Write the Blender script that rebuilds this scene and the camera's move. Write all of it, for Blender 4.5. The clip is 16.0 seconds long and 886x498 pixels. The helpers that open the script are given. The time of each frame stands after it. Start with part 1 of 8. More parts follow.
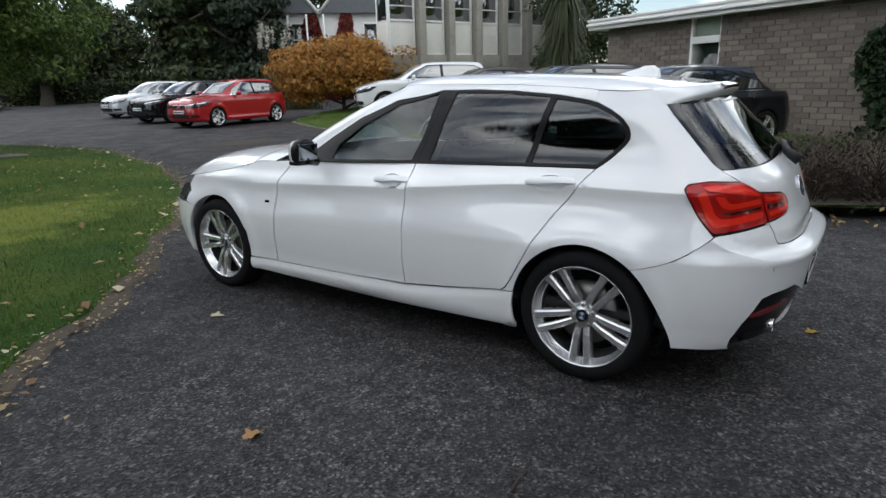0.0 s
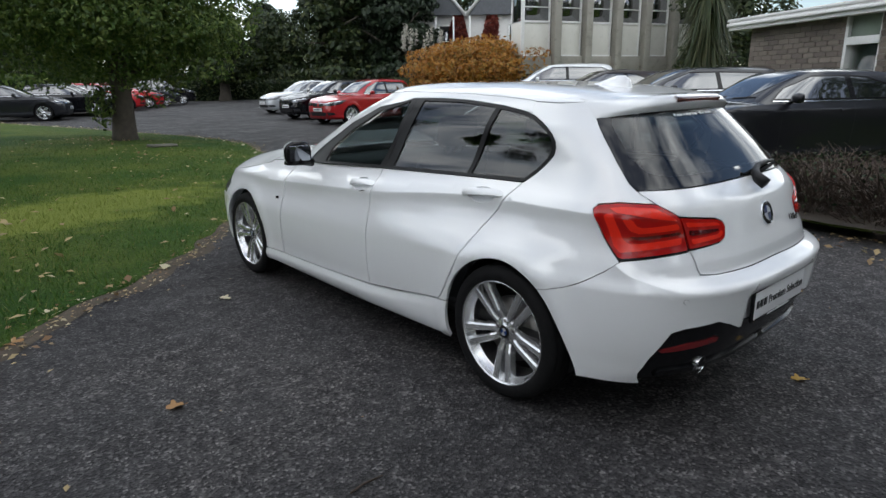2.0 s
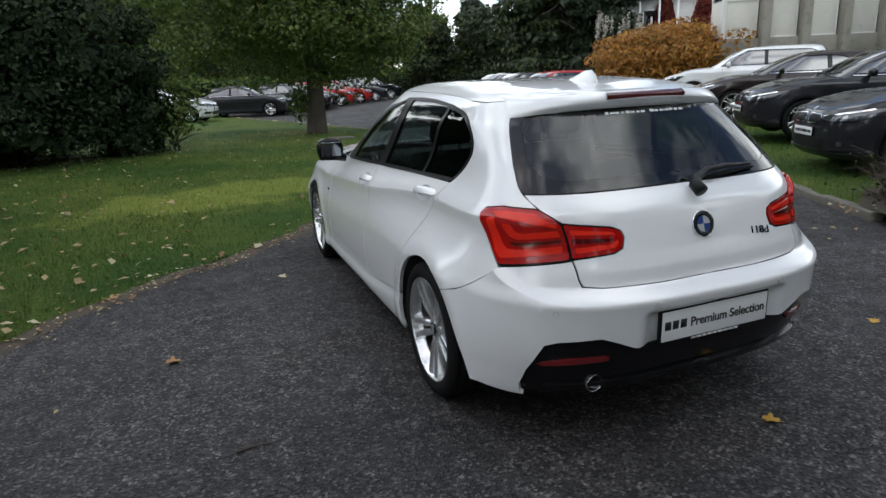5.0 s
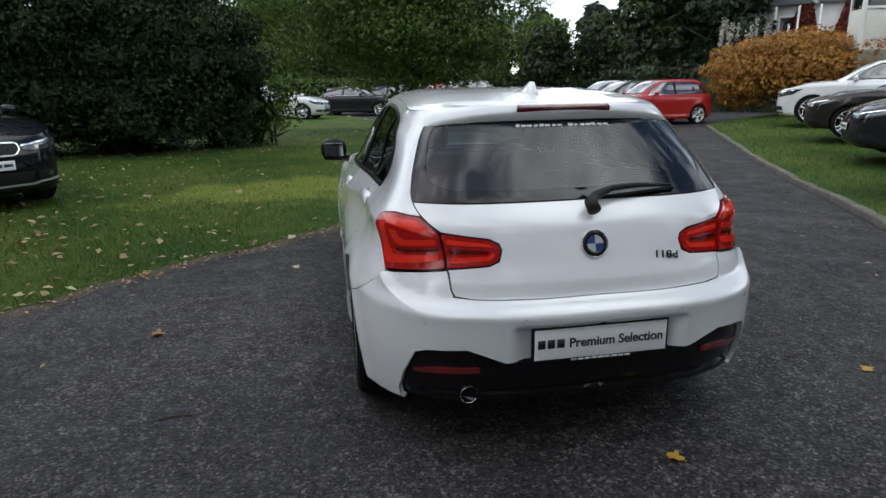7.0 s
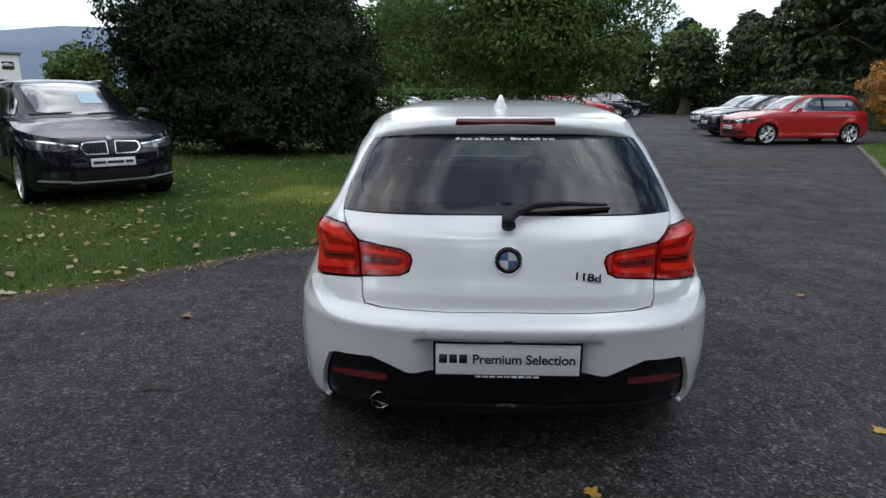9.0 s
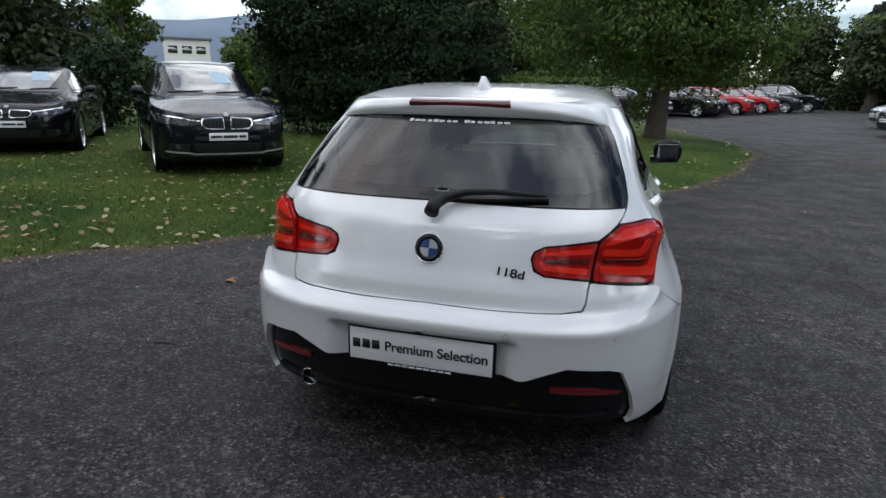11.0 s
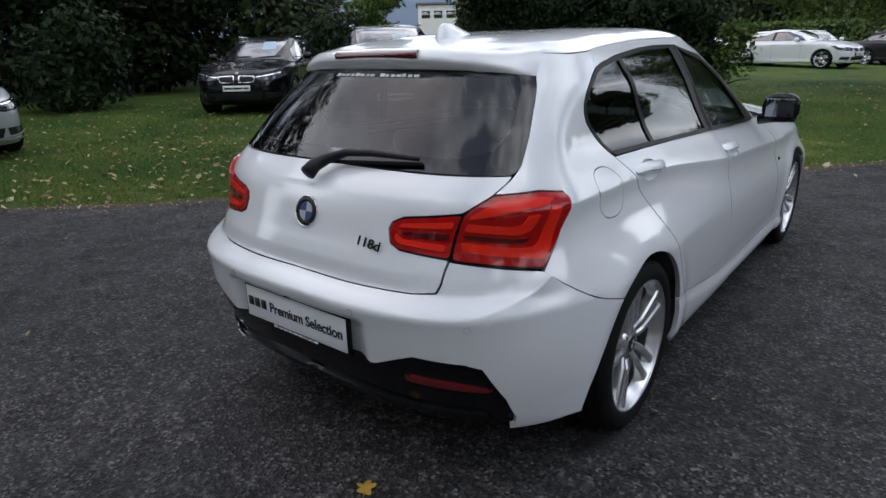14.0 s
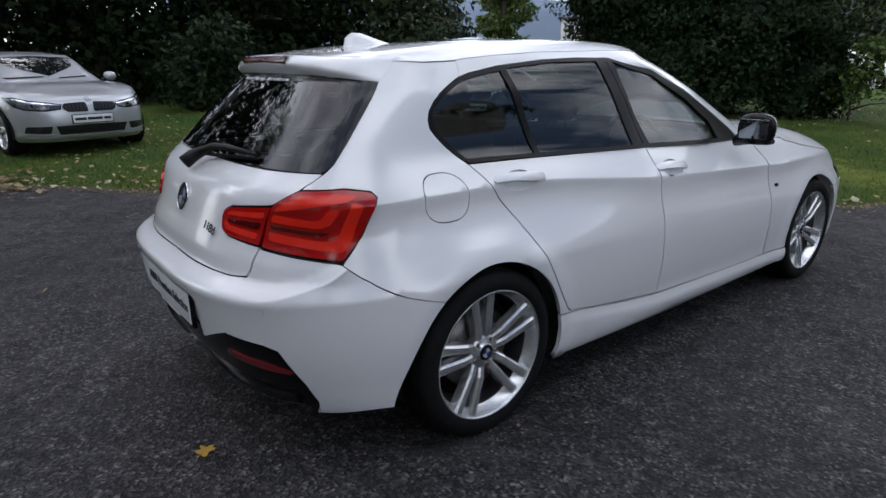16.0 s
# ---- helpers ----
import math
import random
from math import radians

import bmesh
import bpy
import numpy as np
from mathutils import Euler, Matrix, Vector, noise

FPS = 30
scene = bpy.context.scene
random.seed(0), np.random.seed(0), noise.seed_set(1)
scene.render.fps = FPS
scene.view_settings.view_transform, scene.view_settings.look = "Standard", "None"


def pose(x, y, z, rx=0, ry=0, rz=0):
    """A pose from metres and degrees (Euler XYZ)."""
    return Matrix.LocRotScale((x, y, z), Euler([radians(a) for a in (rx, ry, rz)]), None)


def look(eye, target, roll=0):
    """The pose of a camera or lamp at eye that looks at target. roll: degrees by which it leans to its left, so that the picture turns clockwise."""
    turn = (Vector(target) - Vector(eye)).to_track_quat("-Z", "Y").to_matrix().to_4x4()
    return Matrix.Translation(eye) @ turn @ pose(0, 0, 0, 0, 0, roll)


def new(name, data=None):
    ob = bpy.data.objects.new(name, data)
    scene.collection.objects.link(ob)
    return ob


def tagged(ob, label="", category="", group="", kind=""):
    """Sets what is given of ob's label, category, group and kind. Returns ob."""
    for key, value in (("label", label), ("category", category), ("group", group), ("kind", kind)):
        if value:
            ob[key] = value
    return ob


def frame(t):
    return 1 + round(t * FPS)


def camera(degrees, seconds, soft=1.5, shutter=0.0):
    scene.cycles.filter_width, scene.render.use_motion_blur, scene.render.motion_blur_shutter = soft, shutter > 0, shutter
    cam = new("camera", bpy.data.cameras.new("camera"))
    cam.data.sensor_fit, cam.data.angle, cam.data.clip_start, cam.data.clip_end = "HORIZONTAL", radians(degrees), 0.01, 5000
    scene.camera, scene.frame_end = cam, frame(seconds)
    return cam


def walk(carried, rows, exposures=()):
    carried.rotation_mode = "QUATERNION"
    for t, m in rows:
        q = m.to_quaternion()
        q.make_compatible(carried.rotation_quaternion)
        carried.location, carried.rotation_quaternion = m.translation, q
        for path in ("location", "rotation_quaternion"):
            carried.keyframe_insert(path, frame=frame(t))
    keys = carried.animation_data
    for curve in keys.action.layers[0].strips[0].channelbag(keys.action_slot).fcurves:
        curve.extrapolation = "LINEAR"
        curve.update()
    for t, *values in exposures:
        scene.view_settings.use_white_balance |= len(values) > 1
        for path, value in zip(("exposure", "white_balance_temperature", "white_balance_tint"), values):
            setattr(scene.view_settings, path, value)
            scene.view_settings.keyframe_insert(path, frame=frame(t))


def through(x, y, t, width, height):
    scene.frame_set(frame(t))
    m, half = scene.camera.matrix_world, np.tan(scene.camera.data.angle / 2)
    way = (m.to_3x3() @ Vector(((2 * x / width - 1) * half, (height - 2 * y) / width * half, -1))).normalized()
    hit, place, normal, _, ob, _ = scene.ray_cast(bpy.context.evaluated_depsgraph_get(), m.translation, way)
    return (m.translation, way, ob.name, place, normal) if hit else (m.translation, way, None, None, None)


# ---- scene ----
cam = camera(72.2, 16.0)
PATH = [
    (0, (-3.374, -1.003, 1.395), (-1.798, 0.107, 0.86), -1.5),
    (0.5, (-3.216, -1.176, 1.363), (-1.665, -0.024, 0.844), -1.9),
    (1, (-3.035, -1.341, 1.389), (-1.589, -0.058, 0.876), -2.0),
    (1.5, (-2.911, -1.513, 1.388), (-1.552, -0.139, 0.875), -2.0),
    (2, (-2.731, -1.774, 1.415), (-1.468, -0.315, 0.891), -0.9),
    (2.5, (-2.615, -1.899, 1.422), (-1.389, -0.412, 0.888), -1.1),
    (3, (-2.461, -2.001, 1.41), (-1.347, -0.422, 0.895), -0.5),
    (3.5, (-2.32, -2.09, 1.418), (-1.28, -0.474, 0.864), -0.6),
    (4, (-2.138, -2.211, 1.425), (-1.216, -0.528, 0.862), -1.8),
    (4.5, (-1.931, -2.378, 1.427), (-1.166, -0.601, 0.918), -0.9),
    (4.7, (-1.852, -2.421, 1.424), (-1.108, -0.639, 0.903), -1.8),
    (6.8, (-0.992, -2.758, 1.42), (-0.637, -0.858, 0.905), -1.1),
    (7, (-0.934, -2.772, 1.415), (-0.587, -0.869, 0.907), -1.0),
    (7.5, (-0.769, -2.758, 1.387), (-0.491, -0.846, 0.869), -1.2),
    (8, (-0.572, -2.75, 1.411), (-0.396, -0.825, 0.896), -0.3),
    (8.5, (-0.399, -2.785, 1.414), (-0.327, -0.842, 0.945), -0.7),
    (9, (-0.15, -2.866, 1.416), (-0.227, -0.924, 0.943), -0.0),
    (9.5, (0.028, -2.883, 1.41), (-0.137, -0.952, 0.915), -0.9),
    (9.7, (0.089, -2.85, 1.394), (-0.097, -0.926, 0.883), -1.0),
    (11.8, (0.918, -2.614, 1.391), (0.191, -0.825, 0.871), 1.0),
    (12, (0.985, -2.595, 1.396), (0.233, -0.826, 0.843), 0.1),
    (12.5, (1.105, -2.48, 1.364), (0.274, -0.752, 0.797), -2.0),
    (13, (1.257, -2.29, 1.371), (0.248, -0.659, 0.802), 0.4),
    (13.5, (1.358, -2.146, 1.381), (0.296, -0.559, 0.787), -1.1),
    (14, (1.548, -1.973, 1.362), (0.36, -0.496, 0.727), -1.3),
    (14.5, (1.747, -1.808, 1.364), (0.494, -0.396, 0.703), -1.2),
    (15, (1.89, -1.66, 1.331), (0.602, -0.273, 0.686), -0.4),
    (15.5, (2.063, -1.489, 1.351), (0.666, -0.208, 0.713), -0.3),
    (16, (2.301, -1.372, 1.334), (0.808, -0.18, 0.741), -0.1),
]
walk(cam, [(t, look(eye, target, roll)) for t, eye, target, roll in PATH], [(0.0, 0.13, 6630, 10), (4.5, 0.13, 6630, 10), (7.0, 0.09, 6610, 10), (9.5, 0.08, 6570, 11), (12.5, 0.0, 6530, 13), (14.0, -0.02, 6470, 14), (16.0, -0.08, 6380, 16)])

# ---- sky, sun, exposure ----
world = bpy.data.worlds.new("world")
scene.world = world
world.use_nodes = True
wt = world.node_tree
wt.nodes.clear()
SUN_UP, SUN_TURN = 55.0, 262.0
w_out, w_bg = wt.nodes.new("ShaderNodeOutputWorld"), wt.nodes.new("ShaderNodeBackground")
w_sky, w_mix = wt.nodes.new("ShaderNodeTexSky"), wt.nodes.new("ShaderNodeMix")
w_co, w_map, w_no, w_ramp = (wt.nodes.new("ShaderNode" + n) for n in ("TexCoord", "Mapping", "TexNoise", "ValToRGB"))
w_sky.sky_type, w_sky.sun_disc = "NISHITA", False
w_sky.sun_elevation, w_sky.sun_rotation = radians(SUN_UP), radians(SUN_TURN)
w_sky.dust_density = 0.9
w_map.inputs["Scale"].default_value = (1.0, 1.0, 1.3)
w_no.inputs["Scale"].default_value, w_no.inputs["Detail"].default_value, w_no.inputs["Roughness"].default_value = 2.1, 7.0, 0.58
w_ramp.color_ramp.elements[0].position, w_ramp.color_ramp.elements[1].position = 0.44, 0.62
w_mix.data_type = "RGBA"
w_mix.inputs["B"].default_value = (18.5, 19.6, 20.3, 1)
wt.links.new(w_co.outputs["Generated"], w_map.inputs["Vector"])
wt.links.new(w_map.outputs["Vector"], w_no.inputs["Vector"])
wt.links.new(w_no.outputs["Fac"], w_ramp.inputs["Fac"])
wt.links.new(w_ramp.outputs["Color"], w_mix.inputs["Factor"])
wt.links.new(w_sky.outputs["Color"], w_mix.inputs["A"])
wt.links.new(w_mix.outputs["Result"], w_bg.inputs["Color"])
wt.links.new(w_bg.outputs["Background"], w_out.inputs["Surface"])
w_bg.inputs["Strength"].default_value = 0.135
sun = new("sun", bpy.data.lights.new("sun", "SUN"))
sun.data.energy, sun.data.angle, sun.data.color = 0.75, radians(150), (0.97, 0.98, 1.0)
sun.rotation_euler = (radians(90 - SUN_UP), 0, radians(180 - SUN_TURN))

# ---- materials ----
def shader(name):
    m = bpy.data.materials.new(name)
    m.use_nodes = True
    t = m.node_tree
    return m, t, t.nodes["Principled BSDF"]


def node(t, kind, **inputs):
    n = t.nodes.new("ShaderNode" + kind)
    for key, value in inputs.items():
        n.inputs[key.replace("_", " ")].default_value = value
    return n


def noise_at(t, coords, scale, detail=4.0, rough=0.55):
    n = node(t, "TexNoise", Scale=scale, Detail=detail, Roughness=rough)
    t.links.new(coords, n.inputs["Vector"])
    return n.outputs["Fac"]


def ramp(t, fac, *stops):
    n = t.nodes.new("ShaderNodeValToRGB")
    els = n.color_ramp.elements
    while len(els) < len(stops):
        els.new(0.5)
    for e, (pos, col) in zip(els, stops):
        e.position = pos
        e.color = (*col, 1) if len(col) == 3 else col
    t.links.new(fac, n.inputs["Fac"])
    return n.outputs["Color"]


def blend(t, fac, a, b, how="MIX"):
    n = t.nodes.new("ShaderNodeMix")
    n.data_type, n.blend_type = "RGBA", how
    for value, key in ((fac, "Factor"), (a, "A"), (b, "B")):
        if isinstance(value, (int, float)):
            n.inputs[key].default_value = value
        elif isinstance(value, tuple):
            n.inputs[key].default_value = (*value, 1)
        else:
            t.links.new(value, n.inputs[key])
    return n.outputs["Result"]


def bump(t, p, height, strength, distance=0.01):
    b = node(t, "Bump", Strength=strength, Distance=distance)
    t.links.new(height, b.inputs["Height"])
    t.links.new(b.outputs["Normal"], p.inputs["Normal"])
    return b


def surface(name, base, rough=0.5, metal=0.0, vary=0.12, size=6.0, grain=120.0, relief=0.0, coat=0.0, spec=0.5, dirt=None):
    """A plain surface with broad stains, fine grain and relief."""
    m, t, p = shader(name)
    co = t.nodes.new("ShaderNodeTexCoord").outputs["Object"]
    broad, fine = noise_at(t, co, size, 5), noise_at(t, co, grain, 3)
    dark = tuple(c * (1 - vary) for c in base)
    light = tuple(min(1, c * (1 + vary)) for c in base)
    col = ramp(t, broad, (0.3, dark), (0.7, light))
    col = blend(t, 0.35, col, ramp(t, fine, (0.3, dark), (0.7, light)))
    if dirt:
        spots = ramp(t, noise_at(t, co, size * 2.3, 8, 0.7), (0.55, (0, 0, 0)), (0.72, (1, 1, 1)))
        col = blend(t, spots, col, dirt)
    t.links.new(col, p.inputs["Base Color"])
    p.inputs["Roughness"].default_value, p.inputs["Metallic"].default_value = rough, metal
    p.inputs["Specular IOR Level"].default_value = spec
    if coat:
        p.inputs["Coat Weight"].default_value, p.inputs["Coat Roughness"].default_value = coat, 0.04
    if relief:
        bump(t, p, fine, relief, 0.004)
    return m


def paint(name, base, metal=0.0, flake=0.04):
    """Lacquered car paint: a soft base with fine flakes, under a clear coat with faint dust."""
    m, t, p = shader(name)
    co = t.nodes.new("ShaderNodeTexCoord").outputs["Object"]
    spark = noise_at(t, co, 900, 2)
    col = ramp(t, spark, (0.35, tuple(c * (1 - flake) for c in base)), (0.65, tuple(min(1, c * (1 + flake)) for c in base)))
    t.links.new(col, p.inputs["Base Color"])
    p.inputs["Metallic"].default_value = metal
    p.inputs["Specular IOR Level"].default_value = 0.2 if max(base) > 0.2 else 0.04
    rg = ramp(t, noise_at(t, co, 5, 6), (0.3, (0.30,) * 3), (0.7, (0.42,) * 3))
    t.links.new(rg, p.inputs["Roughness"])
    p.inputs["Coat Weight"].default_value = 1.0 if max(base) > 0.2 else 0.75
    p.inputs["Coat IOR"].default_value = 1.75 if max(base) > 0.7 else 1.5
    cr = ramp(t, noise_at(t, co, 9, 6), (0.3, (0.02,) * 3), (0.75, (0.07,) * 3))
    t.links.new(cr, p.inputs["Coat Roughness"])
    return m


def window_glass(name, tint, gloss=(0.02,) * 3):
    """A thin tinted pane: it lets light straight through and mirrors by Fresnel."""
    m = bpy.data.materials.new(name)
    m.use_nodes = True
    t = m.node_tree
    t.nodes.clear()
    out, mix = t.nodes.new("ShaderNodeOutputMaterial"), t.nodes.new("ShaderNodeMixShader")
    clear, mirror, fr = t.nodes.new("ShaderNodeBsdfTransparent"), t.nodes.new("ShaderNodeBsdfGlossy"), t.nodes.new("ShaderNodeLayerWeight")
    clear.inputs["Color"].default_value = (*tint, 1)
    mirror.inputs["Color"].default_value, mirror.inputs["Roughness"].default_value = (1, 1, 1, 1), gloss[0]
    fr.inputs["Blend"].default_value = 0.5
    steep, level = t.nodes.new("ShaderNodeMath"), t.nodes.new("ShaderNodeMath")
    steep.operation, level.operation = "POWER", "MULTIPLY_ADD"
    steep.inputs[1].default_value = 4.5
    level.inputs[1].default_value, level.inputs[2].default_value = 0.92, 0.058
    t.links.new(fr.outputs["Facing"], steep.inputs[0])
    t.links.new(steep.outputs["Value"], level.inputs[0])
    t.links.new(level.outputs["Value"], mix.inputs["Fac"])
    t.links.new(clear.outputs["BSDF"], mix.inputs[1])
    t.links.new(mirror.outputs["BSDF"], mix.inputs[2])
    t.links.new(mix.outputs["Shader"], out.inputs["Surface"])
    return m


def asphalt():
    m, t, p = shader("asphalt")
    co = t.nodes.new("ShaderNodeTexCoord").outputs["Object"]
    v = node(t, "TexVoronoi", Scale=92.0)
    t.links.new(co, v.inputs["Vector"])
    sep = t.nodes.new("ShaderNodeSeparateColor")
    t.links.new(v.outputs["Color"], sep.inputs["Color"])
    stone = ramp(t, sep.outputs["Red"], (0.0, (0.005, 0.0049, 0.0052)), (0.5, (0.0225, 0.0213, 0.0224)), (0.86, (0.047, 0.0452, 0.0460)), (0.99, (0.105, 0.101, 0.100)))
    v2 = node(t, "TexVoronoi", Scale=44.0)
    t.links.new(co, v2.inputs["Vector"])
    sep2 = t.nodes.new("ShaderNodeSeparateColor")
    t.links.new(v2.outputs["Color"], sep2.inputs["Color"])
    chips = ramp(t, sep2.outputs["Green"], (0.93, (0, 0, 0)), (0.995, (0.34, 0.34, 0.34)))
    stone = blend(t, chips, stone, (0.105, 0.101, 0.099))
    broad = ramp(t, noise_at(t, co, 0.55, 7, 0.62), (0.32, (0.62, 0.61, 0.62)), (0.5, (1, 1, 1)), (0.7, (1.5, 1.47, 1.42)))
    col = blend(t, 1.0, stone, broad, "MULTIPLY")
    clod = ramp(t, noise_at(t, co, 11.0, 6, 0.7), (0.36, (0.55, 0.55, 0.56)), (0.5, (1, 1, 1)), (0.66, (1.75, 1.73, 1.7)))
    col = blend(t, 1.0, col, clod, "MULTIPLY")
    worn = ramp(t, noise_at(t, co, 1.7, 9, 0.72), (0.56, (0, 0, 0)), (0.72, (0.55, 0.55, 0.55)))
    col = blend(t, worn, col, (0.046, 0.0455, 0.045))
    t.links.new(col, p.inputs["Base Color"])
    p.inputs["Roughness"].default_value = 0.78
    rg = ramp(t, noise_at(t, co, 2.3, 5), (0.35, (0.62,) * 3), (0.65, (0.85,) * 3))
    t.links.new(rg, p.inputs["Roughness"])
    h = t.nodes.new("ShaderNodeMath")
    h.operation = "ADD"
    t.links.new(v.outputs["Distance"], h.inputs[0])
    t.links.new(noise_at(t, co, 60, 5), h.inputs[1])
    bump(t, p, h.outputs["Value"], 0.8, 0.006)
    p.inputs["Specular IOR Level"].default_value = 0.28
    return m


def lit_dry_patch(t, colour):
    """A yellow-green patch of thin dry grass mid-lawn, sunlit brightness painted in."""
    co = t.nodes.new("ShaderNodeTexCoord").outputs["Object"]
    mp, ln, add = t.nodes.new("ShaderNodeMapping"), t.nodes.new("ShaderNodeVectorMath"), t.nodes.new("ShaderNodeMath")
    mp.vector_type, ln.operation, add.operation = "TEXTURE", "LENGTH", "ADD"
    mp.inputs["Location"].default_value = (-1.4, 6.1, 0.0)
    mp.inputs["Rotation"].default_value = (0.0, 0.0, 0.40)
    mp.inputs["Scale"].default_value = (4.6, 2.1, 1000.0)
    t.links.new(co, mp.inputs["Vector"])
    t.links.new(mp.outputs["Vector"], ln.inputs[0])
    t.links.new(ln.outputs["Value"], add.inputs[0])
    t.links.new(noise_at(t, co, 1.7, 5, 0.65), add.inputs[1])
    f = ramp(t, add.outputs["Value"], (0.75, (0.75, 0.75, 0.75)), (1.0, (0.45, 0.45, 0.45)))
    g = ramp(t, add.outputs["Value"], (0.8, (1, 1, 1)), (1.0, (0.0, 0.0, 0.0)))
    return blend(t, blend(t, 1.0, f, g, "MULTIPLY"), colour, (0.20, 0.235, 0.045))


def lawn_cover(name, lush, dry, bare):
    m, t, p = shader(name)
    co = t.nodes.new("ShaderNodeTexCoord").outputs["Object"]
    a = ramp(t, noise_at(t, co, 0.5, 6, 0.6), (0.38, lush), (0.60, dry))
    b = ramp(t, noise_at(t, co, 34, 5, 0.7), (0.3, (0.35, 0.38, 0.3)), (0.7, (1.35, 1.35, 1.3)))
    col = blend(t, 1.0, a, b, "MULTIPLY")
    soil = ramp(t, noise_at(t, co, 1.4, 8, 0.7), (0.62, (0, 0, 0)), (0.76, (0.7, 0.7, 0.7)))
    col = lit_dry_patch(t, blend(t, soil, col, bare))
    t.links.new(col, p.inputs["Base Color"])
    p.inputs["Roughness"].default_value, p.inputs["Specular IOR Level"].default_value = 0.9, 0.2
    bump(t, p, noise_at(t, co, 45, 6, 0.75), 1.0, 0.03)
    return m


def leafy(name, *colours, rough=0.5, shine=0.35, through=0.25, patch=False):
    """Leaves, each its own shade; a little light comes through."""
    m, t, p = shader(name)
    geo = t.nodes.new("ShaderNodeNewGeometry")
    k = len(colours)
    col = ramp(t, geo.outputs["Random Per Island"], *[(i / max(k - 1, 1), c) for i, c in enumerate(colours)])
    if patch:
        col = lit_dry_patch(t, col)
    t.links.new(col, p.inputs["Base Color"])
    p.inputs["Roughness"].default_value, p.inputs["Specular IOR Level"].default_value = rough, shine
    thin, mix = t.nodes.new("ShaderNodeBsdfTranslucent"), t.nodes.new("ShaderNodeMixShader")
    t.links.new(col, thin.inputs["Color"])
    mix.inputs["Fac"].default_value = through
    t.links.new(p.outputs["BSDF"], mix.inputs[1])
    t.links.new(thin.outputs["BSDF"], mix.inputs[2])
    t.links.new(mix.outputs["Shader"], t.nodes["Material Output"].inputs["Surface"])
    return m


WHITE = paint("white_paint", (0.745, 0.76, 0.77), 0.0, 0.03)
RED = paint("red_paint", (0.36, 0.010, 0.014), 0.1)
SILVER = paint("silver_paint", (0.46, 0.48, 0.50), 0.55, 0.08)
BLACK = paint("black_paint", (0.004, 0.0045, 0.006), 0.0, 0.3)
GRAPHITE = paint("graphite_paint", (0.018, 0.019, 0.023), 0.3, 0.2)
BROWN = paint("dark_brown_paint", (0.030, 0.024, 0.022), 0.4, 0.2)
NAVY = paint("dark_blue_paint", (0.003, 0.0035, 0.007), 0.0, 0.2)
GLASS = window_glass("tinted_window", (0.38, 0.44, 0.44))
DARK_GLASS = window_glass("heated_window", (0.23, 0.28, 0.28))
FRIT = surface("black_glass_border", (0.003, 0.003, 0.0035), 0.02, 0.0, 0.1, spec=0.55)
SEAL = surface("black_window_seal", (0.006, 0.006, 0.0065), 0.32, 0.0, 0.2, spec=0.16)
PANE = surface("dark_pane", (0.010, 0.012, 0.013), 0.03, 0.0, 0.1, spec=0.9, coat=1.0)
PANE.node_tree.nodes["Principled BSDF"].inputs["IOR"].default_value = 1.85
GLOSS_BLACK = surface("gloss_black_trim", (0.008, 0.008, 0.009), 0.14, 0.0, 0.2, spec=0.28)
TRIM = surface("black_plastic", (0.013, 0.013, 0.014), 0.5, 0.0, 0.25, grain=400, relief=0.15, spec=0.25)
RUBBER = surface("tyre_rubber", (0.008, 0.008, 0.0085), 0.85, 0.0, 0.3, 20, 200, 0.3, dirt=(0.016, 0.015, 0.014), spec=0.15)
ALLOY = surface("silver_alloy", (0.66, 0.67, 0.68), 0.24, 0.8, 0.08, 9, 300, coat=0.4)
ALLOY_DARK = surface("grey_alloy", (0.17, 0.17, 0.18), 0.32, 0.8, 0.1)
STEEL = surface("brake_steel", (0.25, 0.24, 0.23), 0.38, 0.9, 0.15, dirt=(0.12, 0.07, 0.05))
CHROME = surface("chrome", (0.75, 0.76, 0.78), 0.1, 1.0, 0.05)
LAMP_RED = surface("red_lamp_lens", (0.36, 0.006, 0.005), 0.06, 0.0, 0.1, coat=0.35, spec=0.35)
LAMP_BRIGHT = surface("bright_red_light_guide", (0.74, 0.024, 0.010), 0.16, 0.0, 0.08, coat=0.25, spec=0.3)
LAMP_DARK = surface("dark_red_lens", (0.085, 0.003, 0.004), 0.08, 0.0, 0.1, coat=1.0)
REFLECTOR = surface("red_reflector", (0.16, 0.010, 0.012), 0.15, 0.0, 0.15, grain=500, relief=0.2, coat=0.8)
HEADLAMP = surface("headlamp_lens", (0.055, 0.06, 0.07), 0.06, 0.30, 0.5, 14, 60, coat=1.0)
PLATE = surface("number_plate_white", (0.74, 0.75, 0.76), 0.35, 0.0, 0.04)
INK = surface("black_print", (0.012, 0.012, 0.013), 0.5)
WHITE_PRINT = surface("white_print", (0.75, 0.76, 0.77), 0.5)
EMBLEM_BLUE = surface("blue_enamel", (0.012, 0.045, 0.17), 0.2, coat=0.8)
EMBLEM_WHITE = surface("white_enamel", (0.38, 0.39, 0.41), 0.2, coat=0.8)
MIRROR = surface("mirror_glass", (0.32, 0.34, 0.38), 0.02, 1.0, 0.01)
CLOTH = surface("dark_seat_cloth", (0.030, 0.030, 0.032), 0.9, 0.0, 0.2, grain=300, relief=0.4)
LINING = surface("dark_door_lining", (0.022, 0.022, 0.023), 0.7, 0.0, 0.2)
HEADLINER = surface("grey_headliner", (0.22, 0.23, 0.235), 0.95, 0.0, 0.05)
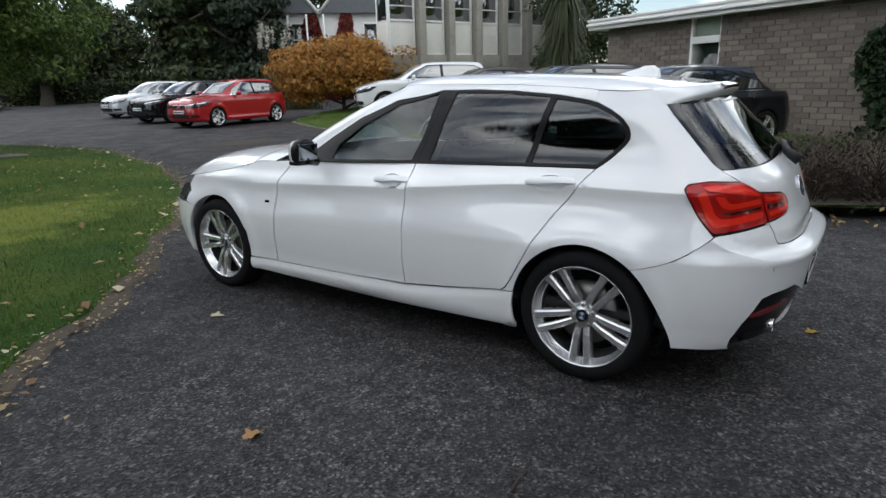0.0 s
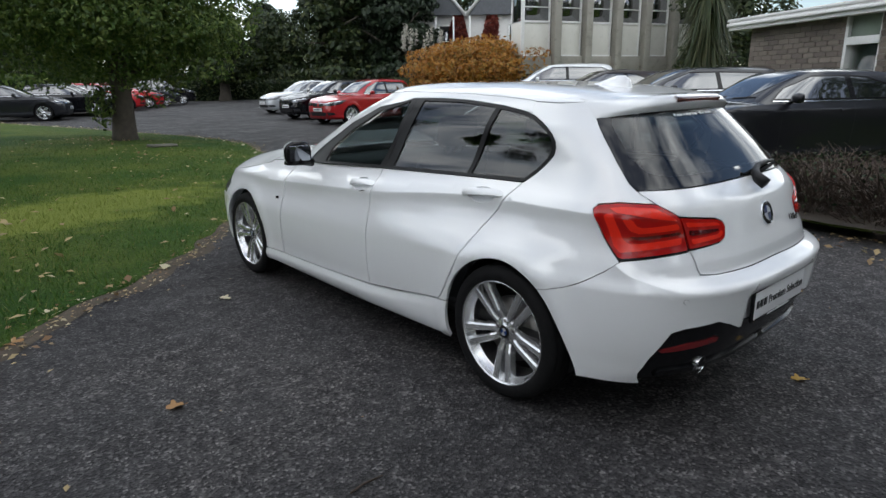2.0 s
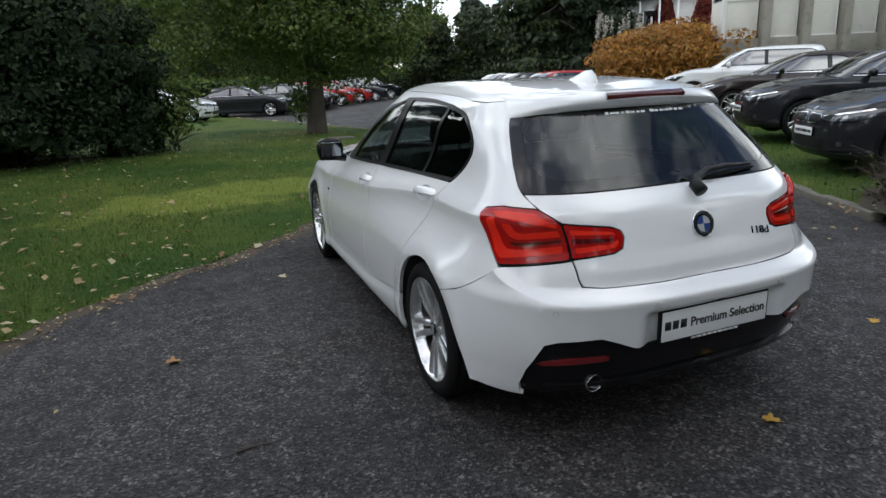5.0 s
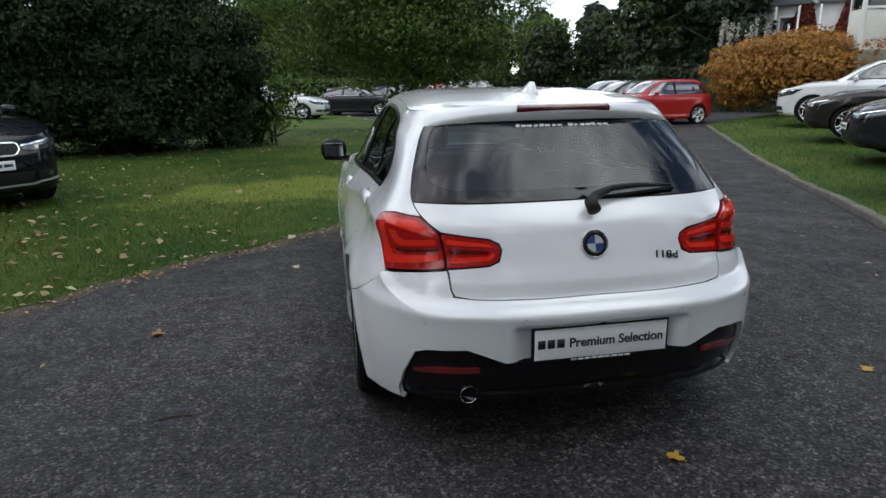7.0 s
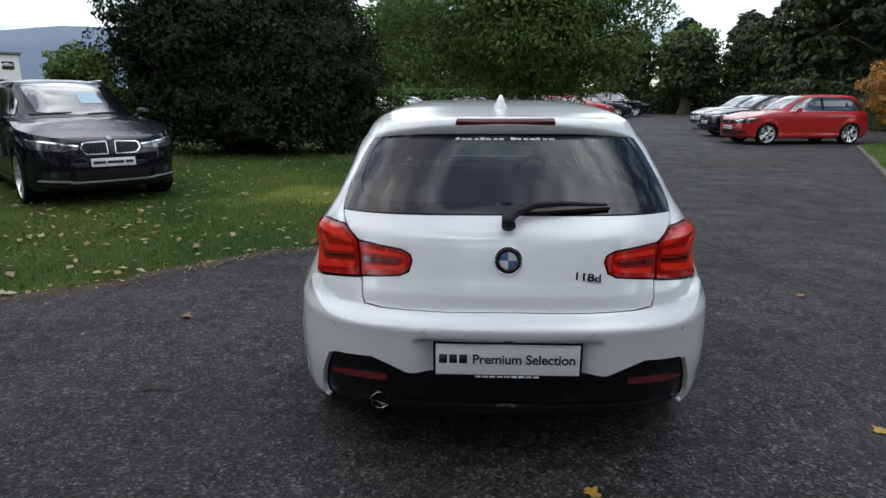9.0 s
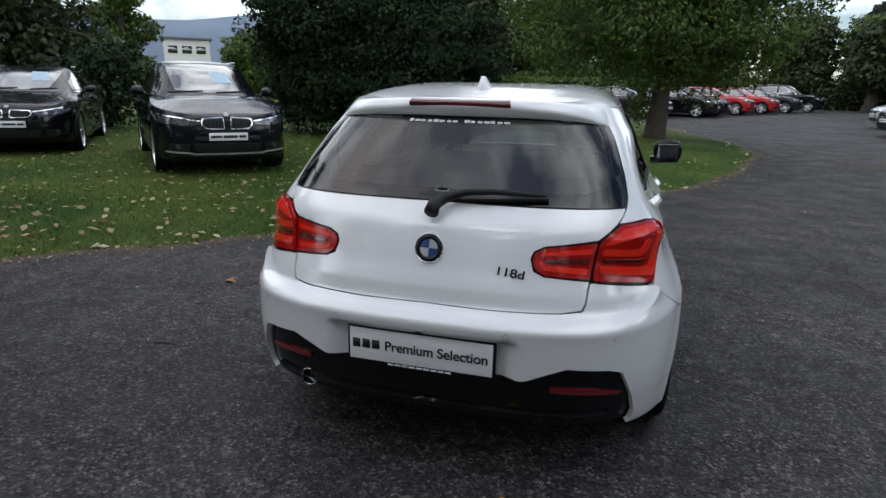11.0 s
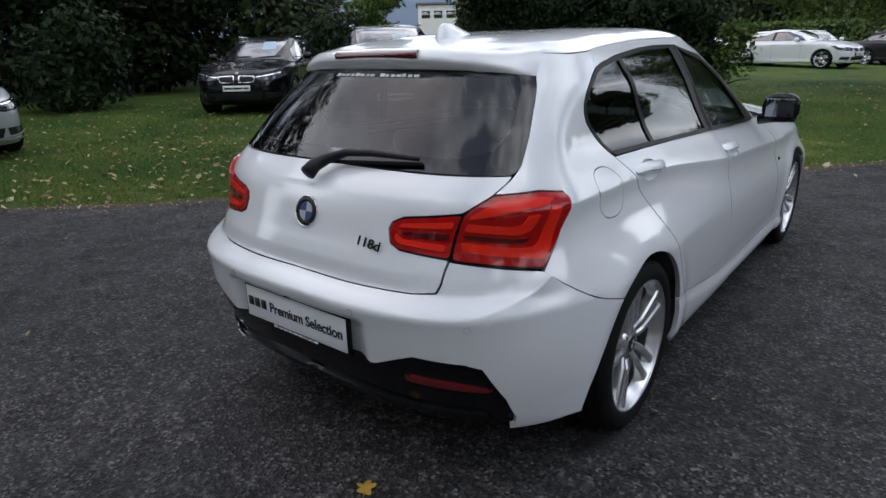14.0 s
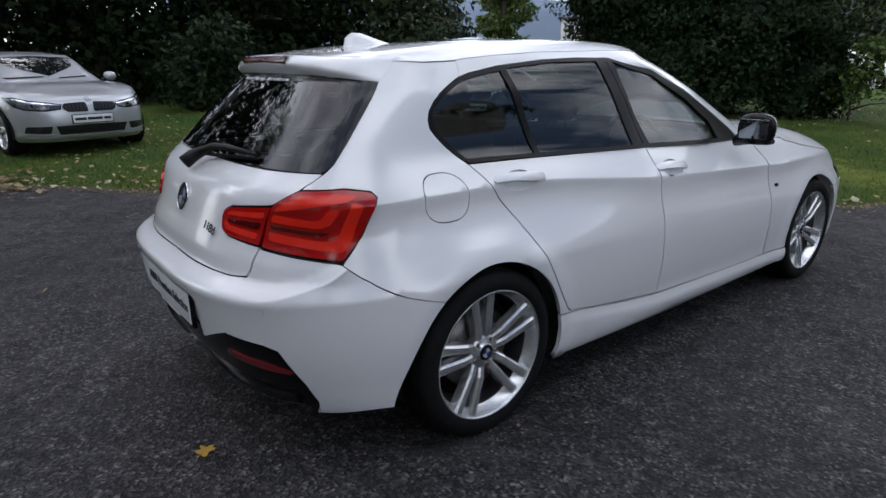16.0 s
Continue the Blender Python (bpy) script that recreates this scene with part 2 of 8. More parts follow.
PAPER = surface("price_sheet", (0.42, 0.56, 0.66), 0.6, 0.0, 0.12, 18, 60)
ASPHALT = asphalt()
LAWN = lawn_cover("lawn", (0.032, 0.082, 0.011), (0.095, 0.130, 0.022), (0.070, 0.058, 0.030))
MEADOW = lawn_cover("far_grass", (0.045, 0.085, 0.02), (0.09, 0.11, 0.035), (0.06, 0.055, 0.03))
GRASS = leafy("grass_blades", (0.022, 0.066, 0.009), (0.042, 0.104, 0.014), (0.082, 0.140, 0.022), (0.16, 0.16, 0.05), through=0.3, shine=0.2, patch=True)
YEW = leafy("dark_evergreen", (0.005, 0.012, 0.006), (0.010, 0.022, 0.009), (0.020, 0.037, 0.015), (0.042, 0.064, 0.026), through=0.1, shine=0.15, rough=0.6)
# Darker copy of YEW: the shade under the tree belt put into leaf colour.
DEEP_SHADE = leafy("shaded_evergreen", (0.003, 0.007, 0.003), (0.006, 0.012, 0.005), (0.011, 0.019, 0.007), (0.020, 0.030, 0.012), through=0.08, shine=0.05, rough=0.8)
MAPLE = leafy("green_leaves", (0.030, 0.064, 0.012), (0.058, 0.106, 0.020), (0.100, 0.155, 0.031), (0.16, 0.20, 0.052), through=0.42)
WOOD_GREEN = leafy("woodland_leaves", (0.010, 0.020, 0.008), (0.020, 0.036, 0.011), (0.034, 0.054, 0.016), (0.075, 0.088, 0.028), through=0.25)
CONIFER = leafy("conifer_needles", (0.008, 0.017, 0.008), (0.015, 0.028, 0.012), (0.03, 0.045, 0.02), through=0.1)
ORANGE = leafy("orange_leaves", (0.20, 0.085, 0.018), (0.34, 0.14, 0.022), (0.44, 0.21, 0.035), (0.20, 0.15, 0.04), through=0.3)
CREEPER = leafy("red_creeper", (0.085, 0.012, 0.010), (0.15, 0.020, 0.014), (0.22, 0.045, 0.022), through=0.25)
FALLEN = leafy("fallen_leaves", (0.22, 0.15, 0.065), (0.38, 0.30, 0.15), (0.16, 0.085, 0.04), (0.46, 0.41, 0.26), rough=0.6, through=0.2)
YELLOW_LEAF = leafy("yellow_leaf", (0.50, 0.28, 0.03), (0.55, 0.34, 0.06), rough=0.55)
PALE_LEAF = leafy("pale_leaf", (0.48, 0.43, 0.28), (0.55, 0.50, 0.34), rough=0.6)
BROWN_LEAF = leafy("brown_leaf", (0.30, 0.15, 0.06), (0.36, 0.20, 0.08), rough=0.6)
PALM = leafy("sword_leaves", (0.022, 0.040, 0.012), (0.045, 0.065, 0.02), (0.09, 0.085, 0.035), through=0.15)
PLUME = leafy("pampas_plumes", (0.45, 0.42, 0.36), (0.55, 0.53, 0.47), rough=0.9)
BARK = surface("bark", (0.055, 0.045, 0.035), 0.9, 0.0, 0.35, 7, 60, 1.0)
TWIG = leafy("twigs", (0.035, 0.026, 0.020), (0.060, 0.043, 0.032), (0.09, 0.065, 0.05), rough=0.8, through=0.0)
CONCRETE = surface("weathered_concrete", (0.27, 0.255, 0.22), 0.85, 0.0, 0.16, 1.5, 80, 0.4, dirt=(0.15, 0.14, 0.12))
PANEL = surface("pale_cladding", (0.60, 0.585, 0.53), 0.7, 0.0, 0.05, 2.0, dirt=(0.50, 0.48, 0.43))
FRAME_WHITE = surface("white_window_frame", (0.72, 0.72, 0.70), 0.45, 0.0, 0.05, dirt=(0.55, 0.54, 0.5))
MORTAR = surface("mortar", (0.30, 0.285, 0.255), 0.95, 0.0, 0.15, 5, 90, 0.5)
BLIND = surface("green_blind", (0.30, 0.36, 0.29), 0.6, 0.0, 0.08)
KERB = surface("kerb_stone", (0.12, 0.112, 0.095), 0.9, 0.0, 0.25, 5, 90, 0.6, dirt=(0.07, 0.08, 0.04))
SLATE = surface("slate_roof", (0.09, 0.095, 0.105), 0.6, 0.0, 0.2)
RENDERED = surface("rendered_wall", (0.55, 0.54, 0.52), 0.85, 0.0, 0.08)
# Distance haze is put into the hills' blue-grey base colour.
HILL = surface("hazy_hill", (0.14, 0.18, 0.24), 1.0, 0.0, 0.12, 0.004, 0.03)
SOIL = surface("soil", (0.045, 0.036, 0.026), 0.95, 0.0, 0.3, 4, 60, 0.8)

HEDGE_CORE = surface("hedge_core", (0.012, 0.020, 0.008), 0.95, 0.0, 0.4, 5, 30, 0.8, spec=0.1)
EDGE_SOIL = surface("edge_soil", (0.060, 0.046, 0.032), 0.95, 0.0, 0.4, 9, 70, 0.9, dirt=(0.03, 0.045, 0.015))


def brick_clay():
    m, t, p = shader("brown_brick")
    info = t.nodes.new("ShaderNodeObjectInfo").outputs["Random"]
    geo = t.nodes.new("ShaderNodeNewGeometry").outputs["Random Per Island"]
    co = t.nodes.new("ShaderNodeTexCoord").outputs["Object"]
    add = t.nodes.new("ShaderNodeMath")
    add.operation = "ADD"
    t.links.new(info, add.inputs[0])
    t.links.new(geo, add.inputs[1])
    fract = t.nodes.new("ShaderNodeMath")
    fract.operation = "FRACT"
    t.links.new(add.outputs["Value"], fract.inputs[0])
    a = ramp(t, fract.outputs["Value"], (0.0, (0.115, 0.094, 0.080)), (0.5, (0.155, 0.127, 0.106)), (1.0, (0.20, 0.167, 0.140)))
    b = ramp(t, noise_at(t, co, 30, 5), (0.3, (0.8, 0.8, 0.8)), (0.7, (1.15, 1.15, 1.15)))
    t.links.new(blend(t, 1.0, a, b, "MULTIPLY"), p.inputs["Base Color"])
    p.inputs["Roughness"].default_value = 0.9
    bump(t, p, noise_at(t, co, 90, 4), 0.5, 0.004)
    return m


BRICK = brick_clay()

# ---- building tools ----
def mesh_of(bm, name, material, smooth=True):
    me = bpy.data.meshes.new(name)
    bm.normal_update()
    bm.to_mesh(me)
    bm.free()
    for m in material if isinstance(material, (list, tuple)) else (material,):
        me.materials.append(m)
    if smooth:
        me.polygons.foreach_set("use_smooth", [True] * len(me.polygons))
    att = me.attributes.get("skin_normal")
    if att:
        if smooth:
            me.normals_split_custom_set_from_vertices([tuple(d.vector) for d in att.data])
        me.attributes.remove(me.attributes["skin_normal"])
    return me


def part(name, bm, material, parent, label="", smooth=True):
    """One mesh object under a thing or under one of its parts."""
    ob = new(name, mesh_of(bm, name, material, smooth))
    ob.parent = parent
    return tagged(ob, label)


def thing(name, label, category, m=None, group="", kind=""):
    """An Empty at the base of a thing, which carries its parts."""
    ob = tagged(new(name), label, category, group, kind)
    ob.empty_display_size = 0.2
    if m is not None:
        ob.matrix_basis = m
    return ob


def solid(name, bm, material, label, category, kind="", group="", smooth=True):
    """A thing that is one mesh."""
    return tagged(new(name, mesh_of(bm, name, material, smooth)), label, category, group, kind)


def cloud(name, verts, faces, material):
    me = bpy.data.meshes.new(name)
    me.from_pydata(verts, [], faces)
    me.materials.append(material)
    return me


def box(bm, lo, hi, bevel=0.0, m=None):
    c = [(a + b) / 2 for a, b in zip(lo, hi)]
    s = [b - a for a, b in zip(lo, hi)]
    made = bmesh.ops.create_cube(bm, size=1.0, matrix=Matrix.Translation(c) @ Matrix.Diagonal((*s, 1)))
    vs = made["verts"]
    if bevel:
        es = list({e for v in vs for e in v.link_edges})
        out = bmesh.ops.bevel(bm, geom=es, offset=bevel, segments=2, profile=0.5, affect="EDGES", clamp_overlap=True)
        vs = list({v for f in out["faces"] for v in f.verts} | {v for v in vs if v.is_valid})
    if m is not None:
        bmesh.ops.transform(bm, matrix=m, verts=[v for v in vs if v.is_valid])
    return vs


def boxed(lo, hi, bevel=0.0, m=None):
    bm = bmesh.new()
    box(bm, lo, hi, bevel, m)
    return bm


def lathe(profile, steps=48, axis="x", closed=False):
    """A body of revolution round the x axis from (along, radius) pairs."""
    bm = bmesh.new()
    rings = []
    for i in range(steps):
        a = 2 * math.pi * i / steps
        rings.append([bm.verts.new((u, r * math.cos(a), r * math.sin(a))) for u, r in profile])
    k = len(profile)
    for i in range(steps):
        a, b = rings[i], rings[(i + 1) % steps]
        for j in range(k if closed else k - 1):
            j2 = (j + 1) % k
            bm.faces.new((a[j], a[j2], b[j2], b[j]))
    bmesh.ops.remove_doubles(bm, verts=bm.verts[:], dist=1e-5)
    bmesh.ops.recalc_face_normals(bm, faces=bm.faces[:])
    return bm


def tube(points, radii, sides=8, cap=True, bm=None):
    """A round bar along points, with a radius at each."""
    bm = bm or bmesh.new()
    pts = [Vector(p) for p in points]
    rings, up = [], Vector((0.31, 0.17, 0.93))
    for i, p in enumerate(pts):
        d = (pts[min(i + 1, len(pts) - 1)] - pts[max(i - 1, 0)]).normalized()
        a = d.cross(up)
        if a.length < 0.05:
            a = d.cross(Vector((1, 0, 0)))
        a.normalize()
        b = d.cross(a)
        r = radii[i] if isinstance(radii, (list, tuple)) else radii
        rings.append([bm.verts.new(p + r * (math.cos(2 * math.pi * j / sides) * a + math.sin(2 * math.pi * j / sides) * b)) for j in range(sides)])
    for a, b in zip(rings, rings[1:]):
        for j in range(sides):
            bm.faces.new((a[j], a[(j + 1) % sides], b[(j + 1) % sides], b[j]))
    if cap:
        bm.faces.new(rings[0][::-1])
        bm.faces.new(rings[-1])
    return bm


def inside(poly, x, y):
    hit = False
    j = len(poly) - 1
    for i in range(len(poly)):
        (xi, yi), (xj, yj) = poly[i], poly[j]
        if (yi > y) != (yj > y) and x < (xj - xi) * (y - yi) / (yj - yi) + xi:
            hit = not hit
        j = i
    return hit


def dense(poly, step, closed=True):
    out = []
    k = len(poly)
    for i in range(k if closed else k - 1):
        (x0, y0), (x1, y1) = poly[i], poly[(i + 1) % k]
        n = max(1, math.ceil(math.hypot(x1 - x0, y1 - y0) / step))
        out += [(x0 + (x1 - x0) * j / n, y0 + (y1 - y0) * j / n) for j in range(n)]
    if not closed:
        out.append(poly[-1])
    return out


def rounded(poly, r, steps=4):
    """The polygon with its corners rounded."""
    out, k = [], len(poly)
    for i in range(k):
        p, a, b = Vector(poly[i]), Vector(poly[i - 1]), Vector(poly[(i + 1) % k])
        da, db = (a - p), (b - p)
        ra = min(r, da.length * 0.45)
        rb = min(r, db.length * 0.45)
        s, e = p + da.normalized() * ra, p + db.normalized() * rb
        for j in range(steps + 1):
            t = j / steps
            v = (1 - t) ** 2 * s + 2 * t * (1 - t) * p + t * t * e
            out.append((v.x, v.y))
    return out


def flat_fill(poly, holes=(), step=0.03, slack=0.45, lines=()):
    """Points and triangles that fill a polygon, with holes, in the plane."""
    from mathutils.geometry import delaunay_2d_cdt
    loops = [dense(poly, step)] + [dense(h, step) for h in holes]
    pts, edges = [], []
    for loop in loops:
        base = len(pts)
        pts += loop
        edges += [(base + i, base + (i + 1) % len(loop)) for i in range(len(loop))]
    for line in lines:
        base = len(pts)
        pts += [p for p in dense(line, step * 0.7, False) if inside(loops[0], *p) or p[0] < min(x for x, _ in poly) + 1e-6]
        edges += [(i, i + 1) for i in range(base, len(pts) - 1)]
    xs, ys = [p[0] for p in poly], [p[1] for p in poly]
    rim = np.array(pts)
    nx, ny = max(1, int((max(xs) - min(xs)) / step)), max(1, int((max(ys) - min(ys)) / step))
    for i in range(nx + 1):
        for j in range(ny + 1):
            x, y = min(xs) + (max(xs) - min(xs)) * i / nx, min(ys) + (max(ys) - min(ys)) * j / ny
            if inside(poly, x, y) and not any(inside(h, x, y) for h in holes):
                if ((rim[:, 0] - x) ** 2 + (rim[:, 1] - y) ** 2).min() > (slack * step) ** 2:
                    pts.append((x, y))
    vs, _, fs, *_ = delaunay_2d_cdt([Vector(p) for p in pts], edges, [], 0, 1e-6)
    keep = []
    for f in fs:
        cx, cy = sum(vs[i].x for i in f) / len(f), sum(vs[i].y for i in f) / len(f)
        if inside(loops[0], cx, cy) and not any(inside(h, cx, cy) for h in loops[1:]):
            keep.append(tuple(f))
    return [(v.x, v.y) for v in vs], keep


def skin(shell, poly, holes=(), step=0.03, sides=(-1,), out=0.0, rim=0.012, warp=None, lines=()):
    """A panel of a car's skin: the part of the shell inside an outline given in (q, z), with turned-in edges. Both sides with sides=(-1, 1);
    halves that meet on the car's middle line are joined."""
    pts, tris = flat_fill(poly, holes, step, lines=lines)
    used = sorted({i for f in tris for i in f})
    count = {}
    for f in tris:
        for a, b in zip(f, f[1:] + f[:1]):
            count[frozenset((a, b))] = count.get(frozenset((a, b)), 0) + 1
    bm = bmesh.new()
    lay = bm.verts.layers.float_vector.new("skin_normal")

    def spot(q, z, side):
        return shell.at(q, z, side, out + (warp(q, z) if warp else 0.0))

    def facing(q, z, side):
        e, w = 0.003, 0.016
        a = spot(min(q + w, shell.q_front), z, side) - spot(max(q - w, shell.q_rear), z, side)
        b = spot(q, z + e, side) - spot(q, z - e, side)
        n = a.cross(b)
        if n.length < 1e-12:
            return Vector((0, 0, 0))
        n.normalize()
        if n.x * side + (n.y if q > shell.y1 else -n.y if q < shell.y0 else 0.0) < 0:
            n = -n
        if q <= shell.q_rear + 1e-4 or q >= shell.q_front - 1e-4:
            n.x = 0.0
            n.normalize()
        return n

    for side in sides:
        at, deep = {}, {}
        for i in used:
            q, z = pts[i]
            o = out + (warp(q, z) if warp else 0.0)
            p = shell.at(q, z, side, o)
            if q <= shell.q_rear + 1e-4 or q >= shell.q_front - 1e-4:
                p.x = 0.0
            at[i] = bm.verts.new(p)
            at[i][lay] = facing(q, z, side)
        way = 0.0
        for f in tris:
            c = [at[i].co for i in f]
            way += (c[1] - c[0]).cross(c[2] - c[0]).dot(at[f[0]][lay])
        flip = way < 0
        for f in tris:
            bm.faces.new([at[i] for i in (f[::-1] if flip else f)])
        if rim:
            for f in tris:
                for a, b in zip(f, f[1:] + f[:1]):
                    if count[frozenset((a, b))] == 1:
                        if all(pts[i][0] <= shell.q_rear + 1e-4 for i in (a, b)) or all(pts[i][0] >= shell.q_front - 1e-4 for i in (a, b)):
                            continue
                        for i in (a, b):
                            if i not in deep:
                                q, z = pts[i]
                                o = out + (warp(q, z) if warp else 0.0)
                                p = shell.at(q, z, side, o - rim)
                                top = bm.verts.new(at[i].co)
                                deep[i] = (top, bm.verts.new(p))
                        quad = [deep[a][0], deep[b][0], deep[b][1], deep[a][1]]
                        bm.faces.new(quad if flip else quad[::-1])
    if len(sides) == 2:
        mid = [v for v in bm.verts if abs(v.co.x) < 1e-6]
        if mid:
            bmesh.ops.remove_doubles(bm, verts=mid, dist=2e-4)
    return bm


def span(shell, line, crown, sides=24, step=0.04, lower=0.0, bow=3.2):
    """A panel across the car between both flanks, over the edge line (q, z), such as a roof or bonnet. crown(y): its height in the middle."""
    bm = bmesh.new()
    rows = []
    for q, z in dense(line, step, False):
        p = shell.at(q, z, 1)
        row = []
        for j in range(-sides // 2, sides // 2 + 1):
            u = j / (sides // 2)
            x = p.x * math.sin(u * math.pi / 2) if abs(u) < 1 else p.x * u
            k = abs(x / p.x) if p.x > 1e-6 else 0.0
            row.append(bm.verts.new((x, p.y, z - lower + max(0.0, crown(p.y) - z) * (1 - k ** bow))))
        rows.append(row)
    for a, b in zip(rows, rows[1:]):
        for j in range(len(a) - 1):
            bm.faces.new((a[j], a[j + 1], b[j + 1], b[j]))
    bmesh.ops.remove_doubles(bm, verts=bm.verts[:], dist=1e-4)
    bmesh.ops.dissolve_degenerate(bm, edges=bm.edges[:], dist=1e-5)
    bm.normal_update()
    up = sum(f.normal.z * f.calc_area() for f in bm.faces)
    if up < 0:
        bmesh.ops.reverse_faces(bm, faces=bm.faces[:])
    return bm


def arch(cy, cz, r, low, steps=20):
    """The upper arc of a wheel arch, from the front foot over the top to the rear foot, in (q, z)."""
    a0 = math.asin(max(-1.0, min(1.0, (low - cz) / r)))
    return [(cy + r * math.cos(a0 + (math.pi - 2 * a0) * i / steps), cz + r * math.sin(a0 + (math.pi - 2 * a0) * i / steps)) for i in range(steps + 1)]

# ---- smooth curves and car surfaces ----
def curve(*pts):
    """A smooth, monotone curve through (u, v) pairs, flat beyond its ends."""
    us = [p[0] for p in pts]
    vs = [p[1] for p in pts]
    k = len(pts)
    slope = [(vs[i + 1] - vs[i]) / (us[i + 1] - us[i]) for i in range(k - 1)]
    tang = [slope[0]] + [0.0] * (k - 2) + [slope[-1]]
    for i in range(1, k - 1):
        a, b = slope[i - 1], slope[i]
        tang[i] = 0.0 if a * b <= 0 else 2 * a * b / (a + b)

    def value(u):
        if u <= us[0]:
            return vs[0]
        if u >= us[-1]:
            return vs[-1]
        i = 0
        while us[i + 1] < u:
            i += 1
        h = us[i + 1] - us[i]
        t = (u - us[i]) / h
        return ((2 * t - 3) * t * t + 1) * vs[i] + ((t - 2) * t + 1) * t * h * tang[i] + (3 - 2 * t) * t * t * vs[i + 1] + (t - 1) * t * t * h * tang[i + 1]

    return value


RAMP = curve((0.45, 0.0), (0.75, 1.0), (1.02, 1.0), (1.28, 0.0))


class Shell:
    """A car's outer skin: at every height the plan is a rounded box. A place on it is (q, z): q runs from the middle of the tail
    (q_rear) round the corner, equals y along the flank, and runs on round the other corner to the middle of the nose (q_front).
    side is -1 for the left flank and +1 for the right one."""

    def __init__(self, y0, y1, width, rear, front, n_rear, n_front, bulges=(), lift=None, waist=None):
        self.y0, self.y1, self.width, self.rear, self.front = y0, y1, width, rear, front
        self.n_rear, self.n_front, self.bulges, self.lift, self.waist = n_rear, n_front, bulges, lift, waist
        self.tail, self.q_rear = self._arc(width(0.75), y0 - rear(0.75), n_rear(0.75))
        self.nose, self.q_front = self._arc(width(0.6), front(0.6) - y1, n_front(0.6))
        self.q_rear = y0 - self.q_rear
        self.q_front = y1 + self.q_front

    @staticmethod
    def _arc(w, l, n):
        pts, total, table = None, 0.0, []
        for i in range(601):
            a = math.pi / 2 * (1 - i / 600)
            p = (w * math.sin(a) ** (2 / n), -l * max(math.cos(a), 0.0) ** (2 / n))
            if pts:
                total += math.hypot(p[0] - pts[0], p[1] - pts[1])
            pts = p
            table.append((total, a))
        return table, total

    @staticmethod
    def _angle(table, d):
        lo, hi = 0, len(table) - 1
        d = min(max(d, 0.0), table[-1][0])
        while hi - lo > 1:
            m = (lo + hi) // 2
            if table[m][0] <= d:
                lo = m
            else:
                hi = m
        (d0, a0), (d1, a1) = table[lo], table[hi]
        return a0 + (a1 - a0) * (d - d0) / max(d1 - d0, 1e-9)

    def at(self, q, z, side=-1, out=0.0):
        """The place of (q, z), moved out of the skin by that much."""
        x, y = self._flat(q, z)
        if out:
            e = 0.004
            xa, ya = self._flat(q - e, z)
            xb, yb = self._flat(q + e, z)
            xc, yc = self._flat(q, z + e)
            xd, yd = self._flat(q, z - e)
            a = Vector((xb - xa, yb - ya, 0))
            b = Vector((xc - xd, yc - yd, 2 * e))
            nrm = a.cross(b)
            if nrm.length > 1e-12:
                nrm.normalize()
                if nrm.x + (nrm.y if q > self.y1 else -nrm.y if q < self.y0 else 0.0) < 0:
                    nrm = -nrm
                return Vector((side * (x + out * nrm.x), y + out * nrm.y, z + out * nrm.z))
        return Vector((side * x, y, z))

    def _flat(self, q, z):
        w = self.width(z - self.lift(q) * RAMP(z)) if self.lift else self.width(z)
        if q < self.y0:
            a, n = self._angle(self.tail, self.y0 - q), self.n_rear(z)
            x = w * max(math.sin(a), 0.0) ** (2 / n)
            y = self.y0 - (self.y0 - self.rear(z)) * max(math.cos(a), 0.0) ** (2 / n)
        elif q > self.y1:
            a, n = self._angle(self.nose, q - self.y1), self.n_front(z)
            x = w * max(math.sin(a), 0.0) ** (2 / n)
            y = self.y1 + (self.front(z) - self.y1) * max(math.cos(a), 0.0) ** (2 / n)
        else:
            x, y = w, q
        if self.waist:
            x = max(0.0, x - self.waist(q) * PINCH(z))
        for cy, cz, radius, wide, high in self.bulges:
            r = math.hypot(y - cy, z - cz)
            if z > cz - 0.12:
                x += high * math.exp(-(((r - radius) / wide) ** 2))
        return x, y

    def q_of_x(self, x, z, nose=False):
        lo, hi = (self.q_front, self.y1) if nose else (self.q_rear, self.y0)
        for _ in range(40):
            m = (lo + hi) / 2
            if self._flat(m, z)[0] < x:
                lo = m
            else:
                hi = m
        return (lo + hi) / 2

    def q_of_y(self, y, z):
        lo, hi = self.q_rear, self.q_front
        for _ in range(40):
            m = (lo + hi) / 2
            if self._flat(m, z)[1] < y:
                lo = m
            else:
                hi = m
        return (lo + hi) / 2


def hatch_width():
    return curve((0.15, 0.81), (0.19, 0.852), (0.215, 0.866), (0.26, 0.874), (0.33, 0.874), (0.39, 0.879), (0.50, 0.883), (0.60, 0.880), (0.66, 0.873), (0.72, 0.859), (0.77, 0.8475), (0.82, 0.8415),
                 (0.8575, 0.8425), (0.8625, 0.8395), (0.878, 0.829), (0.92, 0.794), (0.95, 0.772), (1.0, 0.742), (1.1, 0.695), (1.2, 0.652), (1.28, 0.608), (1.3, 0.598), (1.36, 0.55), (1.42, 0.48))


PINCH = curve((0.64, 0.0), (0.88, 1.0), (1.0, 1.0), (1.24, 0.0))


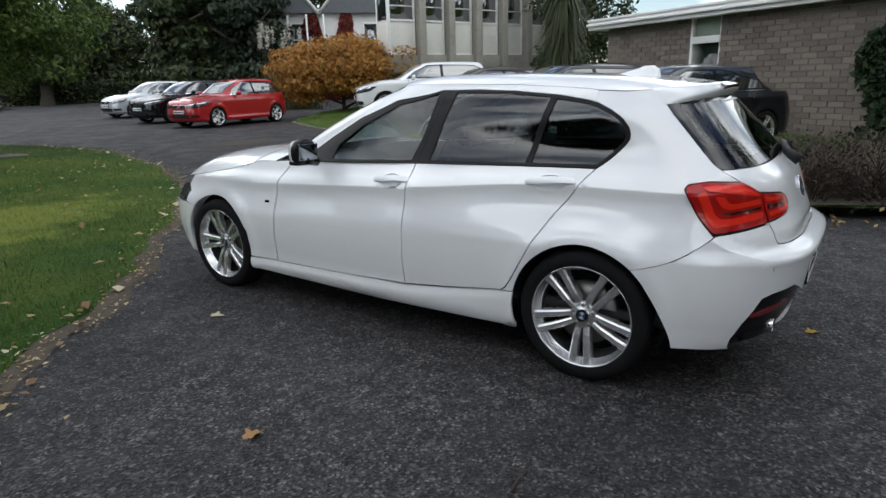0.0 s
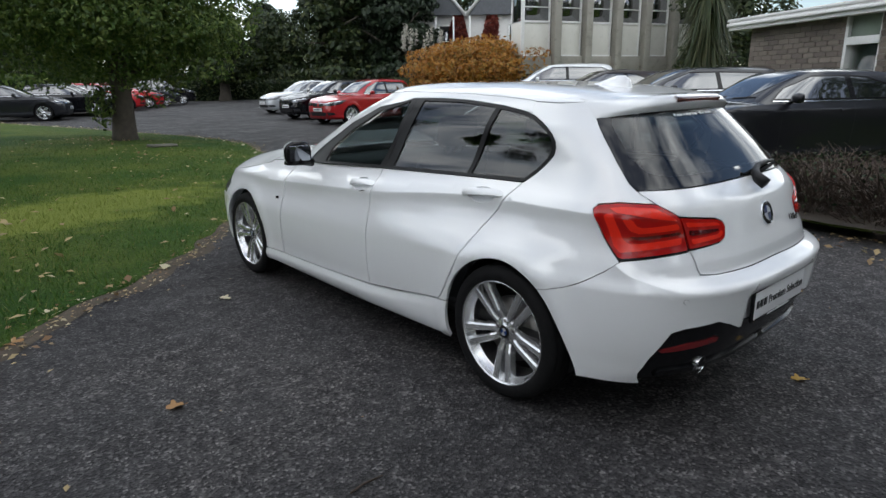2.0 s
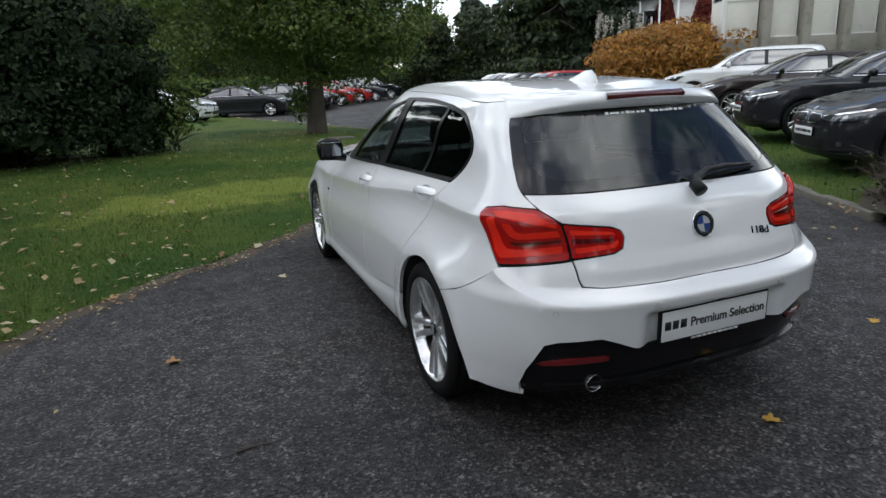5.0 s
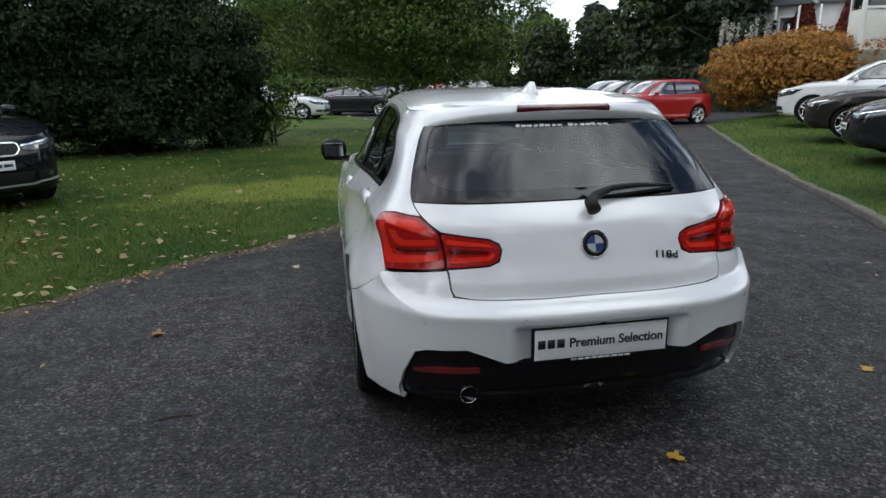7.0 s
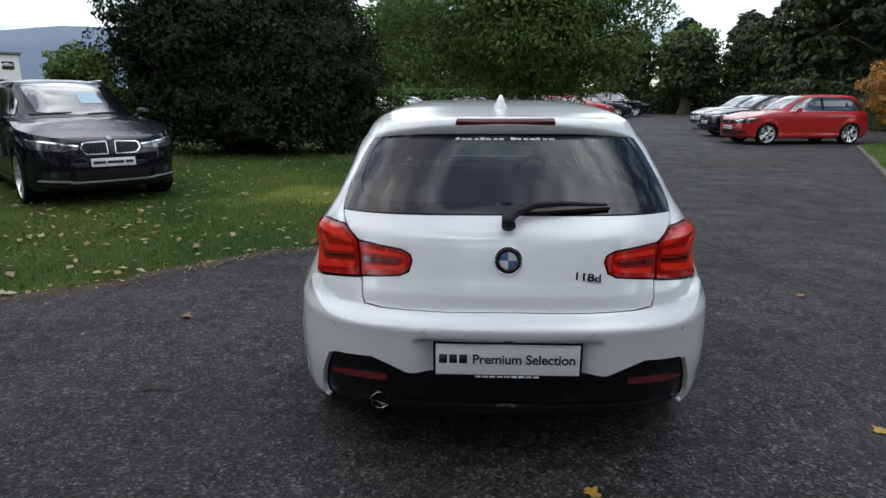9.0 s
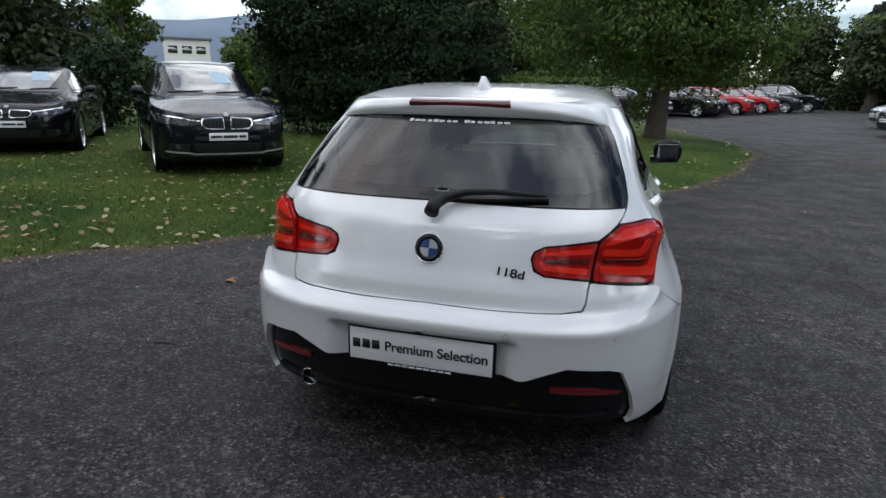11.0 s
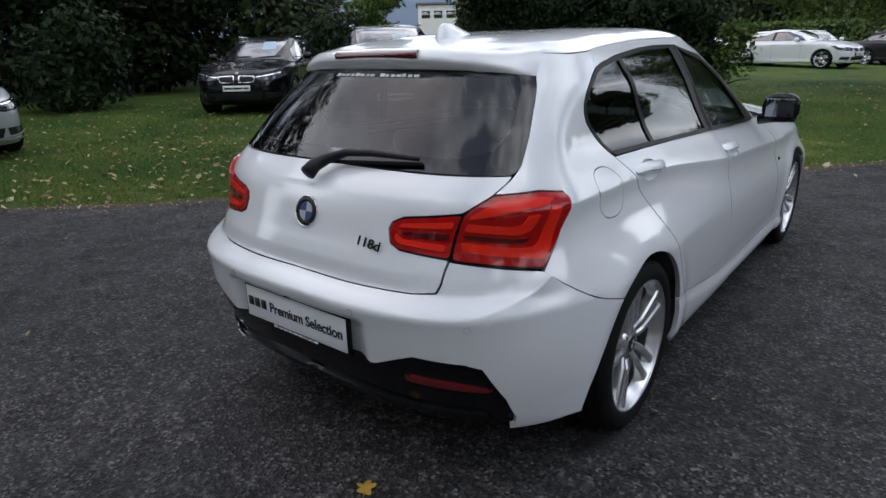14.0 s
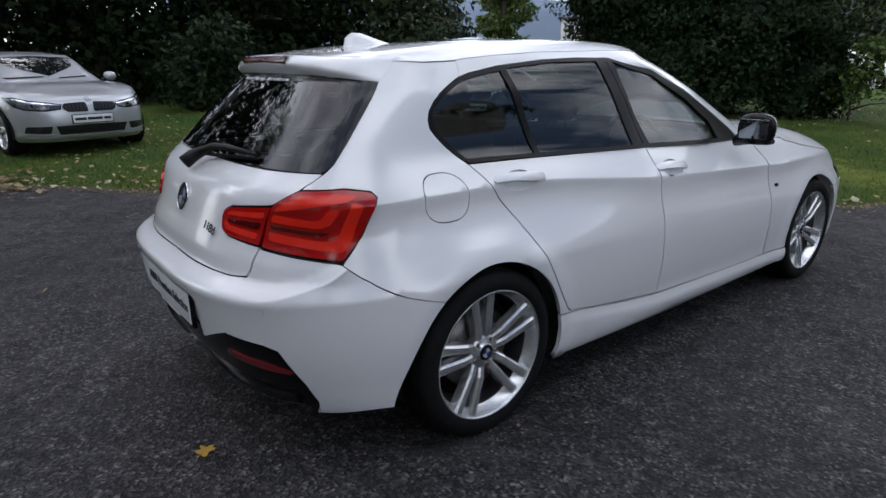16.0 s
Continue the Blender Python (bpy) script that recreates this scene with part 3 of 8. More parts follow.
def hatch_rear():
    return curve((0.15, -0.60), (0.24, -0.76), (0.33, -0.815), (0.45, -0.850), (0.56, -0.861), (0.628, -0.8625), (0.6345, -0.8605), (0.645, -0.851), (0.678, -0.808), (0.690, -0.800), (0.735, -0.794), (0.748, -0.790),
                 (0.80, -0.769), (0.87, -0.746), (0.93, -0.722), (0.965, -0.69), (1.0, -0.645), (1.1, -0.55), (1.2, -0.46), (1.3, -0.37), (1.36, -0.31))


def shoulder(lift):
    """Lines along the crease of the flank, through the door handles."""
    return [[(-0.45 + 2.75 * i / 60, o + lift(-0.45 + 2.75 * i / 60)) for i in range(61)] for o in (0.845, 0.8565, 0.8625, 0.878)]


def hatch_shells():
    """The white hatchback's skin below the belt, and its cabin, which is narrower in front."""
    n_rear = curve((0.3, 3.4), (0.65, 3.2), (0.78, 2.95), (0.9, 3.05), (0.95, 3.2), (1.0, 3.5), (1.1, 3.6), (1.2, 3.3), (1.3, 2.95), (1.4, 2.8))
    arches = ((0.0, 0.32, 0.385, 0.05, 0.010), (2.69, 0.32, 0.385, 0.05, 0.010))
    lift = curve((-0.3, 0.056), (0.1, 0.056), (1.02, -0.010), (2.2, -0.075))
    waist = curve((-0.60, 0.0), (-0.45, 0.014), (-0.22, 0.050), (0.02, 0.066), (0.25, 0.058), (0.95, 0.0))
    body = Shell(0.1, 2.35, hatch_width(), hatch_rear(), curve((0.15, 3.30), (0.3, 3.42), (0.45, 3.462), (0.6, 3.46), (0.7, 3.43), (0.8, 3.36), (1.0, 3.12)),
                 n_rear, curve((0.2, 4.9), (0.6, 4.8), (0.72, 3.9), (0.85, 2.8)), arches, lift, waist)
    cabin = Shell(0.1, 0.95, hatch_width(), hatch_rear(), curve((0.85, 2.50), (0.95, 2.32), (1.0, 2.235), (1.1, 2.045), (1.2, 1.835), (1.3, 1.585), (1.36, 1.40)),
                  n_rear, curve((0.9, 4.2), (1.36, 3.2)), (), curve((-0.3, 0.056), (0.1, 0.056), (1.02, -0.010)), waist)
    return body, cabin

# ---- ground ----
def smooth01(t):
    t = min(max(t, 0.0), 1.0)
    return t * t * (3 - 2 * t)


def land(x, y):
    """Height of the drive: level by the white car, rising gently ahead of it."""
    return 0.40 * smooth01((y - 4.0) / 42.0)


def sheet(xs, ys, height):
    bm = bmesh.new()
    grid = [[bm.verts.new((x, y, height(x, y))) for x in xs] for y in ys]
    for a, b in zip(grid, grid[1:]):
        for i in range(len(xs) - 1):
            bm.faces.new((a[i], a[i + 1], b[i + 1], b[i]))
    return bm


far_steps = [-1500, -700, -300, -140, -80, -50, -30]
solid("ground", sheet(far_steps + [-20 + 4 * i for i in range(19)] + [70, 110, 180, 350, 700, 1500], far_steps + [-24 + 4 * i for i in range(26)] + [90, 120, 180, 350, 700, 1500],
      lambda x, y: land(x, y) - 0.05), MEADOW, "grass and bare earth around the car park", "ground", "structure")
solid("drive", sheet([-16 + 1.0 * i for i in range(51)], [-7.5 + 1.0 * i for i in range(61)], lambda x, y: land(x, y)), ASPHALT, "dark worn asphalt drive with pale patches", "road", "structure")

LAWN_EDGE = [(-13.5, -6.5), (-9.5, -4.0), (-7.2, -2.2), (-6.0, -1.0), (-5.2, -0.25), (-4.45, 0.35), (-3.7, 1.15), (-3.05, 1.72), (-2.55, 2.3), (-2.0, 2.8), (-1.45, 3.25), (-0.95, 3.75), (-0.35, 4.55),
             (0.25, 5.15), (0.85, 6.0), (1.7, 7.3), (2.5, 9.1), (3.1, 11.0), (3.55, 12.8), (3.6, 14.4), (3.2, 16.6), (2.5, 19.0), (1.7, 21.8), (0.6, 25.0), (-0.4, 28.5)]
KERB_LINE = [(4.05, 1.3), (4.5, 2.27), (5.16, 3.61), (5.8, 5.08), (6.9, 7.3), (8.5, 10.3), (10.0, 13.1), (11.2, 15.4), (12.4, 16.4)]


def edge_distance(line, x, y):
    best = 1e9
    for (x0, y0), (x1, y1) in zip(line, line[1:]):
        dx, dy = x1 - x0, y1 - y0
        t = min(max(((x - x0) * dx + (y - y0) * dy) / (dx * dx + dy * dy), 0.0), 1.0)
        best = min(best, math.hypot(x - x0 - t * dx, y - y0 - t * dy))
    return best


def lawn_height(x, y):
    d = edge_distance(LAWN_EDGE, x, y)
    return land(x, y) + 0.012 + 0.20 * (1 - math.exp(-d / 3.5))


def verge_height(x, y):
    d = edge_distance(KERB_LINE, x, y)
    return land(x, y) + 0.075 + (0.06 + 0.16 * smooth01((y - 3.5) / 8.0)) * (1 - math.exp(-d / 2.0))


def wobbly(line, amount, step, seed):
    out = []
    for i, (x, y) in enumerate(dense(line, step, False)):
        out.append((x + amount * noise.noise((x * 2.1, y * 2.1, seed)), y + amount * noise.noise((x * 2.1 + 9, y * 2.1, seed))))
    return out


LAWN_RIM = wobbly(LAWN_EDGE, 0.10, 0.14, 3.0)


def meadow(poly, height, step):
    pts, tris = flat_fill(poly, (), step)
    bm = bmesh.new()
    vs = [bm.verts.new((x, y, height(x, y))) for x, y in pts]
    for f in tris:
        bm.faces.new([vs[i] for i in f])
    bmesh.ops.delete(bm, geom=[v for v in bm.verts if not v.link_faces], context="VERTS")
    bm.normal_update()
    if sum(f.normal.z for f in bm.faces) < 0:
        bmesh.ops.reverse_faces(bm, faces=bm.faces[:])
    return bm


LEFT_POLY = LAWN_RIM + [(-6, 40), (-40, 40), (-40, -9), (-20, -9)]
solid("lawn", meadow(LEFT_POLY, lawn_height, 0.7), LAWN, "patchy green lawn strewn with fallen leaves", "lawn", "structure")
VERGE_POLY = KERB_LINE + [(15.5, 17.5), (30, 19), (30, -6), (8, -6), (4.2, -2.6), (3.75, -1.4), (3.45, -0.6), (3.5, 0.0), (3.7, 0.7)]
solid("verge", meadow([(x, y) for x, y in VERGE_POLY], verge_height, 0.7), LAWN, "green grass verge behind a low kerb", "lawn", "structure")


def kerb():
    """Low worn kerb stones along the verge, one object each."""
    root = thing("kerb", "low mossy kerb of worn stones beside the verge", "kerb", kind="structure")
    pts = dense(KERB_LINE, 0.9, False)
    me = None
    for i, ((x0, y0), (x1, y1)) in enumerate(zip(pts, pts[1:])):
        if me is None:
            me = mesh_of(boxed((-0.44, -0.06, -0.06), (0.44, 0.06, 0.085), 0.018), "kerb_stone", KERB)
        ob = new("kerb_stone", me)
        ob.parent = root
        ob.matrix_basis = pose((x0 + x1) / 2, (y0 + y1) / 2, land(x0, y0) + random.uniform(-0.015, 0.005), random.uniform(-2, 2), random.uniform(-1, 1), math.degrees(math.atan2(y1 - y0, x1 - x0)))


kerb()

# ---- buildings ----
WALL_DIR = Vector((0.49, 0.872, 0))
WALL_OUT = Vector((-0.872, 0.49, 0))
CORNER = Vector((14.15, 5.45, 0))


def wall_frame(u, z, out=0.0):
    """A place on the brick wall: u metres from its far corner towards the drive's near end, z up, out of its face."""
    p = CORNER - WALL_DIR * u + WALL_OUT * out
    return Vector((p.x, p.y, z))


def wall_box(u0, u1, z0, z1, o0, o1, bevel=0.0):
    m = Matrix.Translation(CORNER) @ Matrix(((-WALL_DIR.x, WALL_OUT.x, 0, 0), (-WALL_DIR.y, WALL_OUT.y, 0, 0), (0, 0, 1, 0), (0, 0, 0, 1)))
    bm = boxed((u0, o0, z0), (u1, o1, z1), bevel, m)
    bmesh.ops.recalc_face_normals(bm, faces=bm.faces[:])
    return bm


house = thing("brick_bungalow", "low brown brick bungalow with a white fascia", "house")
WIN0, WIN1 = 2.95, 3.80
EAVE = 2.66
part("wall", wall_box(0.0, WIN0, -0.1, EAVE, -0.30, -0.012), MORTAR, house, "mortar bed of the brick wall")
wall_b = part("wall", wall_box(WIN1, 12.0, -0.1, EAVE, -0.30, -0.012), MORTAR, house, "mortar bed of the brick wall")
part("wall_return", wall_box(0.0, 0.28, -0.1, EAVE, -6.0, -0.31), MORTAR, house)
part("fascia", wall_box(-0.45, 12.4, EAVE - 0.02, EAVE + 0.24, 0.30, 0.36, 0.008), FRAME_WHITE, house, "white painted fascia board")
part("fascia_cap", wall_box(-0.47, 12.4, EAVE + 0.20, EAVE + 0.26, 0.355, 0.40, 0.008), FRAME_WHITE, house)
part("gutter", wall_box(-0.47, 12.4, EAVE + 0.07, EAVE + 0.15, 0.362, 0.43, 0.02), FRAME_WHITE, house, "white gutter")
part("fascia_end", wall_box(-0.45, -0.39, EAVE - 0.02, EAVE + 0.24, -6.0, 0.30, 0.008), FRAME_WHITE, house)
part("soffit", wall_box(-0.40, 12.4, EAVE + 0.0, EAVE + 0.03, -0.3, 0.31), FRAME_WHITE, house)
part("roof", wall_box(-0.40, 12.4, EAVE + 0.03, EAVE + 0.24, -7.0, 0.30), SLATE, house, "flat dark roof")
win = part("window", wall_box(WIN0, WIN0 + 0.075, 0.55, EAVE, -0.12, 0.015, 0.006), FRAME_WHITE, house, "white window frame")
part("frame", wall_box(WIN1 - 0.04, WIN1, 0.55, EAVE, -0.12, -0.02, 0.006), FRAME_WHITE, win)
part("transom", wall_box(WIN0 + 0.075, WIN1 + 0.02, 2.08, 2.24, -0.12, 0.03, 0.008), FRAME_WHITE, win, "white transom")
part("sill", wall_box(WIN0, WIN1, 0.50, 0.56, -0.12, 0.06, 0.008), FRAME_WHITE, win)
part("under_panel", wall_box(WIN0, WIN1, -0.1, 0.50, -0.3, -0.02), MORTAR, win)
part("blind", wall_box(WIN0 + 0.075, WIN1 - 0.04, 0.56, 2.08, -0.16, -0.13), BLIND, win, "pale green blind behind the glass")
pane = part("pane", wall_box(WIN0 + 0.075, WIN1 - 0.04, 0.56, 2.08, -0.078, -0.07), GLASS, win, "window pane")
pane.visible_shadow = False
part("upper_panel", wall_box(WIN0 + 0.075, WIN1 - 0.04, 2.24, EAVE, -0.10, -0.07), BLIND, win, "dull panel over the window")

office = thing("office_block", "concrete office block with tall fins, pale panels and dark windows", "building", pose(16.06, 14.9, 0, 0, 0, -20))
bay, n_bays, SILL_Z, PANEL_TOP, WIN_TOP = 1.43, 6, 2.42, 3.72, 5.25
LONG = bay * n_bays + 0.5
part("lower_wall", boxed((0, 0.05, -0.1), (LONG, 0.35, 1.75)), CONCRETE, office, "shaded ground-floor wall")
part("sill_band", boxed((-0.12, -0.10, 1.75), (LONG, 0.35, SILL_Z), 0.02), CONCRETE, office, "concrete band")


def slant(z0, z1, x0, y0):
    """The block behind the facade; its flank slants back."""
    bm = bmesh.new()
    ring = ((x0, y0), (LONG, y0), (LONG, 9.0), (x0 + 5.6, 9.0))
    lo = [bm.verts.new((x, y, z0)) for x, y in ring]
    hi = [bm.verts.new((x, y, z1)) for x, y in ring]
    for i in range(4):
        bm.faces.new((lo[i], lo[(i + 1) % 4], hi[(i + 1) % 4], hi[i]))
    bm.faces.new(hi)
    bm.faces.new(lo[::-1])
    return bm


part("core", slant(-0.1, 7.4, 0.02, 0.36), CONCRETE, office, smooth=False)
part("end_wall", boxed((LONG, -0.2, -0.1), (LONG + 0.35, 9.0, 7.4), 0.02), RENDERED, office, "pale end wall")
part("parapet", slant(WIN_TOP + 0.35, 7.6, -0.2, -0.35), CONCRETE, office, "concrete parapet", smooth=False)
for i in range(n_bays + 1):
    x = i * bay - 0.12
    if i:
        part("fin", boxed((x - 0.15, -0.34, 0.3), (x + 0.15, 0.05, WIN_TOP + 0.4), 0.02), CONCRETE, office, "tall concrete fin")
    if i == n_bays:
        break
    a, b = x + (0.19 if i else 0.02), x + bay - 0.19
    pn = part("panel", boxed((a + 0.05, 0.02, SILL_Z + 0.05), (b - 0.05, 0.10, PANEL_TOP - 0.06), 0.01), PANEL, office, "pale cladding panel")
    for lo, hi in (((a, SILL_Z), (a + 0.05, WIN_TOP)), ((b - 0.05, SILL_Z), (b, WIN_TOP)), ((a, SILL_Z), (b, SILL_Z + 0.05)), ((a, PANEL_TOP - 0.06), (b, PANEL_TOP + 0.02)), ((a, WIN_TOP - 0.06), (b, WIN_TOP))):
        part("frame", boxed((lo[0], -0.02, lo[1]), (hi[0], 0.12, hi[1]), 0.006), FRAME_WHITE, pn)
    part("window", boxed((a + 0.05, 0.08, PANEL_TOP + 0.02), (b - 0.05, 0.10, WIN_TOP - 0.06)), PANE, pn, "dark office window")
    part("mullion", boxed((a + 0.05, 0.03, PANEL_TOP + 0.50), (b - 0.05, 0.085, PANEL_TOP + 0.54)), FRAME_WHITE, pn)
    part("ground_window", boxed((a + 0.05, 0.0, 0.6), (b - 0.05, 0.045, 1.70)), PANE, office, "dark ground-floor window")
for z0, z1, mat in ((SILL_Z + 0.05, PANEL_TOP - 0.05, PANEL), (PANEL_TOP, WIN_TOP, PANE)):
    part("side_bay", boxed((-0.14, 0.02, z0), (-0.03, 0.80, z1), 0.01), mat, office)
for y in (0.0, 0.80):
    part("side_frame", boxed((-0.16, y - 0.03, SILL_Z), (-0.02, y + 0.03, WIN_TOP), 0.006), FRAME_WHITE, office)

old = thing("old_house", "old gabled house grown over with red creeper", "house")
HX, HY = 26.6, 31.2
house_face = pose(HX, HY, 0, 0, 0, -42)
part("wall", boxed((-3.2, 0.0, -0.1), (6.5, 6.0, 6.2), 0.0, house_face), RENDERED, old, "pale rendered wall")
bm = bmesh.new()
for x0, x1, z in ((-3.5, 1.2, 8.6), (1.2, 6.8, 9.2)):
    a = [bm.verts.new(house_face @ Vector(p)) for p in ((x0, -0.4, 5.9), (x1, -0.4, 5.9), ((x0 + x1) / 2, -0.4, z), (x0, 6.4, 5.9), (x1, 6.4, 5.9), ((x0 + x1) / 2, 6.4, z))]
    for f in ((0, 1, 2), (3, 5, 4), (0, 2, 5, 3), (1, 4, 5, 2), (0, 3, 4, 1)):
        bm.faces.new([a[i] for i in f])
bmesh.ops.recalc_face_normals(bm, faces=bm.faces[:])
part("roof", bm, SLATE, old, "slate gables", False)
for x0, x1, z in ((-3.5, 1.2, 8.6), (1.2, 6.8, 9.2)):
    for xa, xb in ((x0, (x0 + x1) / 2), (x1, (x0 + x1) / 2)):
        part("bargeboard", tube([house_face @ Vector((xa, -0.45, 5.85)), house_face @ Vector((xb, -0.45, z))], 0.11, 6), FRAME_WHITE, old, "white bargeboard")
for x in (-2.2, -0.6, 4.2):
    w = part("window", boxed((x, -0.04, 3.3), (x + 0.9, 0.03, 5.2), 0.0, house_face), PANE, old, "dark sash window")
    for lo, hi in (((x - 0.08, 3.2), (x, 5.3)), ((x + 0.9, 3.2), (x + 0.98, 5.3)), ((x - 0.08, 5.2), (x + 0.98, 5.32)), ((x - 0.08, 3.15), (x + 0.98, 3.3)), ((x, 4.2), (x + 0.9, 4.26))):
        part("frame", boxed((lo[0], -0.09, lo[1]), (hi[0], -0.0, hi[1]), 0.0, house_face), FRAME_WHITE, w)
for x in (-3.0, -2.0, -0.9, 0.3, 1.4):
    part("post", boxed((x, -0.6, 1.6), (x + 0.12, -0.48, 5.8), 0.0, house_face), FRAME_WHITE, old, "white verandah post")

# ---- trees and shrubs ----
def leaf_cards(name, centres, facing, sizes, material, aspect=0.5, droop=0.25):
    """Many small pointed leaves, four corners each, as one mesh."""
    k = len(centres)
    rng = np.random.default_rng(k)
    n = facing / np.maximum(np.linalg.norm(facing, axis=1, keepdims=True), 1e-6)
    r = rng.normal(size=(k, 3))
    a = r - (r * n).sum(1, keepdims=True) * n
    a /= np.maximum(np.linalg.norm(a, axis=1, keepdims=True), 1e-6)
    b = np.cross(n, a)
    s = sizes[:, None]
    tip = centres + a * s - n * s * droop
    root = centres - a * s
    v = np.stack([root, centres + b * s * aspect + n * s * 0.1, tip, centres - b * s * aspect + n * s * 0.1], 1).reshape(-1, 3)
    me = bpy.data.meshes.new(name)
    me.vertices.add(4 * k)
    me.vertices.foreach_set("co", v.astype(np.float32).ravel())
    me.loops.add(4 * k)
    me.loops.foreach_set("vertex_index", np.arange(4 * k, dtype=np.int32))
    me.polygons.add(k)
    me.polygons.foreach_set("loop_start", np.arange(0, 4 * k, 4, dtype=np.int32))
    me.materials.append(material)
    me.update(calc_edges=True)
    return me


def foliage(blobs, count, size, seed, depth=0.35, clump=0.0):
    """Leaf centres, facings and sizes spread over the outsides of round masses (x, y, z, rx, ry, rz), in clumps."""
    rng = np.random.default_rng(seed)
    blobs = np.array(blobs, float)
    area = blobs[:, 3] * blobs[:, 4] + blobs[:, 4] * blobs[:, 5] + blobs[:, 3] * blobs[:, 5]
    pick = rng.choice(len(blobs), count, p=area / area.sum())
    d = rng.normal(size=(count, 3))
    if clump:
        seeds = rng.normal(size=(max(8, count // 60), 3))
        d = seeds[rng.integers(0, len(seeds), count)] / 1.0 + clump * d
    d /= np.linalg.norm(d, axis=1, keepdims=True)
    r = 1.0 - depth * rng.random(count) ** 1.6
    wob = 1 + 0.18 * np.sin(5.1 * d[:, 0] + 1.3 * pick + seed) * np.cos(4.3 * d[:, 1] - pick) + 0.12 * np.sin(9.7 * d[:, 2] + 2 * pick)
    c = blobs[pick, :3] + d * blobs[pick, 3:] * (r * wob)[:, None]
    face = d + 0.7 * rng.normal(size=(count, 3)) + np.array([0, 0, 0.35])
    return c, face, size * rng.uniform(0.6, 1.35, count)


def crown_blobs(x, y, z0, z1, radius, count, seed, flat=1.0):
    """Round masses that make up a crown between two heights."""
    rng = np.random.default_rng(seed)
    out = []
    for i in range(count):
        t = (i + 0.5) / count
        z = z0 + (z1 - z0) * t
        wide = radius * math.sin(math.pi * min(0.93, 0.16 + 0.8 * t)) ** 0.6
        a = 2.4 * i + rng.uniform(-0.5, 0.5)
        r = wide * rng.uniform(0.25, 0.62)
        s = radius * rng.uniform(0.38, 0.55)
        out.append((x + r * math.cos(a), y + r * math.sin(a), z, s, s, s * 0.75 * flat))
    return out


def limbs(base, top, r0, spread, count, seed, first=0.35):
    """A tapered trunk with forked limbs."""
    rng = random.Random(seed)
    b, t = Vector(base), Vector(top)
    bm = bmesh.new()
    pts = [b + Vector((0, 0, -0.15))] + [b.lerp(t, k) + Vector((rng.uniform(-0.06, 0.06), rng.uniform(-0.06, 0.06), 0)) * k * 3 for k in (0.02, 0.12, 0.3, 0.5, 0.7, 0.85, 1.0)]
    tube(pts, [r0 * 1.5, r0 * 1.25, r0, r0 * 0.88, r0 * 0.72, r0 * 0.5, r0 * 0.3, r0 * 0.1], 12, True, bm)
    for i in range(count):
        k = first + (0.95 - first) * i / max(1, count - 1)
        p = b.lerp(t, k)
        a = 2.4 * i + rng.uniform(-0.4, 0.4)
        reach = spread * (1.15 - 0.7 * k) * rng.uniform(0.7, 1.1)
        q1 = p + Vector((math.cos(a) * reach * 0.5, math.sin(a) * reach * 0.5, reach * rng.uniform(0.15, 0.4)))
        q2 = p + Vector((math.cos(a + 0.2) * reach, math.sin(a + 0.2) * reach, reach * rng.uniform(0.2, 0.6)))
        rr = r0 * (1 - k) * 0.55 + 0.015
        tube([p, q1, q2], [rr, rr * 0.6, rr * 0.2], 7, True, bm)
    return bm


def tree(name, label, x, y, z, height, radius, material, leaves, size, seed, clear=0.28, trunk=0.16, flat=1.0, extra=(), count=16, group="", bark=BARK, depth=0.4, category="tree"):
    root = thing(name, label, category, pose(x, y, z), group)
    part("trunk", limbs((0, 0, 0), (0.1 * radius, -0.05 * radius, height * 0.86), trunk, radius * 0.85, 9, seed, max(0.2, clear)), bark, root, "bare tapered trunk and limbs")
    blobs = crown_blobs(0, 0, height * clear + radius * 0.15, height * 0.92, radius, count, seed, flat) + list(extra)
    ob = new("crown", leaf_cards("crown", *foliage(blobs, leaves, size, seed, depth), material))
    ob.parent = root
    return root


# the tall dark evergreen shrub on the lawn
yew = thing("evergreen_shrub", "huge dense dark evergreen shrub on the lawn", "shrub", pose(-5.3, 11.6, 0.1))
part("trunk", limbs((0, 0, 0), (0, 0, 5.6), 0.22, 1.8, 10, 5, 0.12), BARK, yew)
mass = [(0, 0, 1.2, 2.5, 1.9, 1.35), (-1.0, -0.3, 2.6, 1.9, 1.7, 1.5), (1.25, -0.2, 2.2, 1.7, 1.6, 1.4), (0.0, 0.2, 3.9, 2.1, 1.8, 1.5), (-0.9, 0.1, 5.0, 1.5, 1.5, 1.4), (0.8, 0.2, 4.9, 1.4, 1.4, 1.4), (0, 0, 6.2, 1.5, 1.4, 1.3), (2.25, 0.5, 1.0, 0.95, 1.0, 1.1), (-1.9, -0.2, 1.4, 0.8, 0.9, 1.2)]
ry = random.Random(4)
for a, b, c, d, e, f in mass[:7]:
    for i in range(7):
        u, w = ry.uniform(0, 6.283), ry.uniform(-0.5, 0.9)
        k = math.sqrt(1 - w * w)
        r = ry.uniform(0.38, 0.68)
        mass.append((a + d * 0.92 * k * math.cos(u), b + e * 0.92 * k * math.sin(u), c + f * 0.92 * w, r, r, r * 0.75))
inner = [(a, b, c, d * 0.72, e * 0.72, f * 0.72) for a, b, c, d, e, f in mass[:9]]
ob = new("crown", leaf_cards("crown", *foliage(mass, 120000, 0.046, 7, 0.34, 0.0), YEW))
ob.parent = yew
ob = new("inner_crown", leaf_cards("inner_crown", *foliage(inner, 14000, 0.20, 8, 0.25), YEW))
ob.parent = yew
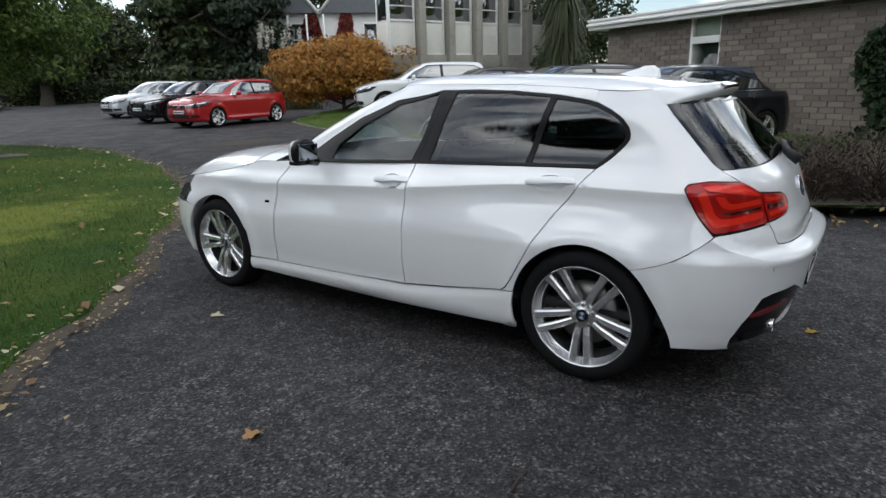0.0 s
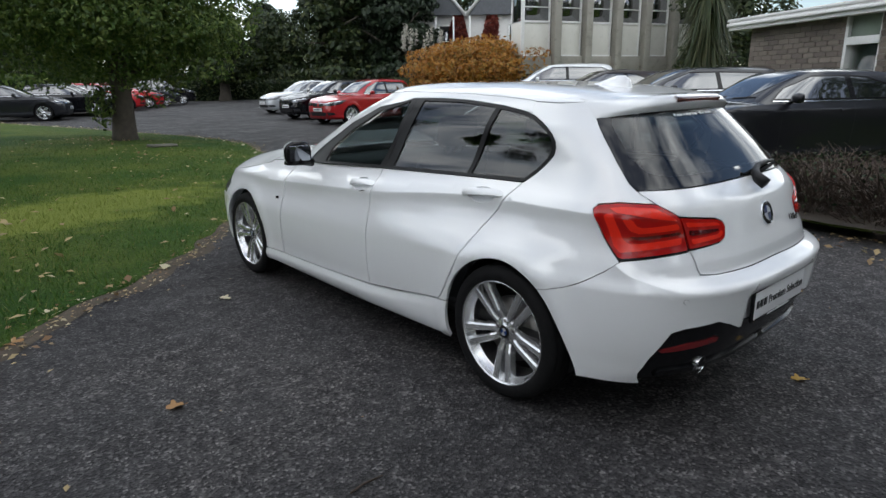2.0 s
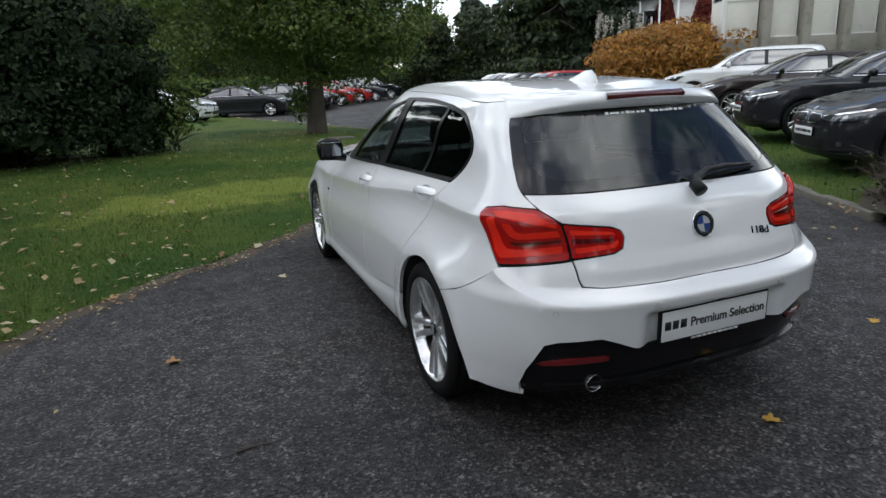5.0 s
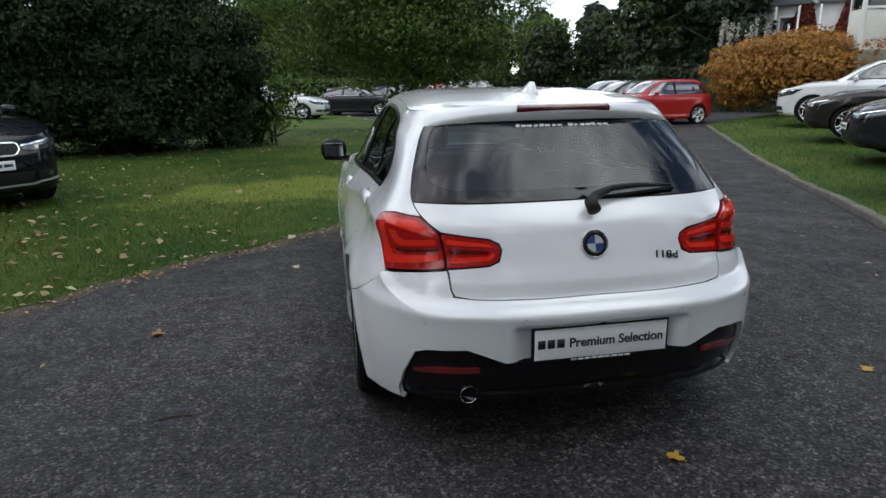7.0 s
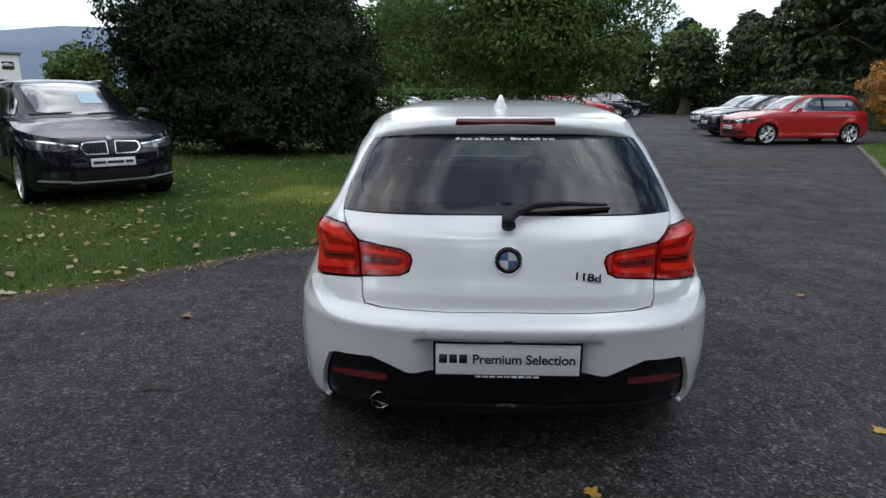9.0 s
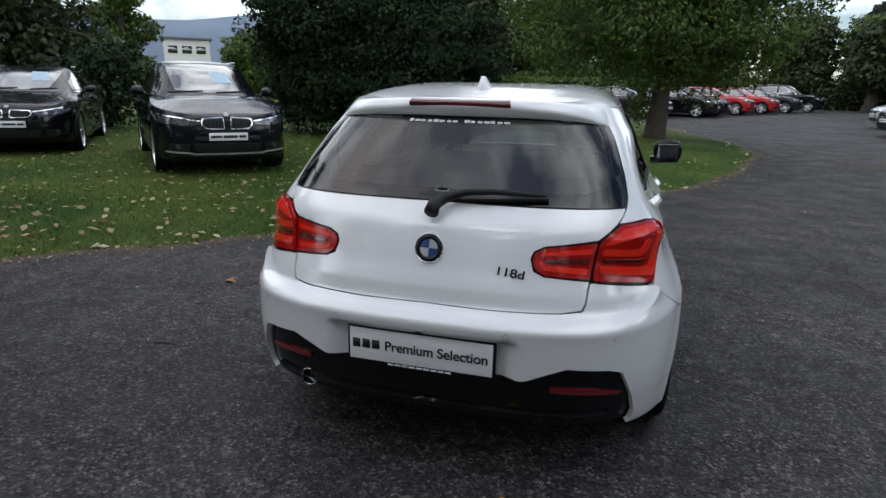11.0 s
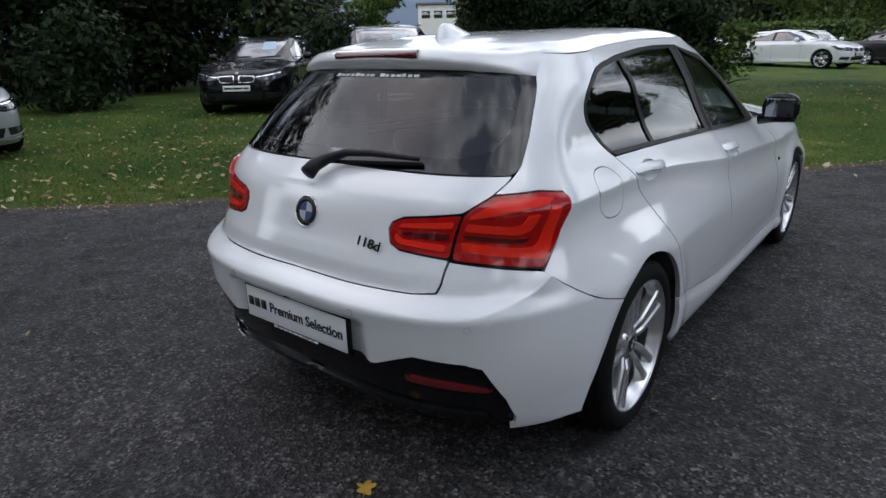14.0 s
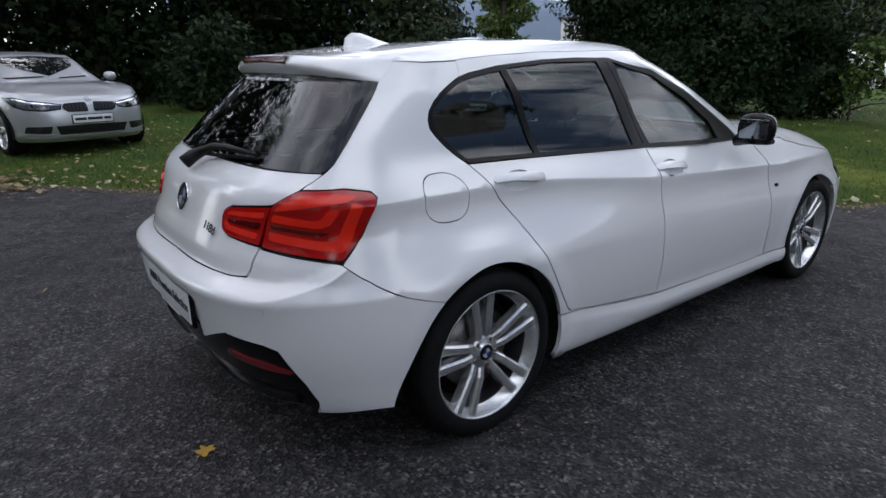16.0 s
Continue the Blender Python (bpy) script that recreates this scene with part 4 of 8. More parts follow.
# a loose side shoot by it
shoot = thing("young_shrub", "thin leafy young shrub at the edge of the lawn", "shrub", pose(-2.15, 12.2, 0.12))
part("stem", limbs((0, 0, 0), (0.1, 0, 1.5), 0.025, 0.7, 7, 9, 0.2), BARK, shoot)
ob = new("crown", leaf_cards("crown", *foliage([(0, 0, 0.9, 0.55, 0.5, 0.6), (0.25, 0, 1.3, 0.35, 0.35, 0.4), (-0.4, 0, 0.7, 0.4, 0.4, 0.45)], 1500, 0.06, 3, 0.9), MAPLE))
ob.parent = shoot

tree("broadleaf_tree", "spreading green broadleaf tree on the lawn with shoots round its trunk", 1.45, 15.3, 0.14, 8.6, 3.7, MAPLE, 100000, 0.062, 21, 0.20, 0.24, 1.0,
     ((-2.6, -0.4, 2.5, 1.3, 1.2, 0.8), (1.9, -0.6, 2.6, 1.3, 1.2, 0.75), (-0.6, -1.6, 2.7, 1.3, 1.0, 0.7), (-0.45, -0.1, 0.95, 0.34, 0.34, 0.55), (-3.4, 0.2, 3.6, 1.2, 1.2, 0.9), (3.1, 0.3, 3.8, 1.2, 1.2, 0.9)), 18, depth=0.55)

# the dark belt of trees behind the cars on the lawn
# Last five: unseen behind the camera, mirrored in glass, massed to block low sky.
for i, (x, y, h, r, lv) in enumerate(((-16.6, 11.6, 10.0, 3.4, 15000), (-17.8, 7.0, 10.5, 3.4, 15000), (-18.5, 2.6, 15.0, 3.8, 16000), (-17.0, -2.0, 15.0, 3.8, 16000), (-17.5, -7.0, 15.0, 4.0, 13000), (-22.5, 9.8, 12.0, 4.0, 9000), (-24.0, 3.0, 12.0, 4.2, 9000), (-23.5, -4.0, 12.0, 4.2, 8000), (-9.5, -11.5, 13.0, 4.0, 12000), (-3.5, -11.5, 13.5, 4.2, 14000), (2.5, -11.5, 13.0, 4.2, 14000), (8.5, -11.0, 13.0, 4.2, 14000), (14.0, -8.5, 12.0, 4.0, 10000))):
    tree("dark_tree", "dark leafy belt tree, mostly coloured as in shade, behind the lawn or added unseen behind the camera", x, y, 0.1, h, r, DEEP_SHADE if i % 4 else WOOD_GREEN, lv, 0.13, 40 + i, 0.04, 0.24, 1.1, ((0.3, 0, 1.2, r * 0.8, r * 0.8, 1.2), (-0.6, 0.5, 2.6, r * 0.85, r * 0.85, 1.3)), 13, "belt of dark trees")
tree("tall_tree", "tall yellowing tree before the far hills", -25.5, 25.5, 0.1, 11.0, 2.3, MAPLE, 12000, 0.15, 63, 0.10, 0.22, 1.0, (), 12)
tree("garden_tree", "dark green tree behind the brick bungalow", 22.4, 9.6, 0.1, 8.0, 2.6, WOOD_GREEN, 12000, 0.10, 64, 0.1, 0.2, 1.1, ((0, 0, 1.6, 1.9, 1.9, 1.6),), 12)
tree("round_tree", "small round tree before the far hills", -22.0, 32.0, 0.1, 4.2, 2.3, MAPLE, 9000, 0.14, 61, 0.08, 0.14, 1.1, (), 10)
# low laurel growth at the foot of the belt
for i, (x, y, r) in enumerate(((-13.0, 3.6, 1.1), (-12.2, 9.6, 1.3))):
    sh = thing("laurel", "glossy dark laurel bush under the trees", "shrub", pose(x, y, 0.1), "laurel bushes")
    part("stem", limbs((0, 0, 0), (0, 0, 1.4), 0.05, 0.9, 6, 70 + i, 0.1), BARK, sh)
    ob = new("crown", leaf_cards("crown", *foliage([(0, 0, 0.9, r, r, 0.95), (0.5, 0.3, 1.6, r * 0.7, r * 0.7, 0.7)], 4200, 0.085, 70 + i, 0.6), YEW))
    ob.parent = sh

# far woods
rng = random.Random(11)
k = 0
for x, y, h, r, mat in [(-10, 42, 8.5, 4, WOOD_GREEN), (-4.5, 43, 9, 4, MAPLE), (1.5, 46, 9, 4, WOOD_GREEN), (-26, 52, 9, 4, WOOD_GREEN), (-19, 50, 8, 4, MAPLE), (-12.5, 50, 8.5, 4, WOOD_GREEN), (1.0, 56, 10, 4.6, WOOD_GREEN), (8, 58, 11, 4.6, MAPLE), (14.5, 57, 7.2, 4.0, WOOD_GREEN), (20, 55, 7.0, 4.0, MAPLE), (25.5, 53, 7.4, 4.0, WOOD_GREEN), (30, 49, 7.6, 4.0, MAPLE), (21, 61, 9.2, 2.4, CONIFER), (27, 60, 9.6, 2.2, CONIFER),
                        (37, 46, 12, 4.6, WOOD_GREEN), (34, 45, 13, 4.2, CONIFER), (40, 41, 15, 4.4, WOOD_GREEN), (44, 36, 15, 4.6, WOOD_GREEN), (22.5, 31.5, 13, 2.9, CONIFER), (20.0, 34.5, 13, 3.0, WOOD_GREEN), (24.0, 38.5, 13, 3.4, CONIFER), (5, 66, 13, 4.4, CONIFER), (-16, 62, 9, 4.2, CONIFER)]:
    tree("woodland_tree", "tall green woodland tree beyond the car park", x, y, land(x, y) - 0.05, h, r, mat, 15000, 0.18 if h < 13 else 0.20, 100 + k, 0.10, 0.26, 1.1, ((0, 0, 1.6, r * 0.85, r * 0.85, 1.5),), 12, "far woods")
    k += 1
tree("lawn_tree", "old tree with a bare trunk beyond the car park", 16.5, 46.0, 0.4, 5.6, 2.7, WOOD_GREEN, 7000, 0.2, 151, 0.26, 0.40, 0.9, (), 14)


def hedge(name, label, a, b, high, thick, material, count, size, seed):
    """A clipped hedge between two points, of many leaves."""
    rg = np.random.default_rng(seed)
    ax, ay = a
    t = rg.random(count)
    side = rg.normal(size=count) * 0.12 + rg.choice([-0.5, 0.5, 0.0], count)
    z = np.where(np.abs(side) > 0.3, rg.random(count) * high, high * (0.93 + 0.1 * rg.random(count)))
    dx, dy = b[0] - ax, b[1] - ay
    ln = math.hypot(dx, dy)
    c = np.stack([ax + dx * t - dy / ln * side * thick, ay + dy * t + dx / ln * side * thick, land(ax, ay) + z], 1)
    f = rg.normal(size=(count, 3)) + np.stack([-dy / ln * side * 3, dx / ln * side * 3, np.where(np.abs(side) > 0.3, 0.2, 1.2)], 1)
    root = thing(name, label, "hedge")
    core = boxed((0.0, -thick * 0.4, 0.0), (ln, thick * 0.4, high * 0.9), 0.05, pose(ax, ay, land(ax, ay), 0, 0, math.degrees(math.atan2(dy, dx))))
    part("woody_core", core, HEDGE_CORE, root)
    ob = new("crown", leaf_cards("crown", c, f, size * rg.uniform(0.6, 1.3, count), material))
    ob.parent = root


hedge("green_hedge", "bright green clipped hedge along the far lawn", (-24, 34.5), (3, 35.0), 1.75, 1.2, MAPLE, 9000, 0.13, 5)
hedge("clipped_hedge", "dark clipped hedge along the end of the car park", (14, 49.0), (40, 45.0), 1.5, 1.2, WOOD_GREEN, 7000, 0.14, 6)

# orange shrub, creeper, pampas, palm
sh = thing("orange_shrub", "rounded shrub in orange autumn leaf on the verge", "shrub", pose(15.3, 16.9, 0.25))
part("stem", limbs((0, 0, 0), (0, 0, 2.4), 0.08, 2.0, 14, 31, 0.06), BARK, sh)
ob = new("crown", leaf_cards("crown", *foliage([(0.1, 0, 1.65, 2.45, 2.3, 1.15), (-1.1, 1.0, 1.75, 1.4, 1.4, 1.0), (1.4, -1.1, 1.85, 1.5, 1.4, 1.05), (0.2, 0, 2.25, 1.6, 1.5, 0.75), (-1.5, 0.6, 1.1, 1.0, 1.0, 0.8)], 30000, 0.072, 31, 0.75), ORANGE))
ob.parent = sh
cr = thing("creeper", "deep red creeper on the old house wall", "climber")
rg = np.random.default_rng(12)
uv = rg.random((9000, 2))
pts = np.array([list(house_face @ Vector((0.1 + 3.3 * u, -0.08 - 0.25 * w * rg.random(), 0.2 + 6.2 * w * (0.75 + 0.25 * math.sin(9 * u))))) for u, w in uv])
ob = new("leaves", leaf_cards("leaves", pts, np.tile(np.array([[-0.6, -0.7, 0.3]]), (9000, 1)) + 0.6 * rg.normal(size=(9000, 3)), 0.13 * rg.uniform(0.6, 1.3, 9000), CREEPER))
ob.parent = cr
for i, (x, y) in enumerate(((17.6, 24.0), (18.8, 23.0))):
    pm = thing("pampas_grass", "clump of pampas grass with pale plumes", "grass clump", pose(x, y, 0.1), "pampas clumps")
    bm = bmesh.new()
    rr = random.Random(i)
    plume_pts = []
    for j in range(8):
        a, lean = rr.uniform(0, 6.28), rr.uniform(0.2, 0.9)
        top = Vector((math.cos(a) * lean, math.sin(a) * lean, rr.uniform(3.2, 4.3)))
        tube([(0.1 * math.cos(a), 0.1 * math.sin(a), 0), top * 0.5 + Vector((0, 0, 0.3)), top], [0.012, 0.009, 0.006], 5, True, bm)
        for q in range(45):
            t = rr.random()
            plume_pts.append(tuple(top + Vector((rr.gauss(0, 0.05), rr.gauss(0, 0.05), -0.75 * t))))
    part("stalk", bm, TWIG, pm)
    P = np.array(plume_pts)
    ob = new("plumes", leaf_cards("plumes", P, np.random.default_rng(i).normal(size=P.shape), np.full(len(P), 0.09), PLUME, 0.25))
    ob.parent = pm
    L = np.random.default_rng(i + 5)
    c = np.stack([L.normal(size=1200) * 0.45, L.normal(size=1200) * 0.45, L.random(1200) * 1.6], 1)
    ob = new("blades", leaf_cards("blades", c, L.normal(size=(1200, 3)) * [1, 1, 0.2], np.full(1200, 0.35), PALM, 0.05))
    ob.parent = pm


def sword_tree(x, y, z, heads):
    """A cordyline: bare trunk with heads of long drooping sword leaves."""
    root = thing("cabbage_palm", "cabbage palm with drooping sword-shaped leaves", "tree", pose(x, y, z))
    part("trunk", tube([(0, 0, 0), (0.05, 0, 1.5), (0.0, 0.05, 3.4)], [0.16, 0.13, 0.09], 10), BARK, root)
    verts, faces = [], []
    rr = random.Random(4)
    for hx, hy, hz, n, ln in heads:
        for i in range(n):
            a, up = rr.uniform(0, 6.283), rr.uniform(-1.1, 1.2)
            d = Vector((math.cos(a) * math.cos(up), math.sin(a) * math.cos(up), math.sin(up)))
            w = d.cross(Vector((0, 0, 1))).normalized() * 0.025
            p0 = Vector((hx, hy, hz))
            l = ln * rr.uniform(0.7, 1.1)
            p1, p2 = p0 + d * l * 0.5, p0 + d * l + Vector((0, 0, -0.45 * l * (1 - d.z)))
            b = len(verts)
            verts += [tuple(p0 - w), tuple(p0 + w), tuple(p1 + w), tuple(p1 - w), tuple(p2)]
            faces += [(b, b + 1, b + 2, b + 3), (b + 3, b + 2, b + 4)]
    ob = new("crown", cloud("crown", verts, faces, PALM))
    ob.parent = root


sword_tree(17.4, 8.2, 0.1, ((0, 0, 3.4, 420, 1.25), (0.5, 0.3, 4.3, 360, 1.2), (-0.6, -0.2, 4.0, 360, 1.2), (0.1, 0.2, 2.7, 260, 1.2), (0.3, -0.6, 5.2, 300, 1.1)))


def twig_bed(name, label, spots, seed):
    """Low bare shrubs: many thin crossing twigs."""
    rr = random.Random(seed)
    for x, y, r, h, n in spots:
        h *= 0.62
        root = thing(name, label, "shrub", pose(x, y, 0.05), "bare shrubs by the wall")
        verts, faces = [], []
        for i in range(n):
            a, b = rr.uniform(0, 6.283), rr.uniform(0, 6.283)
            rad = r * math.sqrt(rr.random())
            p = Vector((0.55 * rad * math.cos(a), 0.55 * rad * math.sin(a), 0.0 if rr.random() < 0.4 else rr.uniform(0, h * 0.6)))
            q = Vector((rad * math.cos(a) + rr.gauss(0, 0.18), rad * math.sin(a) + rr.gauss(0, 0.18), min(h * 1.1, p.z + h * rr.uniform(0.15, 0.75) * (1.1 - rad / r * 0.5))))
            m = p.lerp(q, 0.5) + Vector((rr.gauss(0, 0.06), rr.gauss(0, 0.06), 0.06))
            w = rr.uniform(0.0025, 0.006)
            k0 = len(verts)
            for c, ww in ((p, w * 1.4), (m, w), (q, w * 0.3)):
                verts += [(c.x + ww, c.y, c.z), (c.x - 0.5 * ww, c.y + 0.87 * ww, c.z), (c.x - 0.5 * ww, c.y - 0.87 * ww, c.z)]
            for s in (0, 3):
                for j in range(3):
                    faces.append((k0 + s + j, k0 + s + (j + 1) % 3, k0 + s + 3 + (j + 1) % 3, k0 + s + 3 + j))
        ob = new("twig_tangle", cloud("twig_tangle", verts, faces, TWIG))
        ob.parent = root
        lf = np.random.default_rng(seed + int(10 * x))
        c = np.stack([lf.normal(size=260) * r * 0.5, lf.normal(size=260) * r * 0.5, lf.random(260) * h], 1)
        ob = new("leaves", leaf_cards("leaves", c, lf.normal(size=(260, 3)), np.full(260, 0.028), YEW))
        ob.parent = root


twig_bed("bare_shrub", "low tangled shrub of bare brown twigs in the bed", [(4.3, -1.2, 0.8, 0.85, 900), (4.15, -0.35, 0.8, 0.95, 900), (4.35, 0.45, 0.75, 0.95, 900), (4.75, 1.15, 0.7, 0.8, 800), (5.3, -0.6, 0.9, 1.0, 800), (5.5, 0.5, 0.8, 0.9, 800), (5.2, -1.9, 0.9, 0.9, 800), (6.4, -1.2, 0.9, 0.9, 700), (6.2, -0.2, 0.8, 0.8, 700), (4.6, -2.2, 0.8, 0.8, 700)], 17)
bm = meadow([(3.5, 0.0), (3.75, 0.8), (4.1, 1.4), (4.9, 1.9), (6.6, 0.6), (8.0, -2.0), (6.4, -3.4), (4.3, -2.7), (3.8, -1.4), (3.45, -0.6)], lambda x, y: verge_height(x, y) + 0.02, 0.4)
solid("shrub_bed", bm, SOIL, "dark soil bed under the bare shrubs", "flower bed", "structure")

# ivy on the bungalow's end
iv = thing("ivy", "dark glossy ivy climbing the brick wall", "climber")
rg = np.random.default_rng(77)
n = 9000
u = 7.0 + 3.0 * rg.random(n) ** 0.8
z = 2.6 * rg.random(n)
keep = u > 7.15 + 0.45 * np.sin(3.1 * z) + 0.5 * np.maximum(0, 1.2 - z) * -1.0 + 0.3 * rg.random(n)
u, z = u[keep], z[keep]
o = 0.04 + 0.16 * rg.random(len(u))
pts = np.stack([CORNER.x - WALL_DIR.x * u + WALL_OUT.x * o, CORNER.y - WALL_DIR.y * u + WALL_OUT.y * o, z], 1)
ob = new("leaves", leaf_cards("leaves", pts, np.tile(np.array([[WALL_OUT.x, WALL_OUT.y, 0.3]]), (len(u), 1)) + 0.6 * rg.normal(size=(len(u), 3)), 0.075 * rg.uniform(0.6, 1.3, len(u)), YEW, 0.7))
ob.parent = iv
for i in range(5):
    uu = 7.5 + 0.3 * i
    bm = tube([wall_frame(uu, 0.0, 0.04), wall_frame(uu + 0.15 * math.sin(i), 1.3, 0.04), wall_frame(uu + 0.1, 2.5, 0.04)], [0.03, 0.02, 0.01], 6)
    part("stem", bm, BARK, iv)

# ---- distance ----
far = thing("white_office", "white flat-roofed office building far beyond the trees", "building", pose(-74, 92, 0, 0, 0, 40))
part("wall", boxed((-3.6, -5, 0), (3.6, 5, 8.2), 0.05), RENDERED, far)
part("roof", boxed((-4.0, -5.4, 8.2), (4.0, 5.4, 8.6), 0.05), SLATE, far)
for i in range(3):
    part("window", boxed((-3.0 + 2.2 * i, -5.06, 6.0), (-1.5 + 2.2 * i, -5.0, 7.2)), PANE, far, "dark window")
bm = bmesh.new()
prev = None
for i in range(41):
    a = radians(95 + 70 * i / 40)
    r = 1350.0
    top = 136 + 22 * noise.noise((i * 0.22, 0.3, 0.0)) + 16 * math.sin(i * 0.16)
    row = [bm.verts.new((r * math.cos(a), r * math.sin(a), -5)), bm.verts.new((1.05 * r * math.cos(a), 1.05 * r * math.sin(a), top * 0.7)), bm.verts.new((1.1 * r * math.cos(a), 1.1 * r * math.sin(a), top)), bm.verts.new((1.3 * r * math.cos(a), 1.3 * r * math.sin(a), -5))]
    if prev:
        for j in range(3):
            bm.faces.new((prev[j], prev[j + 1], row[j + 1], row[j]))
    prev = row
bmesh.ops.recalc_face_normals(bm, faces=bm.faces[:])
solid("hills", bm, HILL, "low hills on the horizon, distance haze put into their blue-grey colour", "hill", "structure")

# ---- the white hatchback ----
def letters(text, size, material, name, parent, m, label="", spacing=1.0, bold=0.0):
    """Raised writing in the built-in font, as a mesh under parent; m places its plane, centred on the origin."""
    cu = bpy.data.curves.new(name, "FONT")
    cu.body, cu.size, cu.align_x, cu.align_y, cu.extrude, cu.space_character, cu.offset = text, size, "CENTER", "CENTER", 0.0006, spacing, bold
    tmp = bpy.data.objects.new(name, cu)
    scene.collection.objects.link(tmp)
    me = bpy.data.meshes.new_from_object(tmp.evaluated_get(bpy.context.evaluated_depsgraph_get()))
    bpy.data.objects.remove(tmp)
    me.materials.clear()
    me.materials.append(material)
    ob = new(name, me)
    ob.parent = parent
    ob.matrix_basis = m
    return tagged(ob, label)


PINNED = set()


def inset(poly, d):
    """The polygon with its edges drawn in by d; corners on a car's middle line stay on it."""
    k = len(poly)
    area = sum(poly[i - 1][0] * poly[i][1] - poly[i][0] * poly[i - 1][1] for i in range(k))
    sgn = 1 if area > 0 else -1
    out = []
    for i in range(k):
        p, a, b = Vector(poly[i]), Vector(poly[i - 1]), Vector(poly[(i + 1) % k])
        e1, e2 = (p - a).normalized(), (b - p).normalized()
        n1, n2 = Vector((-e1.y, e1.x)) * sgn, Vector((-e2.y, e2.x)) * sgn
        n = n1 + n2
        if n.length < 1e-6:
            n = n1
        n.normalize()
        v = p + n * min(d / max(0.35, n.dot(n1)), 3 * d)
        out.append((poly[i][0] if poly[i][0] in PINNED else v.x, v.y))
    return out


def ellipse(cq, cz, rq, rz, steps=20, power=2.0):
    out = []
    for i in range(steps):
        a = 2 * math.pi * i / steps
        c, s = math.cos(a), math.sin(a)
        out.append((cq + rq * math.copysign(abs(c) ** (2 / power), c), cz + rz * math.copysign(abs(s) ** (2 / power), s)))
    return out


def roundel(name, parent, m, r):
    """A round emblem: chrome ring, black field and a disc quartered in blue and white."""
    ring = part(name, lathe([(-0.004, 0.0), (-0.004, r), (0.004, r), (0.006, r * 0.96), (0.004, r * 0.92), (0.003, r * 0.9), (0.003, 0.0)], 32), CHROME, parent, "round chrome-rimmed emblem")
    ring.matrix_basis = m
    part("black_ring", lathe([(0.0034, r * 0.60), (0.005, r * 0.60), (0.005, r * 0.9), (0.0034, r * 0.9)], 32, closed=True), GLOSS_BLACK, ring)
    for k in range(4):
        bm = bmesh.new()
        c = bm.verts.new((0.0048, 0, 0))
        arc = [bm.verts.new((0.0048, r * 0.6 * math.cos(math.pi / 2 * (k + i / 8)), r * 0.6 * math.sin(math.pi / 2 * (k + i / 8)))) for i in range(9)]
        for a, b in zip(arc, arc[1:]):
            bm.faces.new((c, a, b))
        part("quarter", bm, EMBLEM_BLUE if k % 2 else EMBLEM_WHITE, ring)
    return ring


def double_spoke(angle, hub=0.055, rim=0.242):
    """One pair of spokes of an alloy wheel, in the plane x = outward."""
    bm = bmesh.new()
    for s in (-1, 1):
        rows = []
        for r, off, half, face, deep in ((hub, 0.018, 0.0150, 0.070, 0.035), (0.095, 0.024, 0.0165, 0.083, 0.038), (0.16, 0.031, 0.0175, 0.089, 0.038), (0.205, 0.036, 0.0190, 0.093, 0.038), (rim, 0.040, 0.0225, 0.098, 0.032)):
            row = []
            for dx, dy in ((-deep, -half * 1.15), (-0.006, -half), (0.0, -half * 0.55), (0.0, half * 0.55), (-0.006, half), (-deep, half * 1.15)):
                a, b = r, s * off + dy
                row.append(bm.verts.new((face + dx, a * math.cos(angle) - b * math.sin(angle), a * math.sin(angle) + b * math.cos(angle))))
            rows.append(row)
        for a, b in zip(rows, rows[1:]):
            for j in range(6):
                bm.faces.new((a[j], a[(j + 1) % 6], b[(j + 1) % 6], b[j]))
        bm.faces.new(rows[0])
        bm.faces.new(rows[-1][::-1])
    bmesh.ops.recalc_face_normals(bm, faces=bm.faces[:])
    return bm


